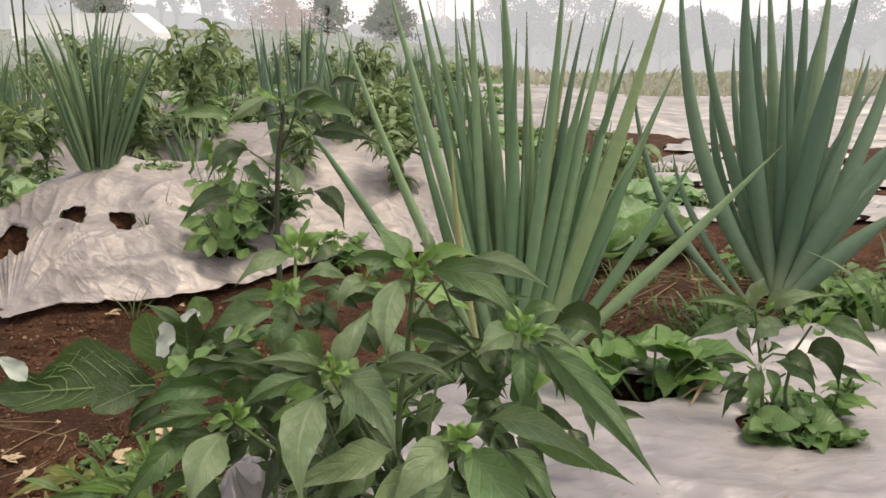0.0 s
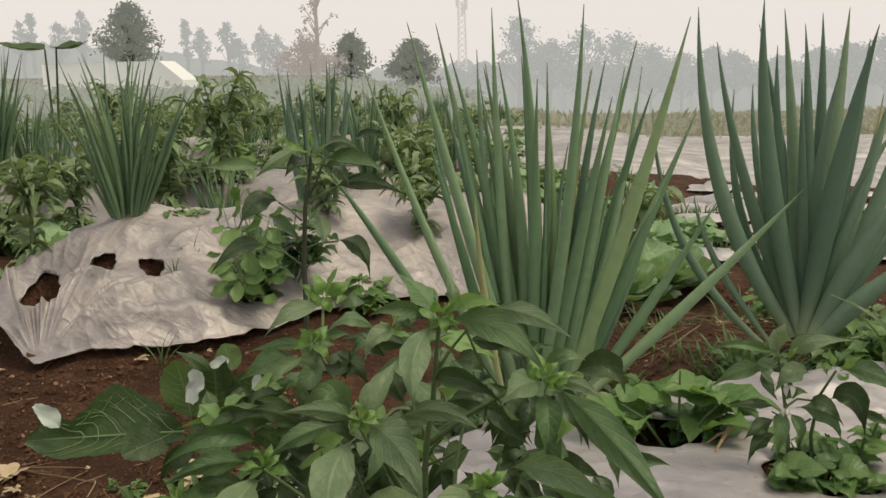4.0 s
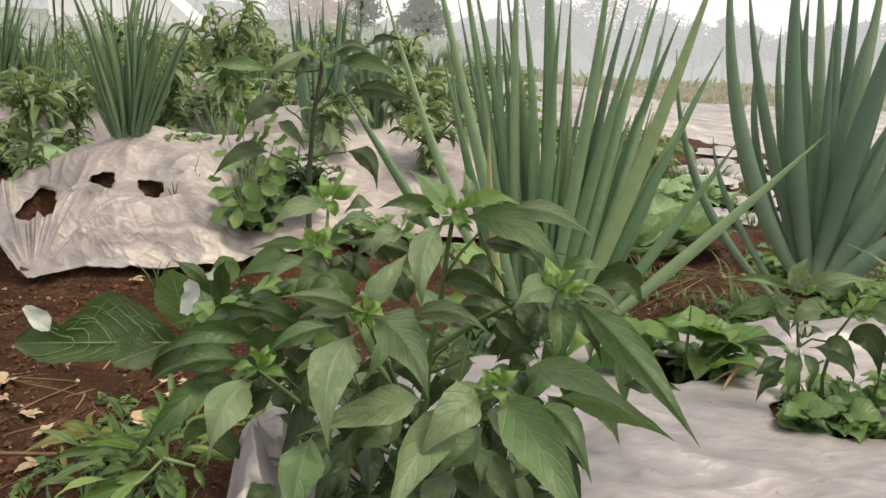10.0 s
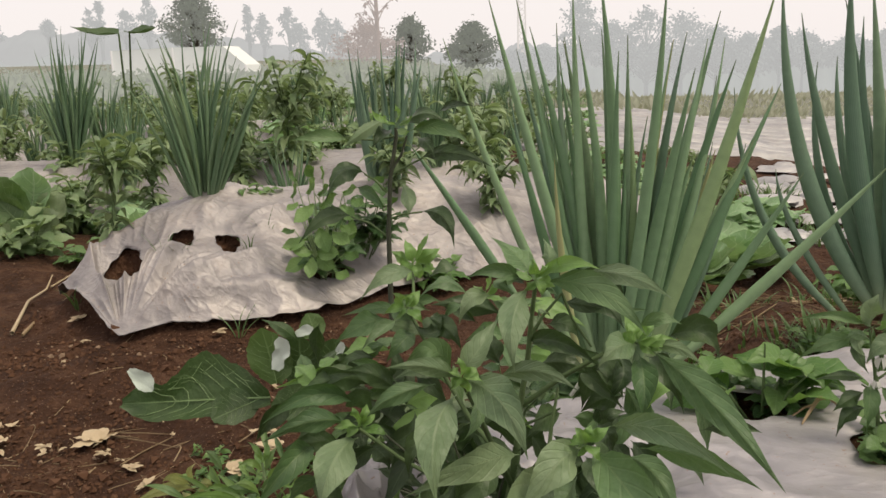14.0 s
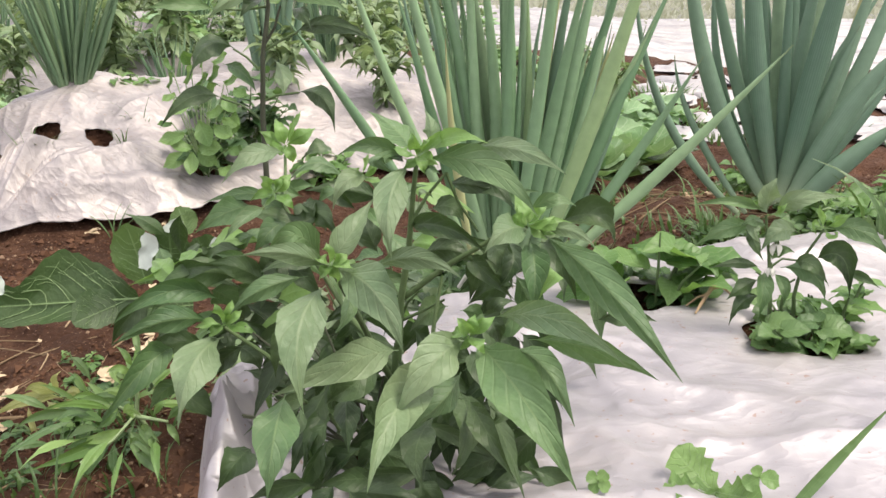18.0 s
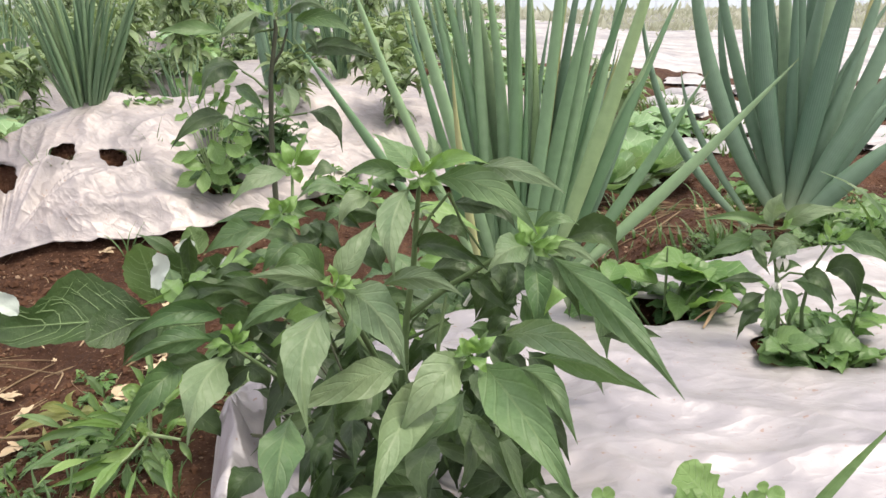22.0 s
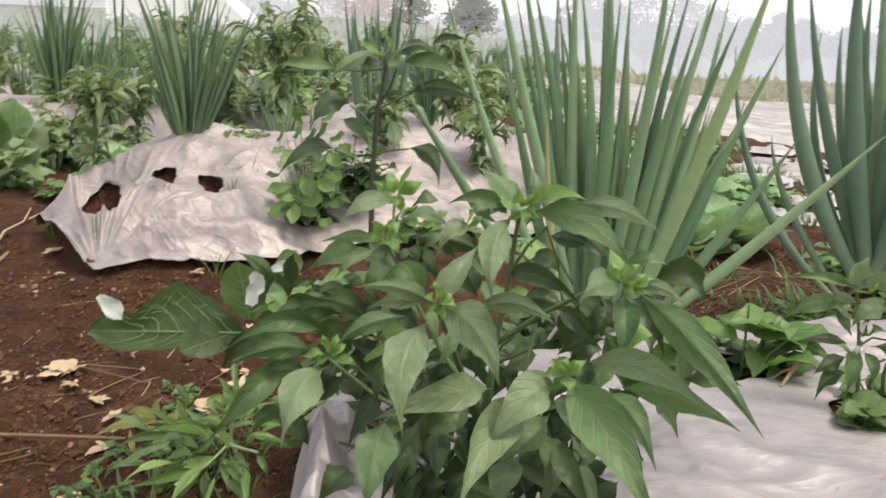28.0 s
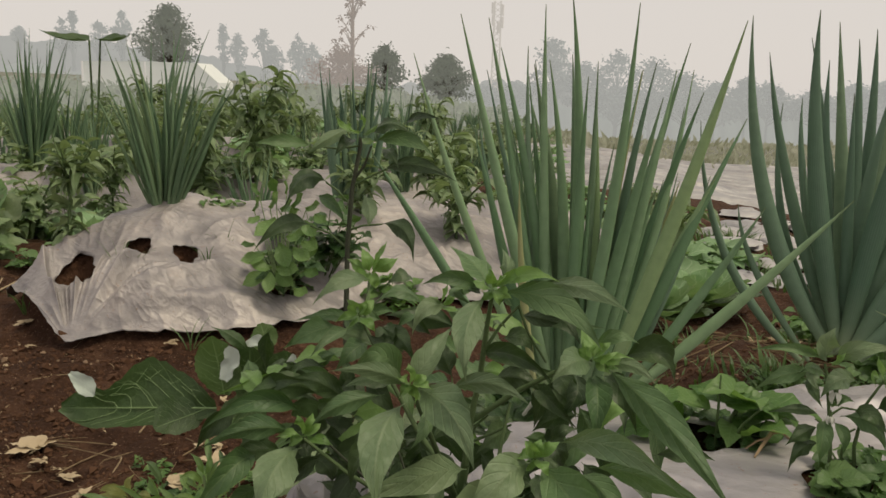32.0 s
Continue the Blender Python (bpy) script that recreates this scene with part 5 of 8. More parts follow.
def inner_leaf(x, y, z, rise, long, wide, mat):
    """One of the many leaves inside the bush, turned at random."""
    b = rng.uniform(0, 2 * math.pi)
    p = Vector((rng.uniform(*x), rng.uniform(*y), rng.uniform(*z)))
    p.z -= 0.3 * max(0.0, -0.16 - p.x)
    d = Vector((math.cos(b), 0.5 * math.sin(b), rng.uniform(*rise))).normalized() * rng.uniform(*long)
    chili_leaf(bush, tuple(p), tuple(p + d * 0.5 + Vector((0, -0.006, 0.008))), tuple(p + d), rng.uniform(*wide), rng.uniform(-0.8, 0.8), mat)


# the shaded middle and foot of the bush, its shade partly in darker leaf colour
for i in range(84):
    inner_leaf((-0.26, -0.03), (0.73, 0.86), (0.31, 0.45), (-1.0, 0.4), (0.035, 0.075), (0.012, 0.024), (CHILI_SHADED, CHILI, CHILI_SHADED, CHILI_YOUNG if i % 3 else CHILI)[i % 4])
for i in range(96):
    inner_leaf((-0.1, 0.07), (0.62, 0.76), (0.275, 0.36), (-2.2, -0.3), (0.045, 0.08), (0.012, 0.022), CHILI_SHADED)
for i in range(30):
    inner_leaf((-0.0, 0.13), (0.72, 0.82), (0.31, 0.43), (-1.6, 0.0), (0.045, 0.075), (0.014, 0.024), (CHILI_SHADED, CHILI)[i % 3 == 0])
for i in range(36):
    inner_leaf((-0.19, -0.06), (0.71, 0.82), (0.3, 0.37), (-1.8, -0.2), (0.045, 0.07), (0.012, 0.02), CHILI_SHADED)
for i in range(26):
    inner_leaf((-0.1, 0.05), (0.57, 0.65), (0.28, 0.31), (-1.5, 0.1), (0.035, 0.06), (0.012, 0.02), CHILI_SHADED)
# bare dark twigs at the foot of the bush
for i in range(16):
    a = rng.uniform(0, 2 * math.pi)
    p = Vector((-0.06 + 0.02 * math.cos(a), 0.7, 0.262 + 0.03 * rng.random()))
    e = p + Vector((math.cos(a) * rng.uniform(0.04, 0.09), 0.4 * math.sin(a) * 0.06 - 0.01, rng.uniform(0.03, 0.09)))
    stem(bush, [tuple(p), tuple(p.lerp(e, 0.5) + Vector((0, 0, 0.006))), tuple(e)], 0.0024, 0.0013, STEM_DARK)

# ---- the small chili plant on the mulch ----
small = thing("chili_plant", None, "small young chili plant with white bud, rooted in a mulch hole", "chili plant", "chili plants")
stem(small, [(0.343, 0.95, 0.248), (0.34, 0.95, 0.294), (0.333, 0.95, 0.345), (0.325, 0.95, 0.389)], 0.0042, 0.0022)
stem(small, [(0.369, 0.95, 0.248), (0.364, 0.95, 0.3), (0.37, 0.95, 0.345), (0.386, 0.95, 0.374)], 0.004, 0.002)
stem(small, [(0.335, 0.95, 0.332), (0.347, 0.95, 0.342), (0.379, 0.95, 0.338)], 0.0024, 0.0016)
stem(small, [(0.365, 0.95, 0.254), (0.352, 0.95, 0.287), (0.354, 0.95, 0.313), (0.363, 0.95, 0.319)], 0.0034, 0.002)
stem(small, [(0.337, 0.95, 0.313), (0.328, 0.95, 0.323), (0.321, 0.95, 0.327)], 0.002, 0.0014)
chili_leaf(small, (0.326, 0.95, 0.391), (0.318, 0.928, 0.417), (0.325, 0.93, 0.434), 0.0276, 0.1, CHILI_PALE)
chili_leaf(small, (0.322, 0.95, 0.393), (0.284, 0.928, 0.41), (0.241, 0.93, 0.405), 0.0131, -0.4)
chili_leaf(small, (0.334, 0.95, 0.39), (0.35, 0.928, 0.413), (0.396, 0.93, 0.414), 0.0194, 0.3, CHILI_PALE)
chili_leaf(small, (0.321, 0.95, 0.39), (0.307, 0.928, 0.381), (0.318, 0.93, 0.364), 0.0145, 0, CHILI_PALE)
chili_leaf(small, (0.36, 0.95, 0.371), (0.332, 0.928, 0.379), (0.317, 0.93, 0.357), 0.0232, -0.2, CHILI_PALE)
chili_leaf(small, (0.316, 0.95, 0.379), (0.278, 0.928, 0.381), (0.248, 0.93, 0.361), 0.018, -0.3)
chili_leaf(small, (0.309, 0.95, 0.377), (0.309, 0.928, 0.367), (0.321, 0.93, 0.346), 0.0134, 0.1, CHILI_SHADED)
chili_leaf(small, (0.39, 0.95, 0.374), (0.415, 0.928, 0.379), (0.451, 0.93, 0.347), 0.0226, 0.3)
chili_leaf(small, (0.38, 0.95, 0.34), (0.399, 0.928, 0.351), (0.413, 0.93, 0.307), 0.0328, 0.2, CHILI_SHADED)
chili_leaf(small, (0.415, 0.95, 0.326), (0.422, 0.928, 0.329), (0.444, 0.93, 0.316), 0.0128, 0.3, CHILI_SHADED)
chili_leaf(small, (0.346, 0.95, 0.332), (0.371, 0.928, 0.334), (0.389, 0.93, 0.302), 0.0238, 0.3)
chili_leaf(small, (0.359, 0.95, 0.336), (0.369, 0.928, 0.344), (0.391, 0.93, 0.318), 0.0175, 0.3, CHILI_SHADED)
chili_leaf(small, (0.325, 0.95, 0.332), (0.294, 0.928, 0.345), (0.265, 0.93, 0.338), 0.011, -0.3, CHILI_SHADED)
chili_leaf(small, (0.325, 0.95, 0.319), (0.302, 0.928, 0.318), (0.287, 0.93, 0.303), 0.0185, -0.2, CHILI_SHADED)
chili_leaf(small, (0.328, 0.95, 0.3), (0.303, 0.928, 0.301), (0.292, 0.93, 0.273), 0.0186, -0.2, CHILI_SHADED)
chili_leaf(small, (0.33, 0.95, 0.328), (0.323, 0.928, 0.314), (0.322, 0.93, 0.278), 0.0224, 0)
chili_leaf(small, (0.328, 0.95, 0.376), (0.305, 0.928, 0.391), (0.294, 0.93, 0.383), 0.0132, -0.2)
chili_leaf(small, (0.335, 0.95, 0.338), (0.337, 0.928, 0.358), (0.352, 0.93, 0.355), 0.0135, 0.2)
chili_leaf(small, (0.339, 0.95, 0.326), (0.344, 0.928, 0.318), (0.346, 0.93, 0.296), 0.0162, 0.1)
chili_leaf(small, (0.369, 0.95, 0.3), (0.377, 0.928, 0.284), (0.385, 0.93, 0.244), 0.0115, 0.1)
chili_leaf(small, (0.326, 0.95, 0.393), (0.309, 0.928, 0.407), (0.303, 0.93, 0.41), 0.0096, 0, CHILI_YOUNG)
chili_leaf(small, (0.328, 0.95, 0.39), (0.33, 0.928, 0.401), (0.338, 0.93, 0.408), 0.0097, 0, CHILI_YOUNG)
chili_leaf(small, (0.386, 0.95, 0.374), (0.372, 0.928, 0.394), (0.37, 0.93, 0.407), 0.0111, 0, CHILI_YOUNG)
chili_leaf(small, (0.387, 0.95, 0.376), (0.391, 0.928, 0.391), (0.405, 0.93, 0.397), 0.0112, 0.2, CHILI_YOUNG)
chili_leaf(small, (0.384, 0.95, 0.376), (0.367, 0.928, 0.385), (0.371, 0.93, 0.373), 0.0111, 0, CHILI_YOUNG)
chili_leaf(small, (0.387, 0.95, 0.373), (0.387, 0.928, 0.375), (0.392, 0.93, 0.379), 0.0112, 0, CHILI_YOUNG)
flower_bud(small, (0.332, 0.93, 0.367), 0.014)
flower_bud(small, (0.331, 0.935, 0.338), 0.01)

# ---- the tall single-stemmed chili plant ----
tall = thing("chili_plant", None, "tall chili plant with one bare dark stem and a leafy top", "chili plant", "chili plants")
stem(tall, [(-0.214, 1.05, 0.349), (-0.214, 1.05, 0.398), (-0.213, 1.05, 0.473), (-0.208, 1.05, 0.542), (-0.198, 1.05, 0.595), (-0.198, 1.05, 0.605)], 0.0062, 0.0034, STEM_DARK)
stem(tall, [(-0.207, 1.05, 0.552), (-0.193, 1.05, 0.572), (-0.185, 1.05, 0.595)], 0.003, 0.002, STEM_DARK)
stem(tall, [(-0.208, 1.05, 0.546), (-0.19, 1.05, 0.557), (-0.167, 1.05, 0.568)], 0.0024, 0.0018)
stem(tall, [(-0.213, 1.05, 0.527), (-0.226, 1.05, 0.541), (-0.24, 1.05, 0.55)], 0.0024, 0.0018)
stem(tall, [(-0.214, 1.05, 0.471), (-0.235, 1.05, 0.488), (-0.259, 1.05, 0.496)], 0.0024, 0.0018)
stem(tall, [(-0.213, 1.05, 0.492), (-0.195, 1.05, 0.499), (-0.17, 1.05, 0.502)], 0.0024, 0.0018)
stem(tall, [(-0.199, 1.05, 0.595), (-0.227, 1.05, 0.591), (-0.256, 1.05, 0.593)], 0.0024, 0.0018)
chili_leaf(tall, (-0.254, 1.05, 0.592), (-0.284, 1.018, 0.599), (-0.319, 1.01, 0.596), 0.0178, -0.3, CHILI)
chili_leaf(tall, (-0.207, 1.05, 0.617), (-0.229, 1.018, 0.605), (-0.255, 1.01, 0.584), 0.0182, -0.2, CHILI_PALE)
chili_leaf(tall, (-0.203, 1.05, 0.602), (-0.21, 1.018, 0.599), (-0.22, 1.01, 0.585), 0.0194, -0.1, CHILI_SHADED)
chili_leaf(tall, (-0.189, 1.05, 0.607), (-0.159, 1.018, 0.624), (-0.131, 1.01, 0.613), 0.0205, 0.2, CHILI_SHADED)
chili_leaf(tall, (-0.147, 1.05, 0.622), (-0.122, 1.018, 0.632), (-0.099, 1.01, 0.631), 0.0127, 0.2, CHILI_SHADED)
chili_leaf(tall, (-0.182, 1.05, 0.601), (-0.138, 1.018, 0.606), (-0.102, 1.01, 0.585), 0.0204, 0.3)
chili_leaf(tall, (-0.171, 1.05, 0.567), (-0.126, 1.018, 0.578), (-0.079, 1.01, 0.561), 0.0204, 0.3, CHILI_SHADED)
chili_leaf(tall, (-0.173, 1.05, 0.593), (-0.156, 1.018, 0.589), (-0.145, 1.01, 0.571), 0.0166, 0.1, CHILI_SHADED)
chili_leaf(tall, (-0.238, 1.05, 0.55), (-0.259, 1.018, 0.557), (-0.28, 1.01, 0.522), 0.0328, -0.2, CHILI_SHADED)
chili_leaf(tall, (-0.253, 1.05, 0.534), (-0.222, 1.018, 0.527), (-0.208, 1.01, 0.507), 0.0182, 0.3)
chili_leaf(tall, (-0.257, 1.05, 0.496), (-0.283, 1.018, 0.502), (-0.317, 1.01, 0.47), 0.0199, -0.4, CHILI_SHADED)
chili_leaf(tall, (-0.195, 1.05, 0.539), (-0.18, 1.018, 0.522), (-0.181, 1.01, 0.504), 0.0194, 0.1, CHILI_PALE)
chili_leaf(tall, (-0.172, 1.05, 0.502), (-0.139, 1.018, 0.501), (-0.126, 1.01, 0.464), 0.0231, 0.3, CHILI_SHADED)
chili_leaf(tall, (-0.199, 1.05, 0.61), (-0.21, 1.018, 0.617), (-0.218, 1.01, 0.631), 0.0142, -0.2, CHILI_YOUNG)
chili_leaf(tall, (-0.198, 1.05, 0.61), (-0.189, 1.018, 0.623), (-0.19, 1.01, 0.636), 0.0129, 0.3, CHILI_YOUNG)
chili_leaf(tall, (-0.198, 1.05, 0.608), (-0.201, 1.018, 0.616), (-0.204, 1.01, 0.625), 0.0116, 0.1, CHILI_YOUNG)
chili_leaf(tall, (-0.197, 1.05, 0.608), (-0.179, 1.018, 0.616), (-0.17, 1.01, 0.622), 0.0115, 0.2, CHILI_YOUNG)
chili_leaf(tall, (-0.198, 1.05, 0.605), (-0.182, 1.018, 0.602), (-0.174, 1.01, 0.605), 0.0103, 0.2, CHILI_YOUNG)

# ---- the two big spring onion clumps ----
clump = thing("spring_onion", None, "large clump of thick upright blue-green spring onion leaves", "spring onion", "spring onion clumps")
onion_leaf(clump, (0.03, 1.27, 0.22), (-0.168, 1.27, 0.713), 0.0079, 0.0, side=0.02)
onion_leaf(clump, (0.051, 1.275, 0.22), (-0.104, 1.28, 0.769), 0.009, 0.0, side=0.015)
onion_leaf(clump, (0.047, 1.295, 0.212), (-0.067, 1.32, 0.768), 0.0088, 0.0)
onion_leaf(clump, (0.052, 1.3, 0.211), (-0.048, 1.33, 0.726), 0.0075, 0.0)
onion_leaf(clump, (0.064, 1.31, 0.207), (-0.006, 1.35, 0.687), 0.0069, 0.0)
onion_leaf(clump, (0.043, 1.29, 0.214), (0.014, 1.31, 0.787), 0.0081, 0.0)
onion_leaf(clump, (0.056, 1.295, 0.213), (0.023, 1.32, 0.711), 0.0075, 0.0)
onion_leaf(clump, (0.064, 1.28, 0.219), (0.05, 1.29, 0.803), 0.0087, 0.0)
onion_leaf(clump, (0.072, 1.27, 0.223), (0.077, 1.27, 0.687), 0.0076, 0.0)
onion_leaf(clump, (0.079, 1.255, 0.228), (0.138, 1.24, 0.784), 0.0091, 0.0)
onion_leaf(clump, (0.09, 1.3, 0.212), (0.156, 1.33, 0.697), 0.0055, 0.0)
onion_leaf(clump, (0.092, 1.26, 0.227), (0.178, 1.25, 0.661), 0.0085, 0.0)
onion_leaf(clump, (0.102, 1.29, 0.216), (0.202, 1.31, 0.7), 0.0074, 0.0)
onion_leaf(clump, (0.098, 1.295, 0.214), (0.22, 1.32, 0.738), 0.0082, 0.0)
onion_leaf(clump, (0.111, 1.3, 0.213), (0.229, 1.33, 0.701), 0.0068, 0.0)
onion_leaf(clump, (0.116, 1.25, 0.227), (0.276, 1.23, 0.763), 0.0108, 0.0)
onion_leaf(clump, (0.118, 1.285, 0.214), (0.24, 1.3, 0.67), 0.0087, 0.0)
onion_leaf(clump, (0.136, 1.31, 0.206), (0.313, 1.35, 0.634), 0.0076, 0.0)
onion_leaf(clump, (0.148, 1.25, 0.229), (0.433, 1.23, 0.533), 0.0097, 0.0)
onion_leaf(clump, (0.145, 1.255, 0.227), (0.323, 1.24, 0.518), 0.0084, 0.0)
onion_leaf(clump, (-0.059, 1.255, 0.322), (-0.22, 1.24, 0.572), 0.0065, 0.0)
onion_leaf(clump, (0.099, 1.31, 0.209), (0.097, 1.35, 0.636), 0.0069, 0.0)
onion_leaf(clump, (0.039, 1.3, 0.21), (-0.044, 1.33, 0.659), 0.0075, 0.0)
onion_leaf(clump, (0.11, 1.28, 0.22), (0.184, 1.29, 0.537), 0.01, 0.0)
onion_leaf(clump, (0.085, 1.295, 0.213), (0.137, 1.32, 0.597), 0.0082, 0.0)
onion_leaf(clump, (0.128, 1.295, 0.211), (0.274, 1.32, 0.559), 0.0082, 0.0)
onion_leaf(clump, (0.025, 1.3, 0.209), (-0.085, 1.33, 0.61), 0.0068, 0.0)
onion_leaf(clump, (0.076, 1.285, 0.217), (0.09, 1.3, 0.533), 0.0054, 0.0)
onion_leaf(clump, (0.053, 1.33, 0.199), (-0.009, 1.339, 0.73), 0.008, 0, ONION_DARK)
onion_leaf(clump, (0.055, 1.33, 0.199), (0.002, 1.376, 0.711), 0.0079, 0, ONION_DARK)
onion_leaf(clump, (0.08, 1.33, 0.201), (0.056, 1.339, 0.719), 0.0084, 0, ONION_DARK)
onion_leaf(clump, (0.054, 1.33, 0.199), (-0.073, 1.42, 0.696), 0.0072, 0, ONION_DARK)
onion_leaf(clump, (0.071, 1.33, 0.2), (0.001, 1.336, 0.704), 0.009, 0, ONION_DARK)
onion_leaf(clump, (0.101, 1.33, 0.202), (0.129, 1.399, 0.588), 0.0069, 0, ONION_DARK)
onion_leaf(clump, (0.086, 1.33, 0.201), (0.092, 1.344, 0.534), 0.0076, 0, ONION_DARK)
onion_leaf(clump, (0.033, 1.33, 0.199), (-0.085, 1.425, 0.626), 0.0064, 0, ONION_DARK)
onion_leaf(clump, (0.096, 1.33, 0.201), (0.134, 1.366, 0.533), 0.0066, 0, ONION_DARK)
onion_leaf(clump, (0.132, 1.33, 0.203), (0.228, 1.399, 0.548), 0.006, 0, ONION_DARK)
onion_leaf(clump, (0.111, 1.33, 0.202), (0.2, 1.35, 0.54), 0.0073, 0, ONION_DARK)
onion_leaf(clump, (0.043, 1.33, 0.199), (-0.075, 1.42, 0.625), 0.006, 0, ONION_DARK)
onion_leaf(clump, (0.087, 1.33, 0.201), (0.093, 1.331, 0.71), 0.0064, 0, ONION_DARK)
onion_leaf(clump, (0.067, 1.33, 0.2), (-0.005, 1.413, 0.659), 0.007, 0, ONION_DARK)
onion_leaf(clump, (0.134, 1.33, 0.202), (0.23, 1.396, 0.647), 0.0063, 0, ONION_DARK)
onion_leaf(clump, (0.144, 1.33, 0.203), (0.264, 1.331, 0.55), 0.0066, 0, ONION_DARK)
onion_leaf(clump, (0.118, 1.33, 0.203), (0.179, 1.353, 0.711), 0.0071, 0, ONION_DARK)
onion_leaf(clump, (0.026, 1.22, 0.239), (-0.011, 1.21, 0.545), 0.0063, 0, ONION_YELLOW)
onion_leaf(clump, (0.1, 1.35, 0.194), (0.161, 1.36, 0.701), 0.0049, 0, ONION_YELLOW)
onion_leaf(clump, (0.162, 1.35, 0.284), (0.227, 1.37, 0.537), 0.0064, 0, ONION_YELLOW)
clump = thing("spring_onion", None, "large clump of thick blue-green spring onion leaves beside the mulched bed", "spring onion", "spring onion clumps")
onion_arc(clump, (0.505, 1.46, 0.257), (0.378, 1.45, 0.496), (0.329, 1.44, 0.788), 0.0143, ONION_DARK)
onion_arc(clump, (0.519, 1.48, 0.251), (0.422, 1.48, 0.51), (0.368, 1.48, 0.736), 0.0106, ONION_DARK)
onion_arc(clump, (0.513, 1.45, 0.265), (0.45, 1.45, 0.54), (0.43, 1.45, 0.799), 0.016, ONION_DARK)
onion_arc(clump, (0.534, 1.5, 0.25), (0.511, 1.51, 0.506), (0.482, 1.52, 0.787), 0.0142, ONION_DARK)
onion_arc(clump, (0.523, 1.47, 0.264), (0.533, 1.47, 0.502), (0.558, 1.47, 0.692), 0.0124, ONION_DARK)
onion_arc(clump, (0.515, 1.44, 0.268), (0.549, 1.43, 0.524), (0.592, 1.42, 0.754), 0.0178, ONION_DARK)
onion_arc(clump, (0.53, 1.46, 0.262), (0.597, 1.46, 0.49), (0.63, 1.46, 0.641), 0.0133, ONION_DARK)
onion_arc(clump, (0.527, 1.43, 0.266), (0.596, 1.415, 0.421), (0.663, 1.4, 0.523), 0.0189, ONION_DARK)
onion_arc(clump, (0.531, 1.42, 0.262), (0.605, 1.405, 0.347), (0.684, 1.39, 0.417), 0.0174, ONION_DARK)
onion_arc(clump, (0.45, 1.44, 0.248), (0.316, 1.43, 0.418), (0.26, 1.42, 0.627), 0.0078, ONION_DARK)
onion_arc(clump, (0.547, 1.53, 0.243), (0.582, 1.555, 0.538), (0.606, 1.58, 0.79), 0.0146, ONION_DARK)
onion_arc(clump, (0.546, 1.54, 0.24), (0.546, 1.56, 0.529), (0.535, 1.58, 0.765), 0.012, ONION_DARK)
onion_arc(clump, (0.54, 1.54, 0.238), (0.473, 1.565, 0.481), (0.456, 1.59, 0.667), 0.0094, ONION_DARK)
onion_arc(clump, (0.547, 1.51, 0.247), (0.663, 1.53, 0.494), (0.709, 1.55, 0.682), 0.0148, ONION_DARK)
onion_arc(clump, (0.559, 1.55, 0.235), (0.621, 1.58, 0.545), (0.654, 1.61, 0.738), 0.0132, ONION_DARK)
onion_arc(clump, (0.546, 1.55, 0.235), (0.506, 1.575, 0.508), (0.497, 1.6, 0.731), 0.0112, ONION_DARK)
onion_arc(clump, (0.554, 1.52, 0.239), (0.682, 1.545, 0.406), (0.769, 1.57, 0.545), 0.015, ONION_DARK)
onion_arc(clump, (0.47, 1.46, 0.242), (0.374, 1.46, 0.385), (0.336, 1.46, 0.495), 0.0064, ONION_DARK)
onion_arc(clump, (0.556, 1.57, 0.229), (0.529, 1.595, 0.467), (0.47, 1.62, 0.768), 0.0114, ONION_DARK)
onion_arc(clump, (0.558, 1.57, 0.229), (0.575, 1.595, 0.544), (0.576, 1.62, 0.785), 0.0123, ONION_DARK)
onion_arc(clump, (0.551, 1.56, 0.232), (0.448, 1.585, 0.429), (0.43, 1.61, 0.658), 0.0094, ONION_DARK)
onion_arc(clump, (0.559, 1.56, 0.232), (0.62, 1.585, 0.429), (0.716, 1.61, 0.599), 0.0133, ONION_DARK)
onion_arc(clump, (0.52, 1.46, 0.262), (0.508, 1.46, 0.467), (0.496, 1.46, 0.676), 0.0098, ONION_DARK)
onion_arc(clump, (0.525, 1.45, 0.26), (0.57, 1.45, 0.424), (0.608, 1.45, 0.539), 0.0116, ONION_DARK)
onion_arc(clump, (0.55, 1.5, 0.245), (0.615, 1.5, 0.358), (0.687, 1.5, 0.442), 0.013, ONION_DARK)
onion_arc(clump, (0.537, 1.52, 0.244), (0.479, 1.52, 0.411), (0.45, 1.52, 0.551), 0.0093, ONION_DARK)
onion_arc(clump, (0.572, 1.56, 0.242), (0.639, 1.585, 0.429), (0.683, 1.61, 0.646), 0.0116, ONION_YELLOW)

# ---- the cabbage beside the big chili plant ----
cab = thing("cabbage", None, "cabbage with broad dark veined leaves and bleached torn edges", "cabbage", "cabbages")
fan_leaf(cab, (-0.401, 1.1, 0.234), (-0.604, 1.07, 0.232), (0.05, 0.13, 0.21, 0.25, 0.31, 0.33, 0.27, 0.17, 0.11, 0.15, 0.1, 0.03), (0.05, 0.07, 0.09, 0.1, 0.11, 0.11, 0.12, 0.12, 0.13, 0.13, 0.09, 0.02), (0, -1, 0.35), 0.03, None, '', True)
fan_leaf(cab, (-0.555, 1.065, 0.254), (-0.59, 1.07, 0.281), (0.1, 0.3, 0.36, 0.3, 0.22, 0.1), (0.05, 0.2, 0.24, 0.2, 0.14, 0.05), (0, -1, 0.35), 0.03, WHITE_TIP, 'bleached dry leaf edge', False)
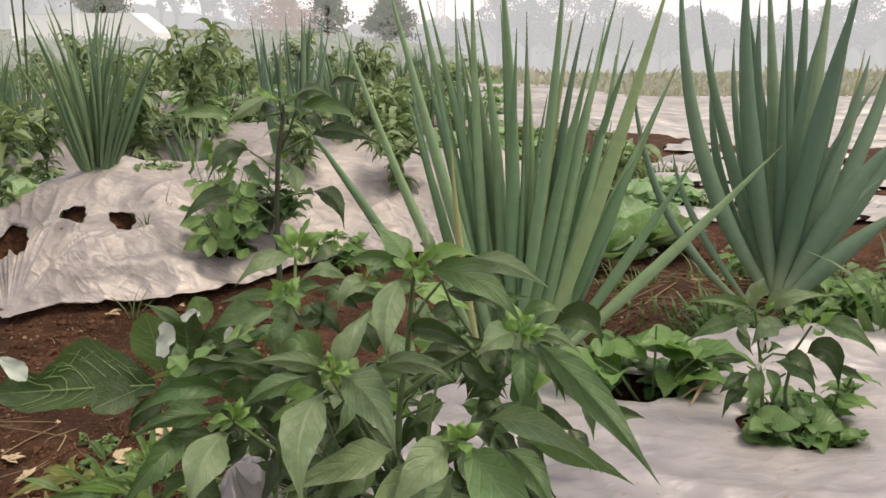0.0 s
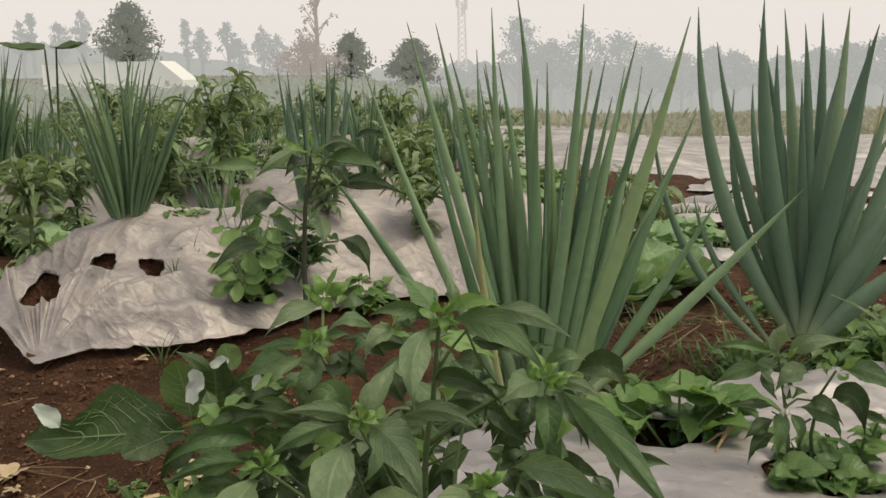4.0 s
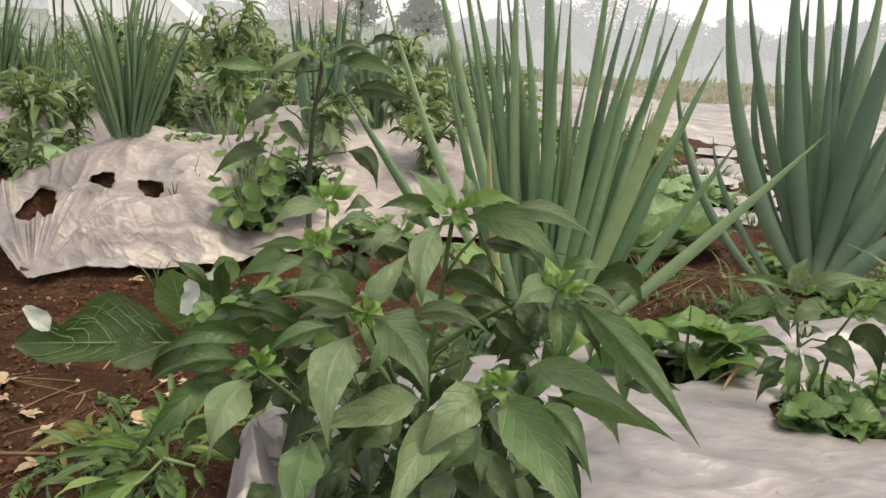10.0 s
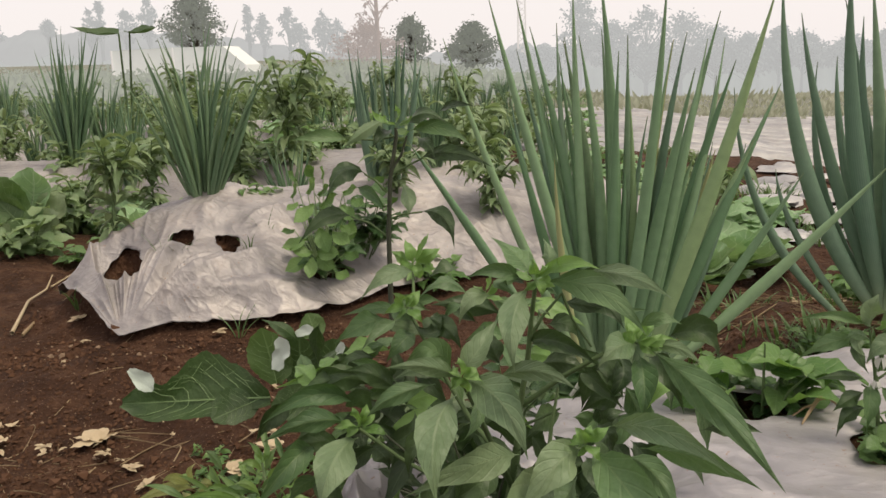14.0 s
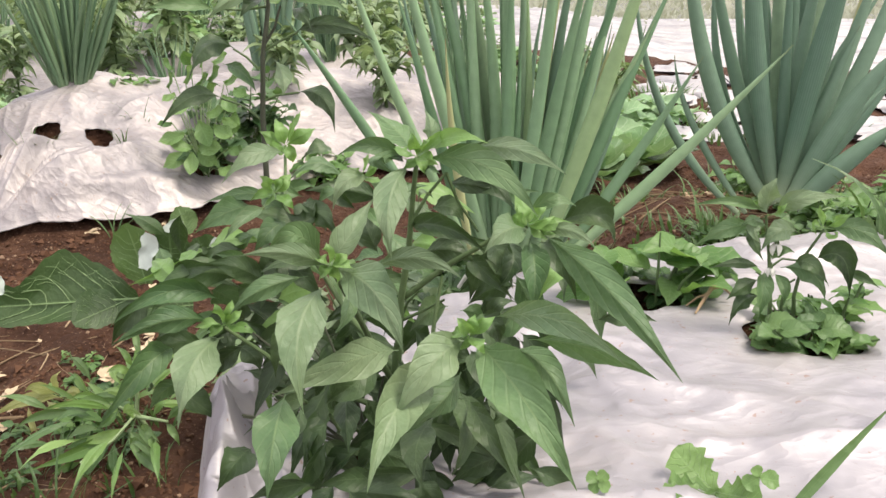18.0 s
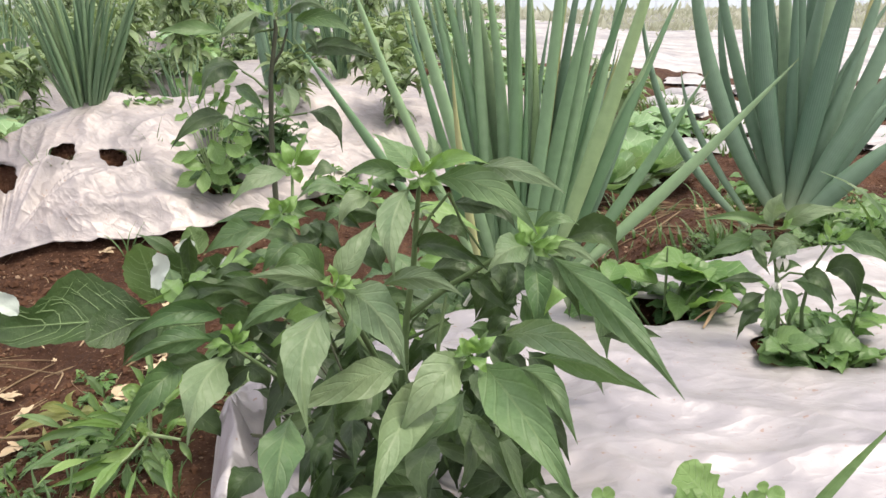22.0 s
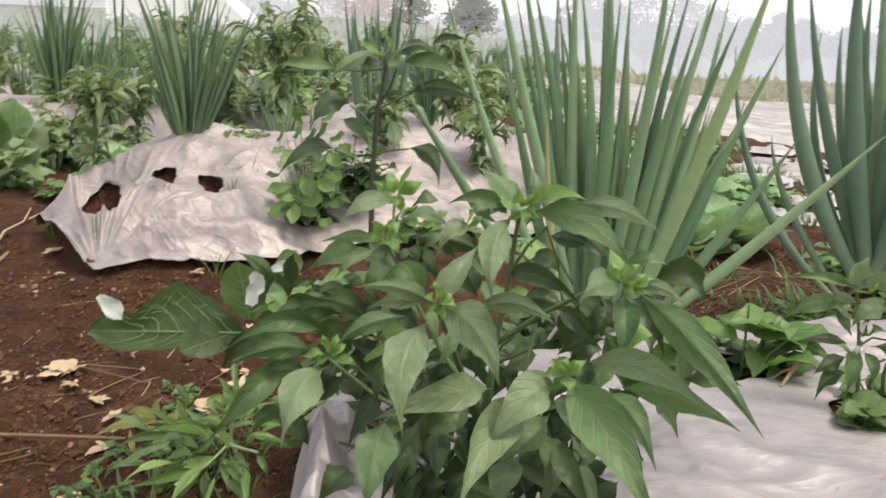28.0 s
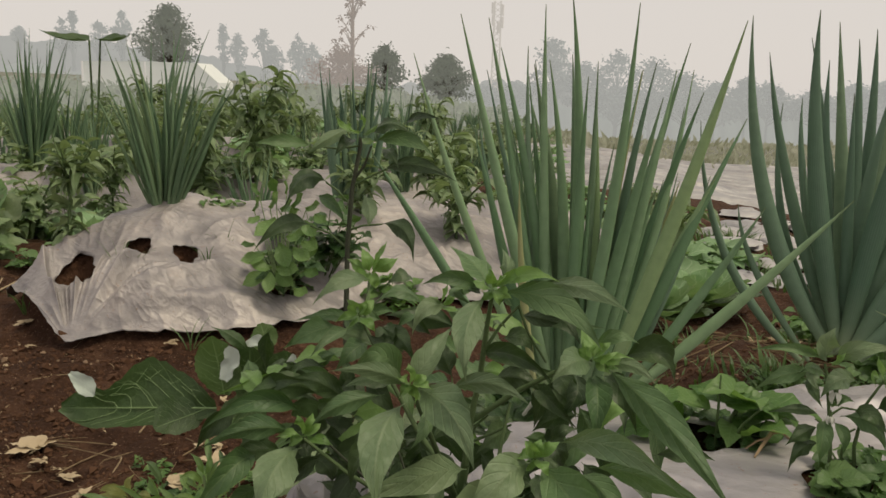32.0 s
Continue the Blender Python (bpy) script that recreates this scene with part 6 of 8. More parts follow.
fan_leaf(cab, (-0.401, 1.13, 0.243), (-0.414, 1.12, 0.328), (0.1, 0.3, 0.36, 0.36, 0.34, 0.24, 0.05), (0.1, 0.26, 0.34, 0.36, 0.34, 0.25, 0.05), (0, -1, 0.35), 0.03, CABBAGE_LIGHT, '', True)
fan_leaf(cab, (-0.39, 1.1, 0.274), (-0.373, 1.1, 0.319), (0.12, 0.2, 0.26, 0.2, 0.3, 0.22), (0.1, 0.2, 0.16, 0.26, 0.2, 0.12), (0, -1, 0.35), 0.03, WHITE_TIP, 'bleached dry leaf edge', False)
fan_leaf(cab, (-0.36, 1.1, 0.326), (-0.333, 1.1, 0.334), (0.1, 0.2, 0.3, 0.3, 0.1), (0.1, 0.2, 0.2, 0.2, 0.1), (0, -1, 0.35), 0.03, WHITE_TIP, 'bleached dry leaf edge', False)
fan_leaf(cab, (-0.339, 1.13, 0.31), (-0.352, 1.14, 0.344), (0.2, 0.4, 0.5, 0.5, 0.4, 0.1), (0.2, 0.45, 0.55, 0.5, 0.35, 0.1), (0, -1, 0.35), 0.03, CABBAGE_LIGHT, '', True)
fan_leaf(cab, (-0.37, 1.14, 0.24), (-0.364, 1.13, 0.315), (0.2, 0.4, 0.5, 0.5, 0.4, 0.1), (0.2, 0.4, 0.45, 0.45, 0.35, 0.1), (0, -1, 0.35), 0.03, None, '', True)
fan_leaf(cab, (-0.323, 1.14, 0.244), (-0.311, 1.13, 0.31), (0.2, 0.4, 0.5, 0.45, 0.35, 0.1), (0.2, 0.4, 0.45, 0.45, 0.35, 0.1), (0, -1, 0.35), 0.03, None, '', True)
fan_leaf(cab, (-0.301, 1.1, 0.29), (-0.294, 1.1, 0.316), (0.1, 0.2, 0.26, 0.2, 0.1), (0.1, 0.2, 0.16, 0.2, 0.12), (0, -1, 0.35), 0.03, WHITE_TIP, 'bleached dry leaf edge', False)
chili_leaf(cab, (-0.354, 1.1, 0.314), (-0.37, 1.08, 0.342), (-0.403, 1.09, 0.35), 0.0211, 0.2, CABBAGE)
fan_leaf(cab, (-0.425, 1.1, 0.228), (-0.467, 1.05, 0.221), (0.2, 0.4, 0.5, 0.45, 0.35, 0.1), (0.2, 0.3, 0.3, 0.3, 0.2, 0.1), (0, -1, 0.35), 0.03, None, '', True)
fan_leaf(cab, (-0.339, 1.12, 0.217), (-0.394, 1.08, 0.227), (0.2, 0.4, 0.5, 0.45, 0.35, 0.1), (0.2, 0.3, 0.3, 0.3, 0.2, 0.1), (0, -1, 0.35), 0.03, None, '', True)
stub = Geo()
stub.tube([(0.01, 0.79, 0.371), (0.018, 0.785, 0.385), (0.027, 0.78, 0.397)], [0.0016, 0.0022, 0.0016], 6)
part('twig', stub, PETAL, bush, 'cut dry pale twig end')

# ---- plants on and round the beds ----


def on_ground(x, y, dz=0.0):
    return (x, y, gz(x, y) + dz)


onion_clump(on_ground(-0.975, 2.25), 50, 0.5, 0.3, 11, "dense clump of slender spring onion leaves on the mulch", 0.0076)
upright = thing("spring_onion", None, "upright clump of thick dark spring onion leaves on the mulch", "spring onion", "spring onion clumps")
rng = random.Random(12)
for i in range(24):
    q = (i + 0.5) / 24
    bx, by = -0.6 + 0.1 * q, 2.66 + rng.uniform(-0.035, 0.035)
    tx = -0.66 + 0.215 * q + rng.uniform(-0.02, 0.02)
    onion_leaf(upright, (bx, by, gz(bx, by) - 0.01), (tx, by + rng.uniform(-0.05, 0.05), rng.uniform(0.6, 0.745)), rng.uniform(0.0075, 0.011), rng.uniform(-0.01, 0.025), ONION_DARK)
onion_clump(on_ground(-2.34, 3.9), 44, 0.68, 0.33, 13, "spring onion clump on the rear bed", 0.0095)
onion_clump(on_ground(-2.5, 3.4), 36, 0.6, 0.25, 14, "spring onion clump beside the cabbage", 0.009)
onion_clump(on_ground(-1.35, 4.6), 30, 0.55, 0.2, 15, "spring onion clump behind the chili plants", 0.01)
onion_clump(on_ground(-0.02, 2.62), 14, 0.52, 0.13, 19, "thin spring onion clump behind the large one", 0.008)

chili_plant(on_ground(-1.155, 2.1), 0.33, 0.13, 80, 21, "small chili plant with drooping leaves at the bed's end", 0.075, (-0.03, 0.05))
chili_plant(on_ground(-2.0, 3.35), 0.3, 0.24, 120, 61, "low dark chili plant on the rear bed", 0.075)
chili_plant(on_ground(-1.3, 3.15), 0.22, 0.2, 90, 62, "low leafy chili plant behind the onion clump", 0.07)
chili_plant(on_ground(-2.75, 3.7), 0.42, 0.26, 130, 63, "bushy chili plant on the rear bed", 0.08)
weed_bush(on_ground(-0.95, 3.0), 0.14, 0.2, 80, 64, "leafy weeds on the rear bed", 0.06, WEED_MID)
chili_plant(on_ground(-1.6, 3.2), 0.45, 0.24, 220, 22, "bushy chili plant with small dark leaves", 0.07)
chili_plant(on_ground(-1.2, 3.7), 0.62, 0.24, 130, 23, "tall chili plant behind the onion clump", 0.1)
chili_plant(on_ground(-0.22, 2.6), 0.2, 0.13, 80, 24, "low chili plant on the mulch", 0.07)
chili_plant(on_ground(-0.4, 3.6), 0.5, 0.2, 120, 25, "chili plant with a light leafy top", 0.1)
chili_plant(on_ground(0.45, 3.0), 0.3, 0.25, 110, 26, "low chili plant behind the onions", 0.08)
chili_plant(on_ground(-0.5, 2.55), 0.2, 0.16, 90, 29, "low chili plant beside the tall stem", 0.06)

bright_weed = thing("weed", None, "bright-green broad-leaved weed growing through a mulch hole", "weed", "weeds on the beds")
fan_leaf(bright_weed, (-0.597, 2.019, 0.351), (-0.641, 1.989, 0.312), OVAL, OVAL, (0, -0.7, 0.7), 0.05, LIGHT_WEED, '', False)
fan_leaf(bright_weed, (-0.59, 2.048, 0.339), (-0.541, 2.018, 0.375), OVAL, OVAL, (0, -0.7, 0.7), 0.05, LIGHT_WEED, '', False)
fan_leaf(bright_weed, (-0.623, 2.015, 0.264), (-0.674, 1.985, 0.251), OVAL, OVAL, (0, -0.7, 0.7), 0.05, LIGHT_WEED, '', False)
fan_leaf(bright_weed, (-0.596, 2.038, 0.289), (-0.566, 2.008, 0.236), OVAL, OVAL, (0, -0.7, 0.7), 0.05, LIGHT_WEED, '', False)
fan_leaf(bright_weed, (-0.555, 2.013, 0.282), (-0.506, 1.983, 0.262), OVAL, OVAL, (0, -0.7, 0.7), 0.05, LIGHT_WEED, '', False)
fan_leaf(bright_weed, (-0.61, 2.02, 0.23), (-0.655, 1.99, 0.249), OVAL, OVAL, (0, -0.7, 0.7), 0.05, LIGHT_WEED, '', False)
fan_leaf(bright_weed, (-0.627, 2.05, 0.216), (-0.682, 2.02, 0.184), OVAL, OVAL, (0, -0.7, 0.7), 0.05, LIGHT_WEED, '', False)
fan_leaf(bright_weed, (-0.61, 2.018, 0.221), (-0.611, 1.988, 0.175), OVAL, OVAL, (0, -0.7, 0.7), 0.05, LIGHT_WEED, '', False)
fan_leaf(bright_weed, (-0.604, 2.036, 0.218), (-0.554, 2.006, 0.192), OVAL, OVAL, (0, -0.7, 0.7), 0.05, LIGHT_WEED, '', False)
fan_leaf(bright_weed, (-0.599, 2.028, 0.229), (-0.536, 1.998, 0.233), OVAL, OVAL, (0, -0.7, 0.7), 0.05, LIGHT_WEED, '', False)
fan_leaf(bright_weed, (-0.573, 2.028, 0.305), (-0.524, 1.998, 0.32), OVAL, OVAL, (0, -0.7, 0.7), 0.05, LIGHT_WEED, '', False)
fan_leaf(bright_weed, (-0.641, 2.03, 0.353), (-0.661, 2.0, 0.34), OVAL, OVAL, (0, -0.7, 0.7), 0.05, LIGHT_WEED, '', False)
fan_leaf(bright_weed, (-0.53, 2.018, 0.349), (-0.495, 1.988, 0.317), OVAL, OVAL, (0, -0.7, 0.7), 0.05, LIGHT_WEED, '', False)
fan_leaf(bright_weed, (-0.51, 2.043, 0.308), (-0.521, 2.013, 0.258), OVAL, OVAL, (0, -0.7, 0.7), 0.05, MID_WEED, '', False)
fan_leaf(bright_weed, (-0.659, 2.044, 0.363), (-0.636, 2.014, 0.401), OVAL, OVAL, (0, -0.7, 0.7), 0.05, MID_WEED, '', False)
fan_leaf(bright_weed, (-0.62, 2.049, 0.372), (-0.591, 2.019, 0.416), OVAL, OVAL, (0, -0.7, 0.7), 0.05, LIGHT_WEED, '', False)
fan_leaf(bright_weed, (-0.564, 2.041, 0.377), (-0.529, 2.011, 0.415), OVAL, OVAL, (0, -0.7, 0.7), 0.05, MID_WEED, '', False)
fan_leaf(bright_weed, (-0.594, 2.051, 0.367), (-0.558, 2.021, 0.397), OVAL, OVAL, (0, -0.7, 0.7), 0.05, MID_WEED, '', False)
fan_leaf(bright_weed, (-0.534, 2.056, 0.371), (-0.493, 2.026, 0.39), OVAL, OVAL, (0, -0.7, 0.7), 0.05, LIGHT_WEED, '', False)
fan_leaf(bright_weed, (-0.657, 2.076, 0.4), (-0.667, 2.046, 0.429), OVAL, OVAL, (0, -0.7, 0.7), 0.05, MID_WEED, '', False)
fan_leaf(bright_weed, (-0.609, 2.055, 0.412), (-0.613, 2.025, 0.447), OVAL, OVAL, (0, -0.7, 0.7), 0.05, MID_WEED, '', False)
fan_leaf(bright_weed, (-0.552, 2.045, 0.417), (-0.511, 2.015, 0.442), OVAL, OVAL, (0, -0.7, 0.7), 0.05, LIGHT_WEED, '', False)
fan_leaf(bright_weed, (-0.504, 2.02, 0.364), (-0.47, 1.99, 0.351), OVAL, OVAL, (0, -0.7, 0.7), 0.05, MID_WEED, '', False)
fan_leaf(bright_weed, (-0.537, 2.05, 0.223), (-0.495, 2.02, 0.219), OVAL, OVAL, (0, -0.7, 0.7), 0.05, MID_WEED, '', False)
fan_leaf(bright_weed, (-0.553, 2.013, 0.182), (-0.511, 1.983, 0.182), OVAL, OVAL, (0, -0.7, 0.7), 0.05, LIGHT_WEED, '', False)
fan_leaf(bright_weed, (-0.585, 2.065, 0.406), (-0.576, 2.035, 0.442), OVAL, OVAL, (0, -0.7, 0.7), 0.05, MID_WEED, '', False)
fan_leaf(bright_weed, (-0.653, 2.025, 0.286), (-0.676, 1.995, 0.289), OVAL, OVAL, (0, -0.7, 0.7), 0.05, MID_WEED, '', False)
fan_leaf(bright_weed, (-0.541, 2.036, 0.293), (-0.493, 2.006, 0.285), OVAL, OVAL, (0, -0.7, 0.7), 0.05, LIGHT_WEED, '', False)
stem(bright_weed, [(-0.598, 2.06, 0.159), (-0.603, 2.054, 0.28), (-0.607, 2.05, 0.347)], 0.0028, 0.0016, PALE_STEM)
stem(bright_weed, [(-0.598, 2.06, 0.159), (-0.594, 2.054, 0.274), (-0.591, 2.05, 0.338)], 0.0028, 0.0016, PALE_STEM)
stem(bright_weed, [(-0.598, 2.06, 0.159), (-0.62, 2.054, 0.226), (-0.634, 2.05, 0.257)], 0.0028, 0.0016, PALE_STEM)
stem(bright_weed, [(-0.598, 2.06, 0.159), (-0.599, 2.054, 0.244), (-0.6, 2.05, 0.287)], 0.0028, 0.0016, PALE_STEM)
stem(bright_weed, [(-0.598, 2.06, 0.159), (-0.578, 2.054, 0.237), (-0.565, 2.05, 0.276)], 0.0028, 0.0016, PALE_STEM)
stem(bright_weed, [(-0.598, 2.06, 0.159), (-0.611, 2.054, 0.206), (-0.62, 2.05, 0.224)], 0.0028, 0.0016, PALE_STEM)
stem(bright_weed, [(-0.598, 2.06, 0.159), (-0.615, 2.054, 0.201), (-0.627, 2.05, 0.216)], 0.0028, 0.0016, PALE_STEM)
stem(bright_weed, [(-0.598, 2.06, 0.159), (-0.611, 2.054, 0.2), (-0.62, 2.05, 0.214)], 0.0028, 0.0016, PALE_STEM)
stem(bright_weed, [(-0.598, 2.06, 0.159), (-0.605, 2.054, 0.201), (-0.609, 2.05, 0.215)], 0.0028, 0.0016, PALE_STEM)
stem(bright_weed, [(-0.598, 2.06, 0.159), (-0.603, 2.054, 0.207), (-0.606, 2.05, 0.225)], 0.0028, 0.0016, PALE_STEM)
stem(bright_weed, [(-0.598, 2.06, 0.159), (-0.587, 2.054, 0.253), (-0.579, 2.05, 0.302)], 0.0028, 0.0016, PALE_STEM)
stem(bright_weed, [(-0.598, 2.06, 0.159), (-0.628, 2.054, 0.282), (-0.648, 2.05, 0.35)], 0.0028, 0.0016, PALE_STEM)
stem(bright_weed, [(-0.598, 2.06, 0.159), (-0.563, 2.054, 0.279), (-0.539, 2.05, 0.345)], 0.0028, 0.0016, PALE_STEM)
stem(bright_weed, [(-0.598, 2.06, 0.159), (-0.546, 2.054, 0.256), (-0.511, 2.05, 0.307)], 0.0028, 0.0016, PALE_STEM)
stem(bright_weed, [(-0.598, 2.06, 0.159), (-0.636, 2.054, 0.289), (-0.661, 2.05, 0.363)], 0.0028, 0.0016, PALE_STEM)
stem(bright_weed, [(-0.598, 2.06, 0.159), (-0.612, 2.054, 0.295), (-0.621, 2.05, 0.372)], 0.0028, 0.0016, PALE_STEM)
stem(bright_weed, [(-0.598, 2.06, 0.159), (-0.579, 2.054, 0.297), (-0.566, 2.05, 0.376)], 0.0028, 0.0016, PALE_STEM)
stem(bright_weed, [(-0.598, 2.06, 0.159), (-0.595, 2.054, 0.292), (-0.593, 2.05, 0.367)], 0.0028, 0.0016, PALE_STEM)
stem(bright_weed, [(-0.598, 2.06, 0.159), (-0.559, 2.054, 0.295), (-0.533, 2.05, 0.372)], 0.0028, 0.0016, PALE_STEM)
stem(bright_weed, [(-0.598, 2.06, 0.159), (-0.628, 2.054, 0.313), (-0.648, 2.05, 0.403)], 0.0028, 0.0016, PALE_STEM)
stem(bright_weed, [(-0.598, 2.06, 0.159), (-0.603, 2.054, 0.319), (-0.607, 2.05, 0.413)], 0.0028, 0.0016, PALE_STEM)
stem(bright_weed, [(-0.598, 2.06, 0.159), (-0.571, 2.054, 0.321), (-0.553, 2.05, 0.416)], 0.0028, 0.0016, PALE_STEM)
stem(bright_weed, [(-0.598, 2.06, 0.159), (-0.546, 2.054, 0.288), (-0.512, 2.05, 0.36)], 0.0028, 0.0016, PALE_STEM)
stem(bright_weed, [(-0.598, 2.06, 0.159), (-0.561, 2.054, 0.205), (-0.537, 2.05, 0.223)], 0.0028, 0.0016, PALE_STEM)
stem(bright_weed, [(-0.598, 2.06, 0.159), (-0.578, 2.054, 0.175), (-0.564, 2.05, 0.173)], 0.0028, 0.0016, PALE_STEM)
stem(bright_weed, [(-0.598, 2.06, 0.159), (-0.587, 2.054, 0.316), (-0.58, 2.05, 0.408)], 0.0028, 0.0016, PALE_STEM)
stem(bright_weed, [(-0.598, 2.06, 0.159), (-0.636, 2.054, 0.241), (-0.661, 2.05, 0.282)], 0.0028, 0.0016, PALE_STEM)
stem(bright_weed, [(-0.598, 2.06, 0.159), (-0.566, 2.054, 0.246), (-0.545, 2.05, 0.291)], 0.0028, 0.0016, PALE_STEM)
# dark inside of the bright weed: its shade is put into the leaf colour
weed_bush(on_ground(-0.6, 2.12), 0.24, 0.1, 70, 31, "inner leaves of the bright weed, shade painted dark", 0.05, WEED_DARK, broad=0.7)
weed_bush(on_ground(-0.55, 2.25), 0.3, 0.15, 110, 36, "leafy green weed on the mulched bed", 0.06, WEED_DARK)
weed_bush(on_ground(-0.36, 2.3), 0.14, 0.09, 70, 37, "small leafy weed beside the tall stem", 0.045)
weed_bush(on_ground(0.24, 1.04), 0.1, 0.075, 24, 32, "low light-green weed in a mulch hole", 0.066, broad=0.72)
weed_bush(on_ground(0.22, 1.06), 0.05, 0.09, 36, 34, "dark small-leaved weed in a mulch hole", 0.026, WEED_DARK, broad=0.9, blunt=0.6)
weed_bush(on_ground(0.405, 0.915), 0.045, 0.04, 24, 36, "small light weeds at the rim of the planting hole", 0.028, LIGHT_WEED, broad=0.8)
weed_bush(on_ground(0.36, 0.925), 0.05, 0.065, 36, 33, "small round-leaved weeds in the planting hole", 0.026, WEED_MID, broad=0.95, blunt=0.6)
weed_bush(on_ground(0.42, 0.965), 0.1, 0.05, 30, 35, "thin pale weed sprout in the planting hole", 0.03)
weed_bush(on_ground(-0.86, 2.33), 0.06, 0.06, 40, 38, "little weed at the foot of the onions", 0.03)

left_cabbage = thing("cabbage", None, "loose cabbage with pale grey-green wavy leaves beside the bed", "cabbage", "cabbages")
fan_leaf(left_cabbage, (-2.006, 2.98, 0.126), (-1.961, 3.0, 0.334), (0.1, 0.23, 0.34, 0.4, 0.42, 0.39, 0.29, 0.1), (0.1, 0.23, 0.34, 0.4, 0.42, 0.39, 0.29, 0.1), (0, -1, 0.35), 0.08, CABBAGE_PALE, "", True)
fan_leaf(left_cabbage, (-1.971, 2.95, 0.121), (-1.841, 3.0, 0.228), (0.1, 0.21, 0.3, 0.36, 0.38, 0.35, 0.27, 0.1), (0.09, 0.19, 0.28, 0.33, 0.35, 0.32, 0.24, 0.09), (-0.2, -1, 0.4), 0.08, CABBAGE_GREY, "", True)
fan_leaf(left_cabbage, (-2.072, 2.92, 0.184), (-2.295, 2.85, 0.322), (0.04, 0.09, 0.13, 0.15, 0.16, 0.15, 0.11, 0.04), (0.06, 0.12, 0.18, 0.21, 0.22, 0.2, 0.15, 0.06), (0.1, -0.7, 0.7), 0.06, CABBAGE_PALE, "", True)
fan_leaf(left_cabbage, (-2.086, 2.93, 0.172), (-2.202, 2.95, 0.342), (0.05, 0.11, 0.16, 0.19, 0.2, 0.18, 0.14, 0.05), (0.07, 0.15, 0.22, 0.27, 0.28, 0.26, 0.2, 0.07), (0.3, -1, 0.3), 0.06, CABBAGE_PALE, "", True)
fan_leaf(left_cabbage, (-1.937, 2.88, 0.118), (-2.088, 2.84, 0.312), (0.1, 0.22, 0.32, 0.38, 0.4, 0.37, 0.28, 0.1), (0.07, 0.17, 0.24, 0.28, 0.3, 0.28, 0.21, 0.07), (0.1, -1, 0.45), 0.05, CABBAGE_LIGHT, "", True)
fan_leaf(left_cabbage, (-1.996, 2.9, 0.132), (-2.017, 2.86, 0.264), (0.12, 0.28, 0.4, 0.47, 0.5, 0.46, 0.35, 0.12), (0.12, 0.28, 0.4, 0.47, 0.5, 0.46, 0.35, 0.12), (0, -1, 0.4), 0.06, CABBAGE_LIGHT, "", True)
fan_leaf(left_cabbage, (-1.929, 2.86, 0.118), (-1.761, 2.8, 0.158), (0.1, 0.22, 0.32, 0.38, 0.4, 0.37, 0.28, 0.1), (0.09, 0.19, 0.28, 0.33, 0.35, 0.32, 0.24, 0.09), (0, -0.8, 0.6), 0.07, CABBAGE_GREY, "", True)
fan_leaf(left_cabbage, (-1.975, 2.84, 0.127), (-2.166, 2.72, 0.141), (0.07, 0.15, 0.22, 0.27, 0.28, 0.26, 0.2, 0.07), (0.07, 0.17, 0.24, 0.28, 0.3, 0.28, 0.21, 0.07), (0, -0.85, 0.55), 0.06, CABBAGE_GREY, "", True)
fan_leaf(left_cabbage, (-2.069, 2.88, 0.181), (-2.159, 2.8, 0.216), (0.06, 0.14, 0.2, 0.24, 0.25, 0.23, 0.17, 0.06), (0.07, 0.17, 0.24, 0.28, 0.3, 0.28, 0.21, 0.07), (0, -0.8, 0.6), 0.07, CABBAGE_GREY, "", True)
fan_leaf(left_cabbage, (-1.938, 2.86, 0.107), (-1.861, 2.82, 0.061), (0.1, 0.22, 0.32, 0.38, 0.4, 0.37, 0.28, 0.1), (0.1, 0.22, 0.32, 0.38, 0.4, 0.37, 0.28, 0.1), (0, -0.8, 0.6), 0.07, CABBAGE_LIGHT, "", True)
fallen = thing("fallen_leaf", None, "yellowing fallen cabbage leaf on the soil", "leaf")
fan_leaf(fallen, (-1.757, 2.35, 0.055), (-1.994, 2.45, 0.049), (0.06, 0.2, 0.32, 0.4, 0.36, 0.2, 0.05), (0.05, 0.1, 0.14, 0.16, 0.14, 0.1, 0.04), (0, -0.55, 0.85), 0.04, LIMP, "", True)
weed_bush(on_ground(-1.55, 2.72), 0.1, 0.14, 60, 46, "low yellow-green weeds beside the cabbage", 0.05, WEED_MID)
# these weeds lie in shadow, painted here by the dark leaf material
weed_bush(on_ground(-1.42, 2.85), 0.16, 0.16, 70, 47, "leafy weeds behind the mulch sheet, darkened for shade", 0.06, WEED_DARK)
cabbage(on_ground(-1.32, 2.75), 0.2, 42, "young cabbage behind the mulch sheet")
cabbage(on_ground(0.53, 2.75), 0.18, 43, "pale green cabbage behind the onions")
cabbage(on_ground(0.35, 2.45), 0.15, 45, "small green cabbage behind the onions")
lobed = thing("weed", None, "lobed crinkled light-green weed on the mulch", "weed", "weeds on the beds")
fan_leaf(lobed, (0.203, 0.638, 0.266), (0.174, 0.658, 0.292), (0.06, 0.12, 0.3, 0.24, 0.4, 0.28, 0.42, 0.3, 0.3, 0.1), (0.06, 0.1, 0.34, 0.22, 0.46, 0.34, 0.5, 0.3, 0.34, 0.1), (0, -0.7, 0.7), 0.05, LIGHT_WEED, '', True)
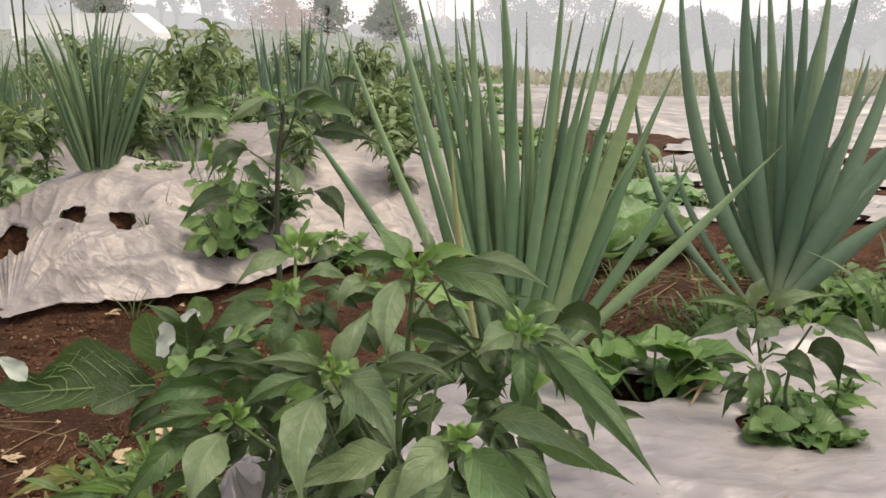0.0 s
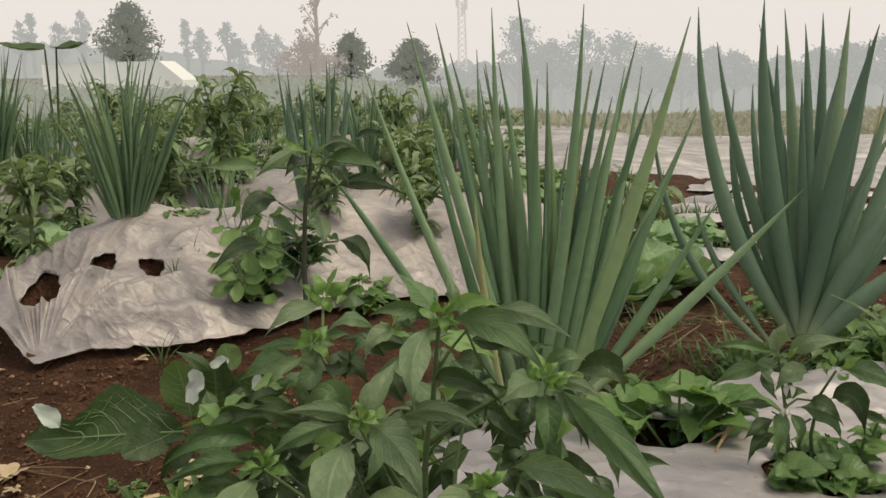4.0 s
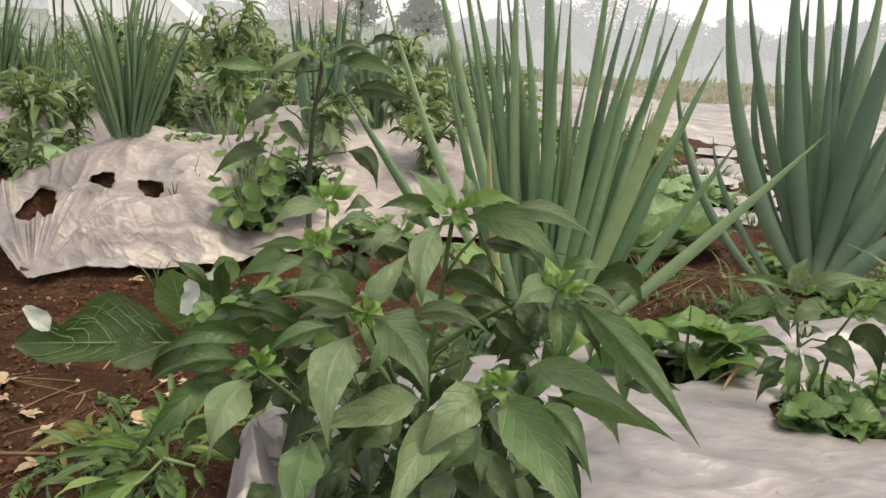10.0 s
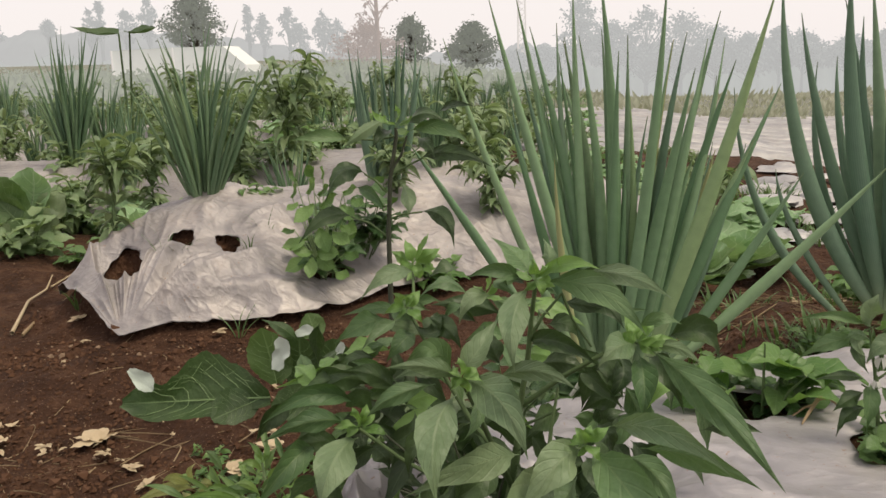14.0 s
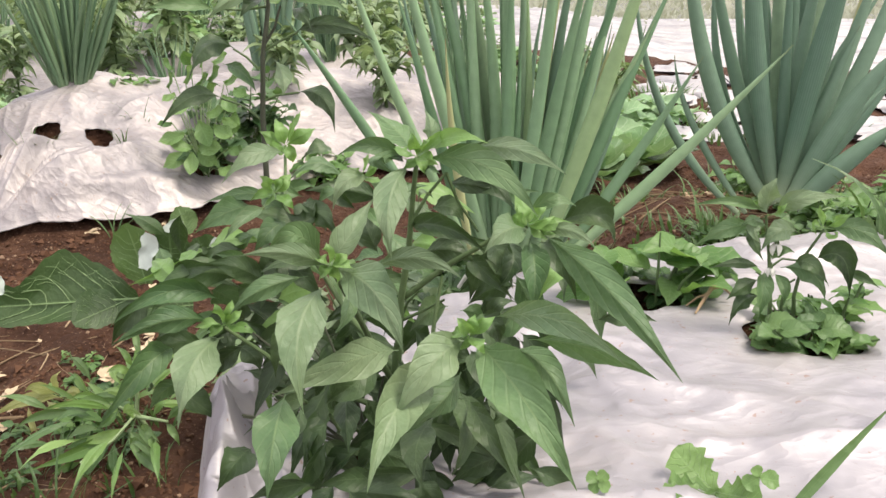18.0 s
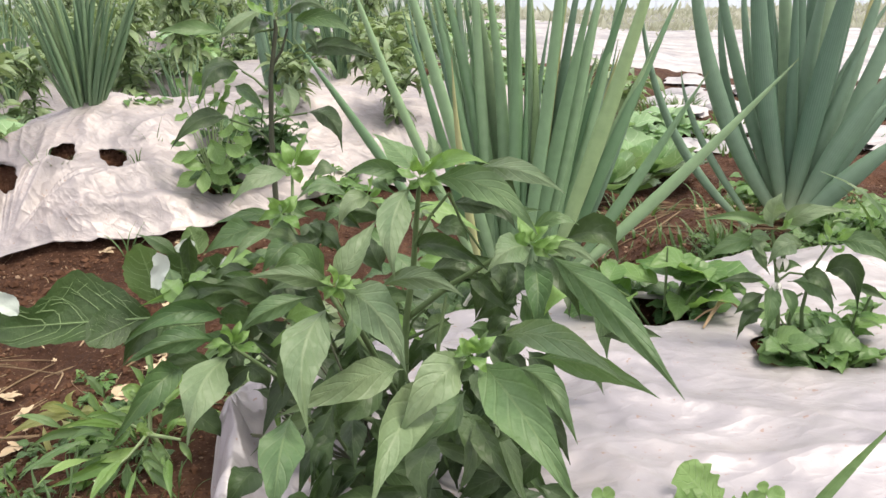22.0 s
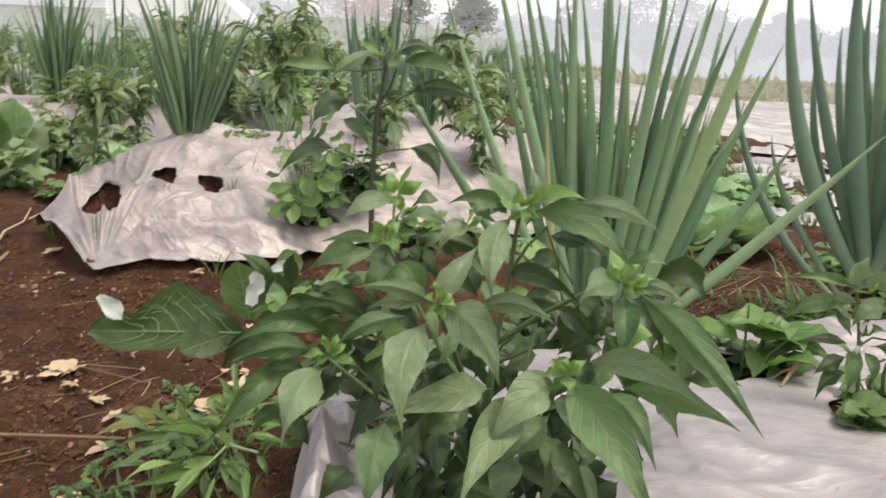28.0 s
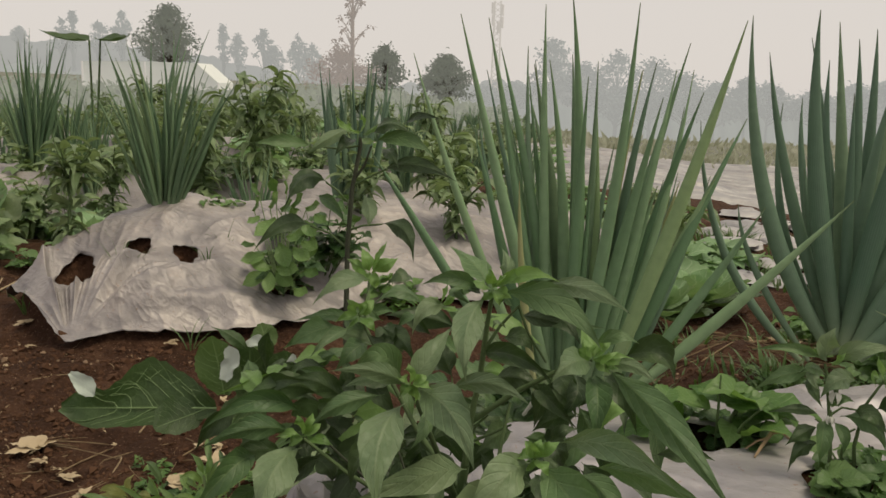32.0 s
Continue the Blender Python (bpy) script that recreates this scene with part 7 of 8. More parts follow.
fan_leaf(lobed, (0.202, 0.638, 0.267), (0.162, 0.628, 0.265), (0.06, 0.1, 0.34, 0.22, 0.46, 0.34, 0.5, 0.3, 0.34, 0.1), (0.06, 0.12, 0.3, 0.24, 0.4, 0.28, 0.42, 0.3, 0.3, 0.1), (0, -0.7, 0.7), 0.05, LIGHT_WEED, '', True)
fan_leaf(lobed, (0.202, 0.638, 0.268), (0.231, 0.623, 0.272), (0.06, 0.1, 0.34, 0.22, 0.46, 0.34, 0.5, 0.3, 0.34, 0.1), (0.06, 0.12, 0.3, 0.24, 0.4, 0.28, 0.42, 0.3, 0.3, 0.1), (0, -0.7, 0.7), 0.05, LIGHT_WEED, '', True)
fan_leaf(lobed, (0.201, 0.638, 0.266), (0.21, 0.608, 0.259), (0.06, 0.1, 0.34, 0.22, 0.46, 0.34, 0.5, 0.3, 0.34, 0.1), (0.06, 0.12, 0.3, 0.24, 0.4, 0.28, 0.42, 0.3, 0.3, 0.1), (0, -0.7, 0.7), 0.05, LIGHT_WEED, '', True)
fan_leaf(lobed, (0.201, 0.638, 0.266), (0.174, 0.608, 0.259), (0.06, 0.1, 0.34, 0.22, 0.46, 0.34, 0.5, 0.3, 0.34, 0.1), (0.06, 0.12, 0.3, 0.24, 0.4, 0.28, 0.42, 0.3, 0.3, 0.1), (0, -0.7, 0.7), 0.05, LIGHT_WEED, '', True)
clover = thing("clover", None, "tiny four-leaved clover sprout on the mulch", "clover", "weeds on the beds")
stem(clover, [(0.112, 0.626, 0.265), (0.113, 0.626, 0.275), (0.113, 0.626, 0.284)], 0.0014, 0.001, PALE_STEM)
fan_leaf(clover, (0.113, 0.626, 0.284), (0.121, 0.624, 0.279), (0.06, 0.34, 0.5, 0.5, 0.3), (0.06, 0.34, 0.5, 0.5, 0.3), (0, -0.7, 0.7), 0.05, LIGHT_WEED, '', False)
fan_leaf(clover, (0.113, 0.626, 0.284), (0.108, 0.624, 0.277), (0.06, 0.34, 0.5, 0.5, 0.3), (0.06, 0.34, 0.5, 0.5, 0.3), (0, -0.7, 0.7), 0.05, LIGHT_WEED, '', False)
fan_leaf(clover, (0.113, 0.626, 0.284), (0.105, 0.628, 0.289), (0.06, 0.34, 0.5, 0.5, 0.3), (0.06, 0.34, 0.5, 0.5, 0.3), (0, -0.7, 0.7), 0.05, LIGHT_WEED, '', False)
fan_leaf(clover, (0.113, 0.626, 0.284), (0.119, 0.628, 0.291), (0.06, 0.34, 0.5, 0.5, 0.3), (0.06, 0.34, 0.5, 0.5, 0.3), (0, -0.7, 0.7), 0.05, LIGHT_WEED, '', False)
clover = thing("clover", None, "round-leaved clover sprout beside the lobed weed", "clover", "weeds on the beds")
stem(clover, [(0.231, 0.633, 0.265), (0.231, 0.633, 0.275), (0.231, 0.633, 0.284)], 0.0014, 0.001, PALE_STEM)
fan_leaf(clover, (0.231, 0.633, 0.284), (0.245, 0.632, 0.282), (0.06, 0.34, 0.5, 0.5, 0.3), (0.06, 0.34, 0.5, 0.5, 0.3), (0, -0.7, 0.7), 0.05, LIGHT_WEED, '', False)
fan_leaf(clover, (0.231, 0.633, 0.284), (0.22, 0.631, 0.278), (0.06, 0.34, 0.5, 0.5, 0.3), (0.06, 0.34, 0.5, 0.5, 0.3), (0, -0.7, 0.7), 0.05, LIGHT_WEED, '', False)
fan_leaf(clover, (0.231, 0.633, 0.284), (0.228, 0.636, 0.292), (0.06, 0.34, 0.5, 0.5, 0.3), (0.06, 0.34, 0.5, 0.5, 0.3), (0, -0.7, 0.7), 0.05, LIGHT_WEED, '', False)
blade = Geo()
blade.leaf((0.251, 0.62, 0.265), (0.334, 0.66, 0.332), 0.0087, -0.03, 0.4, 0.3, 12, (-1, -0.4, 0.4, 1), 0.5, 0.0)
tagged(part("grass_blade", blade, GRASS), "single long green grass blade over the mulch", "grass")

# low greenery between and on the rear beds
rng = random.Random(19)
for k in range(34):
    x = rng.uniform(-2.2, 0.1)
    y = 3.05 + 0.32 * (x + 0.6) + rng.uniform(-0.12, 0.75) if k % 2 else rng.uniform(3.3, 4.9)
    if x > -0.55 and y < 3.0:
        y += 0.4
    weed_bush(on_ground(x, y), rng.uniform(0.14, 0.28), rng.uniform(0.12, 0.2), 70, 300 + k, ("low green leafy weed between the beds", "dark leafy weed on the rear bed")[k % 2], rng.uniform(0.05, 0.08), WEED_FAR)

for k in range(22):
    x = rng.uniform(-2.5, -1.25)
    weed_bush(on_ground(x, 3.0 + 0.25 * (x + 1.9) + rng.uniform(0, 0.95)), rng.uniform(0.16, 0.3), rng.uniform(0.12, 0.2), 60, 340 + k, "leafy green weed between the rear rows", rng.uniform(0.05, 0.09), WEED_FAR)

# dark weeds in the furrow behind the big chili plant
for k in range(12):
    x = rng.uniform(-0.34, 0.16)
    y = 1.14 + 0.75 * (x + 0.3) + rng.uniform(0.0, 0.22)
    weed_bush(on_ground(x, y), rng.uniform(0.16, 0.24), 0.11, 60, 500 + k, "dark leafy weed in the furrow behind the chili", 0.055, (WEED_DARK, CHILI_FAR)[k % 2])

# ---- the rear rows: onions, chili and cabbages, copied about ----
rng = random.Random(77)
row_onion = onion_clump((0, 0, 0), 32, 0.5, 0.24, 51, "spring onion clump in the rear rows", 0.0085)
row_chili = chili_plant((0, 0, 0), 0.5, 0.26, 150, 52, "bushy chili plant in the rear rows", 0.09)
row_low = chili_plant((0, 0, 0), 0.3, 0.26, 120, 53, "low leafy chili plant in the rear rows", 0.08)
row_cabbage = weed_bush((0, 0, 0), 0.22, 0.26, 60, 54, "pale leafy cabbage in the rear rows", 0.15, CABBAGE_PALE, "cabbage", "cabbage", 0.8)
row_cabbage["group"] = "cabbages"
SOURCES = (row_onion, row_chili, row_low, row_cabbage)
PLACES = []
for k in range(1600):
    y = 3.35 + 15 * rng.random() ** 1.4
    x = rng.uniform(-0.75, 0.02) * y
    if k % 7 == 0:
        x, y = rng.uniform(-0.1, 0.75), rng.uniform(3.3, 5.6)
    clear = min((math.hypot(x - a, y - b) for a, b in PLACES), default=9)
    if clear > 0.17 + 0.025 * y and math.hypot(x + 0.73, y - 3.3) > 0.35 and math.hypot(x + 2.4, y - 3.7) > 0.4 and not (-0.27 < x / y < -0.16 and y < 5) and len(PLACES) < 400:
        PLACES.append((x, y))
first = [True] * 4
for k, (x, y) in enumerate(PLACES):
    j = (0, 1, 2, 2, 3, 1, 2, 0)[k % 8] if x < 0 else 2 + k % 2
    m = Matrix.Translation(on_ground(x, y)) @ Matrix.Rotation(rng.uniform(0, 6.28), 4, "Z") @ Matrix.Scale(rng.uniform(0.75, 1.1) * (1.0 if x < 0 else 0.6), 4)
    if first[j]:
        SOURCES[j].matrix_basis = m
        first[j] = False
    else:
        c = copy_thing(SOURCES[j], Matrix.Identity(4))
        c.matrix_basis = m

# ---- a plant with two broad leaves that stands above the rows ----
taro = thing("taro_plant", None, "taro plant with two broad dark green leaves above the rows", "taro")
tx, ty = -2.4, 4.6
for neck, tip in (((-2.406, 4.6, 0.87), (-2.641, 4.6, 0.917)), ((-2.343, 4.6, 0.878), (-2.138, 4.6, 0.9))):
    g = Geo()
    g.tube([on_ground(tx, ty), (tx + (neck[0] - tx) * 0.6, ty, neck[2] - 0.3), neck], [0.008, 0.007, 0.005], 6)
    part("stem", g, STEM, taro)
    g = Geo()
    g.leaf(neck, (tip[0], ty - 0.08, tip[2]), 0.15, -0.1, 0, 0.35, 8, (-1, -0.5, 0, 0.5, 1), 0.55, hint=(0, -0.25, 0.95))
    part("leaf", g, CABBAGE, taro)

# ---- litter on the soil ----


def straw(name, a, b, r, label, group="straw on the soil", bend=0.04):
    g = Geo()
    g.tube(bowed((*a, gz(*a) + r * 1.5), (*b, gz(*b) + r * 1.5), bend, 6, bend), [r, r * 1.1, r, r * 1.1, r * 0.9, r, r * 0.7], 5, 0.5)
    return tagged(part(name, g, STRAW), label, "straw", group)


# a broken pale stalk at the end of the second bed
g = Geo()
g.tube([(x, y, gz(x, y) + 0.012) for x, y in [(-1.316, 1.85), (-1.495, 2.19), (-1.542, 2.35), (-1.627, 2.52)]], [0.005, 0.004, 0.003, 0.002], 6)
tagged(part("straw", g, DRYLEAF), "long broken pale stalk on the soil", "straw", "straw on the soil")
g = Geo()
g.tube([(x, y, gz(x, y) + 0.012) for x, y in [(-1.539, 2.37), (-1.556, 2.53)]], [0.003, 0.002], 6)
tagged(part("straw", g, DRYLEAF), "short pale stalk on the soil", "straw", "straw on the soil")


def dry_leaf(x, y, size, turn, seed):
    rg = random.Random(seed)
    g = Geo()
    z = gz(x, y) + 0.012
    for k in range(5):
        a = turn + (k - 2) * 0.62 + rg.uniform(-0.15, 0.15)
        ln = size * (1 - 0.12 * abs(k - 2)) * rg.uniform(0.8, 1.1)
        g.leaf((x, y, z), (x + math.cos(a) * ln, y + math.sin(a) * ln, z + rg.uniform(-0.006, 0.006)), ln * 0.55, 0.04, rg.uniform(-0.2, 0.2), 0.12, 6, (-1, -0.5, 0, 0.5, 1), 0.8, 0.08, (0, 0, 1))
    return tagged(part("dry_leaf", g, DRYLEAF), "curled dry lobed leaf lying on the soil", "dry leaf", "dry leaves on the soil")


straw("dry_stick", (-1.29, 1.85), (-1.38, 2.08), 0.005, "bent pale dry stick on the soil", "dry sticks", 0.02)
straw("dry_stick", (-1.38, 2.08), (-1.36, 2.26), 0.0035, "bent pale dry stick on the soil", "dry sticks", 0.02)
straw("dry_stick", (-0.95, 1.16), (-0.55, 1.2), 0.0035, "long pale dry stalk on the soil", "dry sticks", 0.01)
twig = Geo()
twig.tube([(0.268, 0.972, 0.27), (0.278, 0.984, 0.279), (0.29, 0.995, 0.291), (0.303, 1.001, 0.292), (0.316, 1.008, 0.28)], [0.0012, 0.0022, 0.0028, 0.003, 0.002], 6)
twig.tube([(0.284, 0.99, 0.286), (0.276, 0.996, 0.28), (0.262, 0.99, 0.272)], [0.0018, 0.0014, 0.001], 5)
tagged(part("dry_twig", twig, STRAW), "curled pale dry twig lying on the mulch", "twig")
dry_leaf(-1.1, 1.385, 0.06, 0.4, 1)
dry_leaf(-0.83, 1.365, 0.065, 2.4, 2)
dry_leaf(-1.2, 1.42, 0.04, 1.0, 3)
dry_leaf(-1.19, 1.56, 0.035, 0.2, 4)
dry_leaf(-0.82, 1.08, 0.05, 2.9, 5)
rng = random.Random(5)
for k in range(60):
    dry_leaf(rng.uniform(-1.3, -0.5), rng.uniform(0.95, 1.45) if k % 5 else rng.uniform(1.45, 2.0), 0.01 + 0.035 * rng.random() ** 2, rng.uniform(0, 6.3), 20 + k)
for k in range(12):
    dry_leaf(rng.uniform(0.4, 0.85), rng.uniform(1.75, 2.4), rng.uniform(0.012, 0.03), rng.uniform(0, 6.3), 60 + k)
for k in range(170):
    a = (rng.uniform(-1.35, -0.42), rng.uniform(0.95, 1.4) if k % 4 else rng.uniform(1.4, 2.2))
    th, ln = rng.uniform(-1.5, 2.8), 0.015 + 0.11 * rng.random() ** 2
    straw("straw", a, (a[0] + math.cos(th) * ln, a[1] + math.sin(th) * ln), 0.0005 + 0.0016 * rng.random() ** 2, "dry pale straw lying on the soil", bend=rng.uniform(-0.18, 0.18))
for k in range(110):
    a = (rng.uniform(0.3, 0.85), rng.uniform(1.75, 2.5))
    th, ln = rng.uniform(-0.9, 0.9), rng.uniform(0.04, 0.12)
    straw("straw", a, (a[0] + math.cos(th) * ln, a[1] + math.sin(th) * ln), rng.uniform(0.0012, 0.0026), "dry pale straw on the furrow soil")

for k in range(40):
    a = (rng.uniform(-1.05, -0.5), rng.uniform(1.0, 1.42))
    th, ln = rng.uniform(-0.5, 1.2), rng.uniform(0.05, 0.17)
    straw("straw", a, (a[0] + math.cos(th) * ln, a[1] + math.sin(th) * ln), rng.uniform(0.0007, 0.0016), "long dry stalk lying on the soil", bend=rng.uniform(-0.1, 0.1))
# lump added in place of the dark, shadowed crumple at the sheet's corner
corner_lump = Geo()
rp = random.Random(12)
corner_lump.lump((-1.03, 1.825, gz(-1.03, 1.825) + 0.02), 0.024, 0.8, rp)
tagged(part("soil_clod", corner_lump, CLOD), "dark lump standing in for the mulch corner's shaded crumple", "clod")
ob = dry_leaf(-0.24, 0.97, 0.022, 0.6, 99)
ob.location.z = 0.02
clods, pale = Geo(), Geo()
nr = np.random.RandomState(4)
cx = np.concatenate([nr.uniform(-2.3, -0.25, 9000), nr.uniform(-1.5, -0.3, 22000), nr.uniform(0.2, 1.5, 14000)])
cy = np.concatenate([nr.uniform(0.8, 3.0, 9000), nr.uniform(0.85, 2.0, 22000), nr.uniform(1.45, 2.8, 14000)])
free = np.maximum(inside(cx, cy, OUTLINES[0]), inside(cx, cy, OUTLINES[1])) < -0.05
lump_here = vnoise(cx * 7, cy * 7, 21) > nr.uniform(0.15, 0.75, len(cx))
cz = ground_z(cx, cy)
for k, (x, y, z, ok) in enumerate(zip(cx, cy, cz, free & lump_here)):
    if ok:
        r = 0.001 + 0.005 * rng.random() ** 2.5 + 0.009 * rng.random() ** 22
        (pale if k % 14 == 0 else clods).lump((x, y, z + r * 0.25), r * (0.8 if k % 14 == 0 else 1.0), 0.8, rng)
tagged(part("soil_crumbs", clods, CLOD, smooth=False), "loose crumbs and clods of reddish soil", "soil", kind="stuff")
tagged(part("pale_crumbs", pale, PEBBLE, smooth=False), "small pale crumbs and chips scattered over the soil", "soil", kind="stuff")

# ---- weeds and grass at the edges ----
for k in range(12):
    x, y = rng.uniform(-0.6, -0.4), rng.uniform(0.86, 1.25)
    grass_tuft(on_ground(x, y), rng.uniform(0.05, 0.11), 12, 60 + k, "tuft of narrow green grass beside the bed", 0.05, 0.0045)
for k in range(9):
    x, y = rng.uniform(-0.62, -0.42), rng.uniform(0.9, 1.3)
    weed_bush(on_ground(x, y), rng.uniform(0.02, 0.05), 0.05, 22, 900 + k, "creeping small-leaved weed beside the bed", rng.uniform(0.014, 0.024), (WEED_DARK, WEED)[k % 2])
stalky = thing("weed", None, "low weed with pale stalks and long narrow leaves", "weed", "weeds on the beds")
stem(stalky, [(-0.411, 1.117, 0.019), (-0.418, 1.087, 0.078), (-0.439, 1.057, 0.055), (-0.474, 1.027, 0.038)], 0.006, 0.003, PALE_STEM)
stem(stalky, [(-0.418, 1.087, 0.078), (-0.413, 1.087, 0.114), (-0.416, 1.087, 0.142)], 0.005, 0.003, PALE_STEM)
stem(stalky, [(-0.42, 1.087, 0.072), (-0.397, 1.082, 0.071), (-0.374, 1.077, 0.07)], 0.005, 0.003, PALE_STEM)
stem(stalky, [(-0.422, 1.087, 0.076), (-0.441, 1.087, 0.086), (-0.461, 1.087, 0.093)], 0.004, 0.002, PALE_STEM)
chili_leaf(stalky, (-0.448, 1.087, 0.046), (-0.487, 1.055, 0.037), (-0.559, 1.047, 0.012), 0.0198, -0.3, NARROW_WEED)
chili_leaf(stalky, (-0.434, 1.087, 0.058), (-0.464, 1.065, 0.051), (-0.51, 1.067, 0.048), 0.0148, -0.3, NARROW_WEED)
chili_leaf(stalky, (-0.458, 1.087, 0.03), (-0.47, 1.055, 0.022), (-0.491, 1.047, -0.015), 0.0124, -0.2, NARROW_DARK)
chili_leaf(stalky, (-0.453, 1.087, 0.032), (-0.446, 1.06, 0.019), (-0.444, 1.057, -0.011), 0.0148, 0, NARROW_DARK)
chili_leaf(stalky, (-0.437, 1.087, 0.043), (-0.414, 1.06, 0.036), (-0.411, 1.057, 0.01), 0.0105, 0, NARROW_DARK)
chili_leaf(stalky, (-0.422, 1.087, 0.061), (-0.399, 1.065, 0.052), (-0.388, 1.067, 0.038), 0.0121, 0.2, NARROW_DARK)
chili_leaf(stalky, (-0.412, 1.087, 0.109), (-0.393, 1.075, 0.137), (-0.376, 1.087, 0.146), 0.011, 0.3, NARROW_WEED)
chili_leaf(stalky, (-0.415, 1.087, 0.126), (-0.427, 1.075, 0.148), (-0.452, 1.087, 0.134), 0.0111, -0.2, NARROW_WEED)
chili_leaf(stalky, (-0.423, 1.087, 0.091), (-0.457, 1.07, 0.108), (-0.499, 1.077, 0.079), 0.0129, -0.3, NARROW_DARK)
chili_leaf(stalky, (-0.42, 1.087, 0.088), (-0.438, 1.075, 0.115), (-0.467, 1.087, 0.101), 0.0112, -0.3, NARROW_WEED)
chili_leaf(stalky, (-0.412, 1.087, 0.125), (-0.403, 1.085, 0.153), (-0.397, 1.107, 0.159), 0.011, 0.3, NARROW_DARK)
chili_leaf(stalky, (-0.459, 1.087, 0.092), (-0.477, 1.075, 0.109), (-0.508, 1.087, 0.094), 0.0114, -0.2, NARROW_WEED)
chili_leaf(stalky, (-0.381, 1.087, 0.064), (-0.361, 1.075, 0.088), (-0.35, 1.087, 0.09), 0.0111, 0.2, NARROW_DARK)
chili_leaf(stalky, (-0.383, 1.087, 0.064), (-0.363, 1.065, 0.06), (-0.359, 1.067, 0.039), 0.0111, 0.2, NARROW_DARK)
chili_leaf(stalky, (-0.416, 1.087, 0.141), (-0.421, 1.085, 0.162), (-0.444, 1.107, 0.164), 0.0103, -0.1, NARROW_WEED)
chili_leaf(stalky, (-0.416, 1.087, 0.141), (-0.406, 1.085, 0.162), (-0.419, 1.107, 0.169), 0.0102, 0.1, NARROW_WEED)
chili_leaf(stalky, (-0.399, 1.087, 0.069), (-0.384, 1.08, 0.092), (-0.377, 1.097, 0.093), 0.0104, 0.1, NARROW_WEED)
chili_leaf(stalky, (-0.5, 1.087, 0.003), (-0.514, 1.06, 0.008), (-0.537, 1.057, -0.006), 0.0101, -0.3, NARROW_WEED)
chili_leaf(stalky, (-0.471, 1.087, 0.022), (-0.481, 1.06, 0.048), (-0.513, 1.057, 0.035), 0.0115, -0.3, NARROW_DARK)
chili_leaf(stalky, (-0.442, 1.087, 0.082), (-0.448, 1.065, 0.076), (-0.472, 1.067, 0.064), 0.0113, -0.2, NARROW_DARK)
for k in range(46):
    b, q = rng.uniform(0, 2 * math.pi), rng.random() ** 0.6
    p = Vector((-0.43 + math.cos(b) * 0.1 * q, 1.08 + math.sin(b) * 0.09 * q, 0.05 + 0.06 * rng.random()))
    d = Vector((math.cos(b + rng.uniform(-0.7, 0.7)), 0.7 * math.sin(b), rng.uniform(-0.35, 0.5))).normalized() * rng.uniform(0.045, 0.095)
    chili_leaf(stalky, tuple(p), tuple(p + d * 0.5 + Vector((0, -0.004, 0.012))), tuple(p + d), rng.uniform(0.009, 0.015), rng.uniform(-0.6, 0.6), (NARROW_WEED, NARROW_DARK)[k % 2])
withered = thing("weed", None, "withered yellow-green weed with limp pale leaves", "weed", "weeds on the beds")
chili_leaf(withered, (-0.566, 1.185, 0.045), (-0.608, 1.166, 0.052), (-0.677, 1.17, 0.015), 0.0182, -0.3, LIMP)
chili_leaf(withered, (-0.57, 1.185, 0.049), (-0.59, 1.166, 0.072), (-0.611, 1.17, 0.062), 0.0162, -0.2, LIMP)
chili_leaf(withered, (-0.568, 1.185, 0.051), (-0.562, 1.166, 0.083), (-0.553, 1.17, 0.096), 0.0142, 0.1, LIMP)
chili_leaf(withered, (-0.566, 1.185, 0.045), (-0.535, 1.166, 0.043), (-0.529, 1.17, 0.028), 0.0143, 0.2, LIMP)
chili_leaf(withered, (-0.592, 1.185, 0.042), (-0.57, 1.166, 0.035), (-0.577, 1.17, 0.023), 0.0163, 0, LIMP)
chili_leaf(withered, (-0.619, 1.185, 0.033), (-0.605, 1.166, 0.009), (-0.601, 1.17, -0.034), 0.0111, 0, LIMP)
chili_leaf(withered, (-0.566, 1.185, 0.047), (-0.539, 1.166, 0.065), (-0.529, 1.17, 0.055), 0.016, 0.2, LIMP)
for k in range(80):
    x, y = rng.uniform(0.15, 1.3), rng.uniform(1.42, 1.75)
    grass_tuft(on_ground(x, y), rng.uniform(0.03, 0.07), 16, 80 + k, "low sparse grass along the furrow", 0.07, 0.006)
for k in range(18):
    x, y = rng.uniform(0.2, 1.4), rng.uniform(1.46, 1.75)
    weed_bush(on_ground(x, y), 0.05, 0.08, 40, 110 + k, "low yellowish-green weed along the furrow", 0.026)
for k in range(22):
    x, y = rng.uniform(0.6, 1.25), rng.uniform(1.48, 2.0)
    weed_bush(on_ground(x, y), rng.uniform(0.06, 0.13), 0.11, 60, 160 + k, "leafy green weed beside the onion clump", rng.uniform(0.03, 0.045), (WEED_MID, WEED)[k % 2])
for k in range(6):
    x, y = rng.uniform(-0.62, -0.4), rng.uniform(1.05, 1.4)
    weed_bush(on_ground(x, y), 0.03, 0.05, 26, 130 + k, "low pale weed on the furrow soil", 0.016)
for k, (x, y) in enumerate(((-0.94, 2.0), (-0.8, 2.1), (-0.98, 2.0), (-0.78, 2.18), (-0.75, 1.86), (-1.2, 1.95))):
    grass_tuft(on_ground(x, y), 0.11, 6, 140 + k, "thin grass blades at a mulch hole", 0.015, 0.004)
for k, (x, y) in enumerate(((0.6, 1.25), (0.66, 1.15), (0.72, 1.3))):
    grass_tuft(on_ground(x, y), 0.22, 12, 150 + k, "tall grass at the bed's edge", 0.03, 0.012)

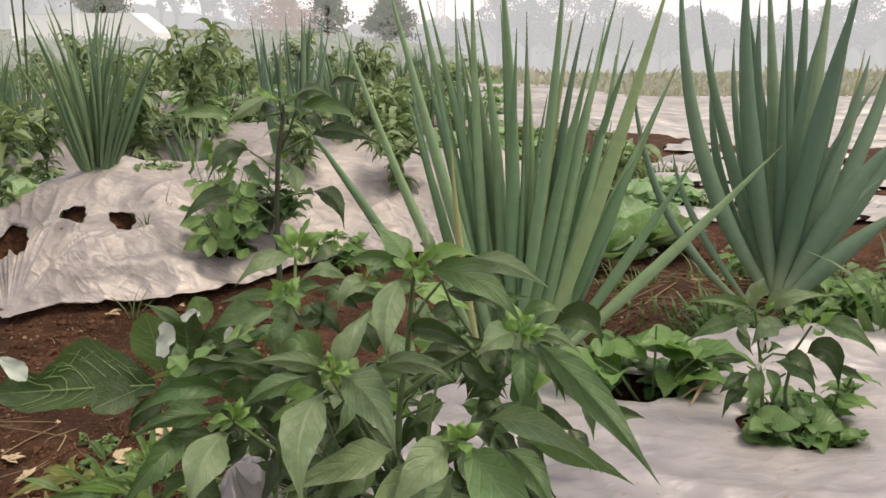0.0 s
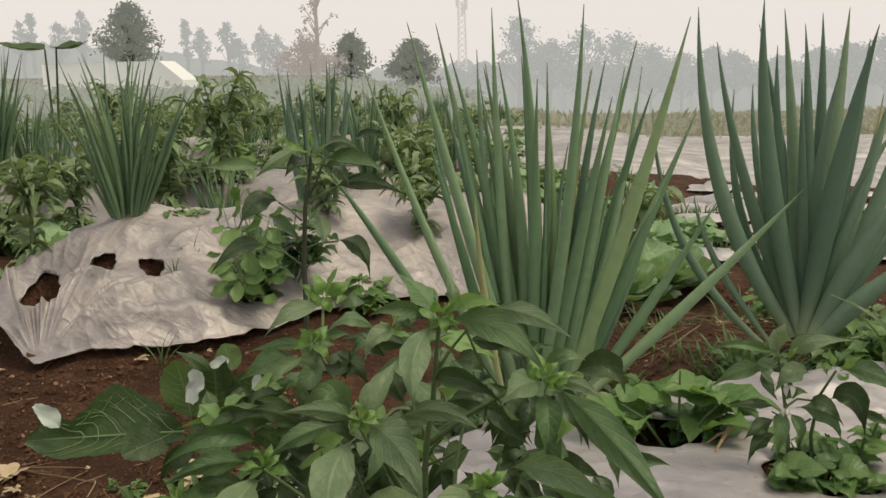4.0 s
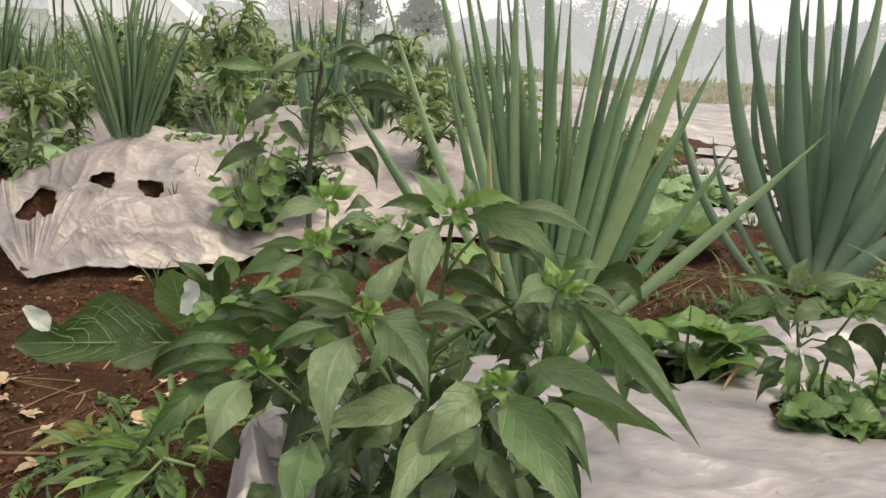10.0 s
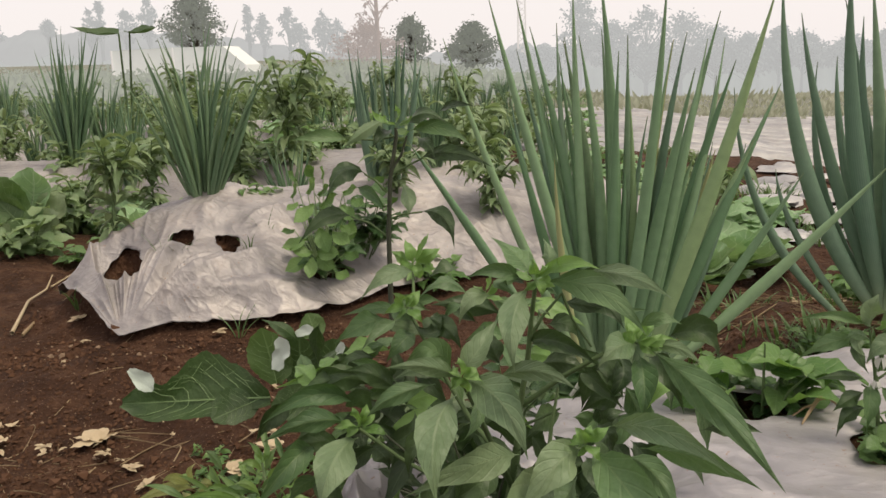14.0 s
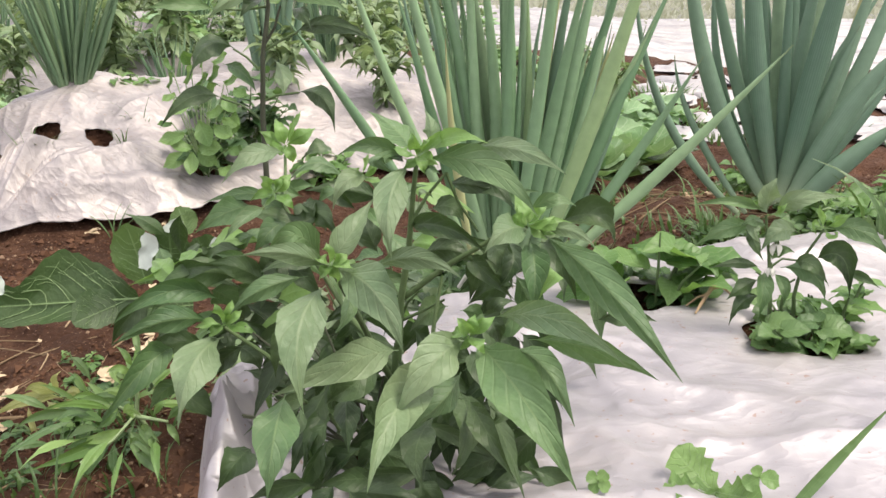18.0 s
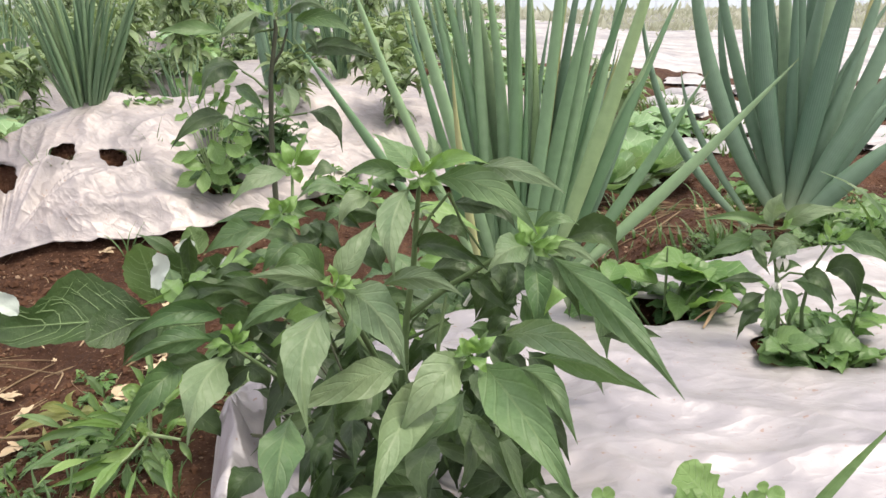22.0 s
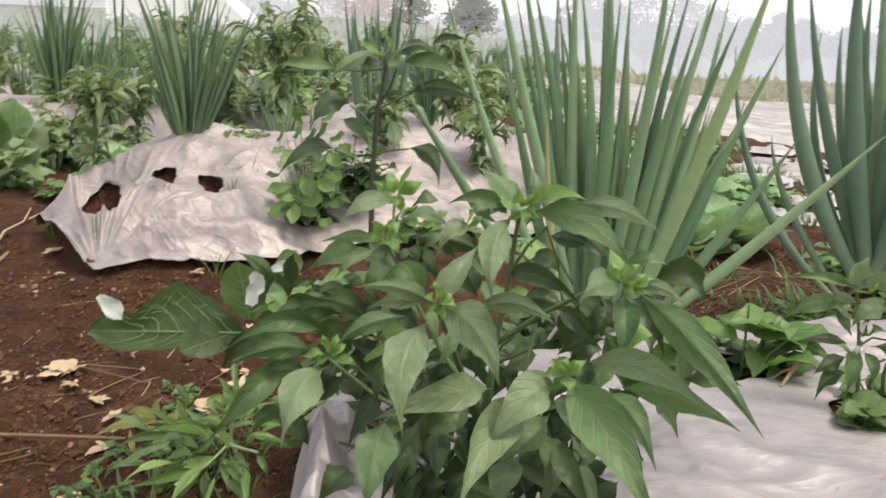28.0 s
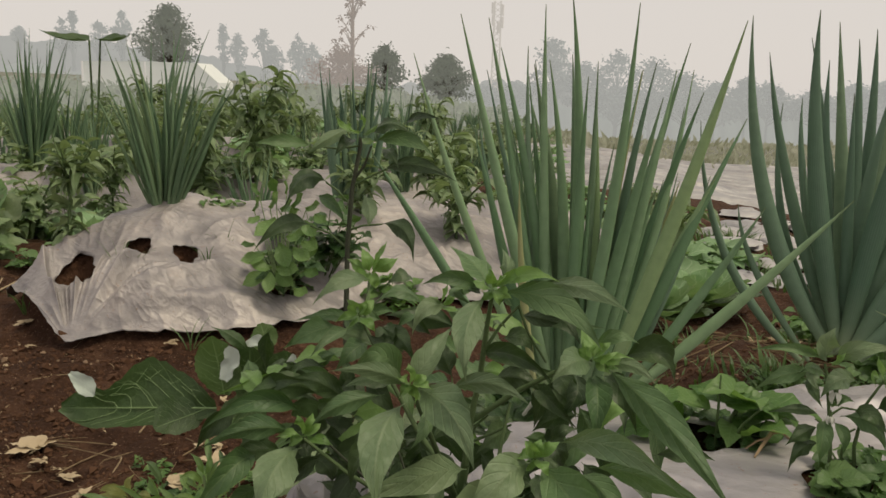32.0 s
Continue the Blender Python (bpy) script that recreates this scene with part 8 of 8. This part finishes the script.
# ---- the lower field: torn mulch pieces and long white rows ----
bits = Geo()
for k in range(260):
    y = rng.uniform(3.3, 5.7)
    x = rng.uniform(0.2, 0.75) * y
    row = round(y / 0.34) * 0.34 + rng.uniform(-0.05, 0.05) - 0.1 * x
    ln, wd = rng.uniform(0.08, 0.26), rng.uniform(0.04, 0.09)
    z0, rows = gz(x, row), []
    for i in range(5):
        w = 1 - 0.5 * abs(i / 2 - 1) ** 2
        rows.append([(x + (i / 4 - 0.5) * ln + rng.uniform(-0.02, 0.02), row + c * wd * w * rng.uniform(0.7, 1.2), z0 + 0.012 + 0.03 * (1 - c * c) * w + rng.uniform(0, 0.008)) for c in (-1, -0.4, 0.3, 1)])
    bits.grid(rows, [[(0, 0)] * 4] * 5)
tagged(part("mulch_scraps", bits, MULCH_FAR), "torn pale plastic mulch pieces over brown soil", "plastic mulch", kind="stuff")
for k in range(15):
    y0 = 5.9 + k * 0.31
    g = Geo()
    rows = []
    for i in range(22):
        x = -0.06 * y0 + i * (0.9 * y0) / 21
        y = y0 + 0.5 - 0.12 * (x - 0.12 * y0)
        z0 = gz(x, y)
        wob = 0.03 * math.sin(i * 2.1 + k * 1.7)
        wide = 0.105 * (0.55 + 0.5 * math.sin(i * 1.3 + k * 2.9) ** 2)
        rows.append([(x, y + wob - q * wide, z0 + up) for q, up in ((1, -0.02), (0.7, 0.03), (0, 0.05), (-0.65, 0.03), (-1, -0.02))])
    g.grid(rows, [[(0, 0)] * 5] * 22)
    tagged(part("mulch_ridge", g, MULCH_FAR), "long low ridge under pale plastic mulch", "mulch ridge", "mulched rows of the lower field")
for k in range(16):
    x, y = rng.uniform(0.3, 0.85), rng.uniform(1.5, 2.3)
    grass_tuft(on_ground(x, y), rng.uniform(0.05, 0.1), 18, 500 + k, "low green grass on the soil behind the onions", 0.08, 0.006)
for k in range(14):
    x, y, a = rng.uniform(0.3, 0.9), rng.uniform(1.5, 2.4), rng.uniform(0, 3.14)
    straw("straw", (x, y), (x + math.cos(a) * 0.12, y + math.sin(a) * 0.12), 0.0025, "thin pale straw on the soil")
for k in range(26):
    x, y = rng.uniform(0.3, 2.4), rng.uniform(2.9, 5.0)
    grass_tuft(on_ground(x, y), 0.1, 26, 400 + k, "low sparse grass on the lower field", 0.12, 0.008)
scrub = Geo()
sy = 10.5 + 50 * nr.rand(2600) ** 1.6
sx = nr.uniform(-0.5, 0.75, 2600) * sy
for x, y, z in zip(sx, sy, ground_z(sx, sy)):
    h = rng.uniform(0.04, 0.14) * (0.6 + y / 34) * (1 + 1.2 * (rng.random() < 0.06))
    for i in range(6):
        a, px, py = rng.uniform(0, 6.28), x + rng.gauss(0, 0.012 * y), y + rng.gauss(0, 0.3)
        scrub.leaf((px, py, z), (px + math.cos(a) * h * 0.5, py + math.sin(a) * h * 0.3, z + h * rng.uniform(0.4, 1)), h * 0.3, 0.15, 0, 0.2, 2, (-1, 0, 1), hint=(0, -1, 0.4))
rows_far = Geo()
fy = 13 + 30 * nr.rand(1500) ** 1.4
fx = nr.uniform(-0.8, -0.04, 1500) * fy
for x, y, z in zip(fx, fy, ground_z(fx, fy)):
    h = rng.uniform(0.15, 0.5) * (0.7 + y / 60)
    for i in range(14):
        px, py, pz = x + rng.gauss(0, 0.22), y + rng.gauss(0, 0.3), z + h * rng.random() ** 0.8
        a = rng.uniform(0, 6.28)
        rows_far.leaf((px, py, pz), (px + math.cos(a) * 0.2, py + math.sin(a) * 0.1, pz + rng.uniform(-0.12, 0.2)), 0.075, 0.15, 0, 0.2, 2, (-1, 0, 1), hint=(0, -1, 0.4))
# haze over the far rows is put into their material as glow
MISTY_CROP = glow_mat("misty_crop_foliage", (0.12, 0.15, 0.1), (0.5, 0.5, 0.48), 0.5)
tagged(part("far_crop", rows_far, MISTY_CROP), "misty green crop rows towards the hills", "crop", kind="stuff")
# pale greens: distance haze is painted into the scrub's own colour
SCRUB = leaf_mat("hazed_scrub", (0.3, 0.32, 0.25), (0.45, 0.44, 0.37), (0.4, 0.4, 0.3), island=True)
tagged(part("scrub", scrub, SCRUB), "green and brown scrub beyond the fields, haze painted in", "scrub", kind="stuff")

# ---- distance: shed, trees, mast and misty hills ----


def tree(place, height, crown_w, seed, label, mat, crown_low=0.3, clumps=70, per=26, leaf=0.32, sparse=False, lean=0.0):
    """A tapered trunk, limbs and a crown of leaf clumps with an uneven outline."""
    rg = random.Random(seed)
    ob = thing("tree", place, label, "tree", "distant trees")
    x, y, z = place
    w, f = Geo(), Geo()
    top = Vector((x + lean, y, z + height * (1.0 if sparse else 0.82)))
    w.tube([(x, y, z - 0.3), Vector((x, y, z)).lerp(top, 0.5), top], [height * 0.028, height * 0.02, height * 0.006], 7)
    for k in range(clumps):
        s = crown_low + (1 - crown_low) * rg.random() ** 0.8
        a = rg.uniform(0, 6.28)
        q = crown_w * 0.5 * math.sin(min(1.0, (s - crown_low) / (1 - crown_low) * 0.85 + 0.22) * math.pi) ** 0.6 * rg.uniform(0.35, 1.05)
        c = Vector((x + lean * s + math.cos(a) * q, y + math.sin(a) * q, z + height * s))
        on = Vector((x, y, z)).lerp(top, max(0.15, s - 0.16))
        w.tube([on, on.lerp(c, 0.6) + Vector((0, 0, 0.02 * height)), c], [height * 0.007, height * 0.005, height * 0.002], 4)
        cr = crown_w * (0.05 if sparse else 0.13) * rg.uniform(0.6, 1.3)
        for i in range(per):
            d = Vector((rg.gauss(0, 1), rg.gauss(0, 1), rg.gauss(0, 0.6)))
            p = c + d * cr * 0.55
            e = Vector((rg.gauss(0, 1), rg.gauss(0, 1), rg.gauss(-0.3, 0.7))).normalized()
            f.leaf(p, p + e * leaf * rg.uniform(0.6, 1.3), leaf * 0.5, 0.1, rg.uniform(-1, 1), 0.2, 2, (-1, 0, 1), hint=(0, -0.6, 0.8))
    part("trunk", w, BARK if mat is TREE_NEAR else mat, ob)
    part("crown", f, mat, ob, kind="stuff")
    return ob


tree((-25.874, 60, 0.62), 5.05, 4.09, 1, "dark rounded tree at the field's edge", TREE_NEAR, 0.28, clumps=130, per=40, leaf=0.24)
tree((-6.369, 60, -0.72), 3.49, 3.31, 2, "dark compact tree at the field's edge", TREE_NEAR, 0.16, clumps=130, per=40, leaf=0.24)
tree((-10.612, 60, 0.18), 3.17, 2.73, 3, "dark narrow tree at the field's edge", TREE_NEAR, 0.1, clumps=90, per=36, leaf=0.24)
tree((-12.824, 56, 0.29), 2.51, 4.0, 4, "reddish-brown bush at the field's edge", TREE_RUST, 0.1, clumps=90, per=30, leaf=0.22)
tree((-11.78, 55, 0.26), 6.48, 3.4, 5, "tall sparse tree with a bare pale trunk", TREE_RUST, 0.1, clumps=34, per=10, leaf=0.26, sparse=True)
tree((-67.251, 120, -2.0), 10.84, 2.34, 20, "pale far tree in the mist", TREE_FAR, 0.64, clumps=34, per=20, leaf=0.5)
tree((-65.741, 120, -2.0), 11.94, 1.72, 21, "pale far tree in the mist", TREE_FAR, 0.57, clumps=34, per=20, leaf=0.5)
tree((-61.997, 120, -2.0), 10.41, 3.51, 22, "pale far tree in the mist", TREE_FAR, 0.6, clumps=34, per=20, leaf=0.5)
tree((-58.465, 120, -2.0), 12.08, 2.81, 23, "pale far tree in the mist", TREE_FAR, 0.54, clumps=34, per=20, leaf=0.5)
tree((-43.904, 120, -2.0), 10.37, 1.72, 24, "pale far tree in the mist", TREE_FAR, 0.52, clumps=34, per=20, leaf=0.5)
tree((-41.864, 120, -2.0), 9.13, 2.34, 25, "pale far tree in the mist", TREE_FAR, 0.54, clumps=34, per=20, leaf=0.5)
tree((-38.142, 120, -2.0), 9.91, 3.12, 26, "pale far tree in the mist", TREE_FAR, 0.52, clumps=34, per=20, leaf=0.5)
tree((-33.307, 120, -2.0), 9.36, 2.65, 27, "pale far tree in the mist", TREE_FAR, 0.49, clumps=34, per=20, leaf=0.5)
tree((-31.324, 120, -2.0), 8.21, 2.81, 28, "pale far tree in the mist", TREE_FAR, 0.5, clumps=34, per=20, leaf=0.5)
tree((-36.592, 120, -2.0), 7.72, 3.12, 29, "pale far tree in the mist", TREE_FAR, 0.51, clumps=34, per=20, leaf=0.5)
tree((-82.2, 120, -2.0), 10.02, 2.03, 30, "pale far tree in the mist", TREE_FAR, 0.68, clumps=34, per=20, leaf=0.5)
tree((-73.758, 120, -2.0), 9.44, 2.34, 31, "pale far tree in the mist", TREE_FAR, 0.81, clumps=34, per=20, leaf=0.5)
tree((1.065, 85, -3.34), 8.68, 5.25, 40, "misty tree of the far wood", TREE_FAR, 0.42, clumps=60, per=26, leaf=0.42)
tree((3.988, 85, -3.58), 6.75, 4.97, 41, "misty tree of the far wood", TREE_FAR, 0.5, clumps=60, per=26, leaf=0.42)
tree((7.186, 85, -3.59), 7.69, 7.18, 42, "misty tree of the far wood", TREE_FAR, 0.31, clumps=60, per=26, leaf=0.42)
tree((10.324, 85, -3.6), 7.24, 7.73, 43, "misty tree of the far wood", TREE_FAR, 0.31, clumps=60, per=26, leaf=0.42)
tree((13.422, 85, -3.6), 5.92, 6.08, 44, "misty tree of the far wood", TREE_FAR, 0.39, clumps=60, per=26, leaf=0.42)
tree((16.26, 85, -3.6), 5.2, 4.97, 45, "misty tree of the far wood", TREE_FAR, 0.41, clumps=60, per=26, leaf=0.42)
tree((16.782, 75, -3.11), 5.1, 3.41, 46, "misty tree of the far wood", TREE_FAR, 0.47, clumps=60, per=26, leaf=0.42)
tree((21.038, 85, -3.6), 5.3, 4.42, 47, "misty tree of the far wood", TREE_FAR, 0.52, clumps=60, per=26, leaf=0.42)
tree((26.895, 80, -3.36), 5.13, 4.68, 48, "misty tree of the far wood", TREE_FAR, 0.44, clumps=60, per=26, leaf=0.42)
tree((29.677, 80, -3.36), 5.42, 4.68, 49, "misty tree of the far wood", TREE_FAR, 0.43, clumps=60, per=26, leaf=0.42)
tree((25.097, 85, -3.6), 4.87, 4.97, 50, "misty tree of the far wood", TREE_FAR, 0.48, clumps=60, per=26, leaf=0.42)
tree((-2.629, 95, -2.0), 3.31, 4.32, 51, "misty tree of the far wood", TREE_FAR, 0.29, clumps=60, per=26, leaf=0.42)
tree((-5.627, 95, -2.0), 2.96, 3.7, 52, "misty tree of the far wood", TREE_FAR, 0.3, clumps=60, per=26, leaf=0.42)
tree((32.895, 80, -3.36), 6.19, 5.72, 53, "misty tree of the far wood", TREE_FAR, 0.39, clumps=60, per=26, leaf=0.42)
shed = thing("plastic_tunnel", None, "white plastic-covered growing tunnel beyond the rows", "plastic tunnel")
g = Geo()
rows = []
for i in range(7):
    y = 30 + i * 0.25
    rows.append([(-16.1, y, -0.5), (-16.1, y, 1.3), (-13.8, y, 1.34), (-11.95, y, 1.33), (-11.16, y, 0.67), (-11.16, y, -0.5)])
g.grid(rows, [[(0, 0)] * 6] * 7)
part("roof_sheet", g, SHEET, shed, smooth=False)
g = Geo()
g.grid([[(p[0], p[1] + 0.05, -0.5) for p in rows[0]], [(p[0], p[1] + 0.05, p[2]) for p in rows[0]]], [[(0, 0)] * 6] * 2)
part("end_sheet", g, SHEET, shed, smooth=False)
for q in (0, 2, 4):
    g = Geo()
    g.tube([(rows[0][q][0], 29.97, -0.5), (rows[0][q][0], 29.97, rows[0][q][2] if q else rows[0][1][2])], [0.04, 0.04], 6)
    part("post", g, STEEL, shed)


tower = thing("radio_mast", None, "tall thin lattice radio mast in the mist", "radio mast")
mx, my, mz, mh = -7.655, 150, -2.0, 17.3
for dx in (-0.55, 0.55):
    for dy in (-0.55, 0.55):
        g = Geo()
        g.tube([(mx + dx * 1.3, my + dy, mz), (mx + dx * 0.9, my + dy * 0.9, mz + mh)], [0.12, 0.1], 5)
        part("leg", g, STEEL, tower)
g = Geo()
for i in range(18):
    z0, z1 = mz + mh * i / 18, mz + mh * (i + 1) / 18
    g.tube([(mx - 0.6, my, z0), (mx + 0.6, my, z1)], [0.06, 0.06], 4)
    g.tube([(mx + 0.6, my, z0), (mx - 0.6, my, z1)], [0.06, 0.06], 4)
part("bracing", g, STEEL, tower, kind="stuff")
for dx, dz in ((-0.8, 0.3), (0.8, 0.6), (-0.7, 2.2), (0.8, 2.6), (0.2, 3.4)):
    g = Geo()
    g.tube([(mx + dx, my - 0.4, mz + mh - dz - 1.8), (mx + dx, my - 0.4, mz + mh - dz)], [0.25, 0.25], 6)
    part("antenna", g, STEEL, tower)


def ridge(name, dist, span, heights, mat, label, rough, seed):
    """A misty skyline: a long bank with a ragged, wooded top."""
    n = 240
    a, b = span
    t = np.linspace(0, 1, n)
    h = np.interp(t, np.linspace(0, 1, len(heights)), heights)
    x = a + (b - a) * t
    top = h + rough * (vnoise(t * 60, t * 0, seed) - 0.4) + rough * 0.6 * (vnoise(t * 170, t * 0 + 3, seed) - 0.5)
    xs = np.stack([x, x, x, x])
    ys = np.stack([np.full(n, dist - 14.0), np.full(n, dist - 6.0), np.full(n, dist), np.full(n, dist + 12.0)])
    zs = np.stack([np.full(n, -12.0), top * 0.6, top, np.full(n, -12.0)])
    return tagged(new(name, sheet_mesh(name, xs, ys, zs, mat)), label, "hill", kind="structure")


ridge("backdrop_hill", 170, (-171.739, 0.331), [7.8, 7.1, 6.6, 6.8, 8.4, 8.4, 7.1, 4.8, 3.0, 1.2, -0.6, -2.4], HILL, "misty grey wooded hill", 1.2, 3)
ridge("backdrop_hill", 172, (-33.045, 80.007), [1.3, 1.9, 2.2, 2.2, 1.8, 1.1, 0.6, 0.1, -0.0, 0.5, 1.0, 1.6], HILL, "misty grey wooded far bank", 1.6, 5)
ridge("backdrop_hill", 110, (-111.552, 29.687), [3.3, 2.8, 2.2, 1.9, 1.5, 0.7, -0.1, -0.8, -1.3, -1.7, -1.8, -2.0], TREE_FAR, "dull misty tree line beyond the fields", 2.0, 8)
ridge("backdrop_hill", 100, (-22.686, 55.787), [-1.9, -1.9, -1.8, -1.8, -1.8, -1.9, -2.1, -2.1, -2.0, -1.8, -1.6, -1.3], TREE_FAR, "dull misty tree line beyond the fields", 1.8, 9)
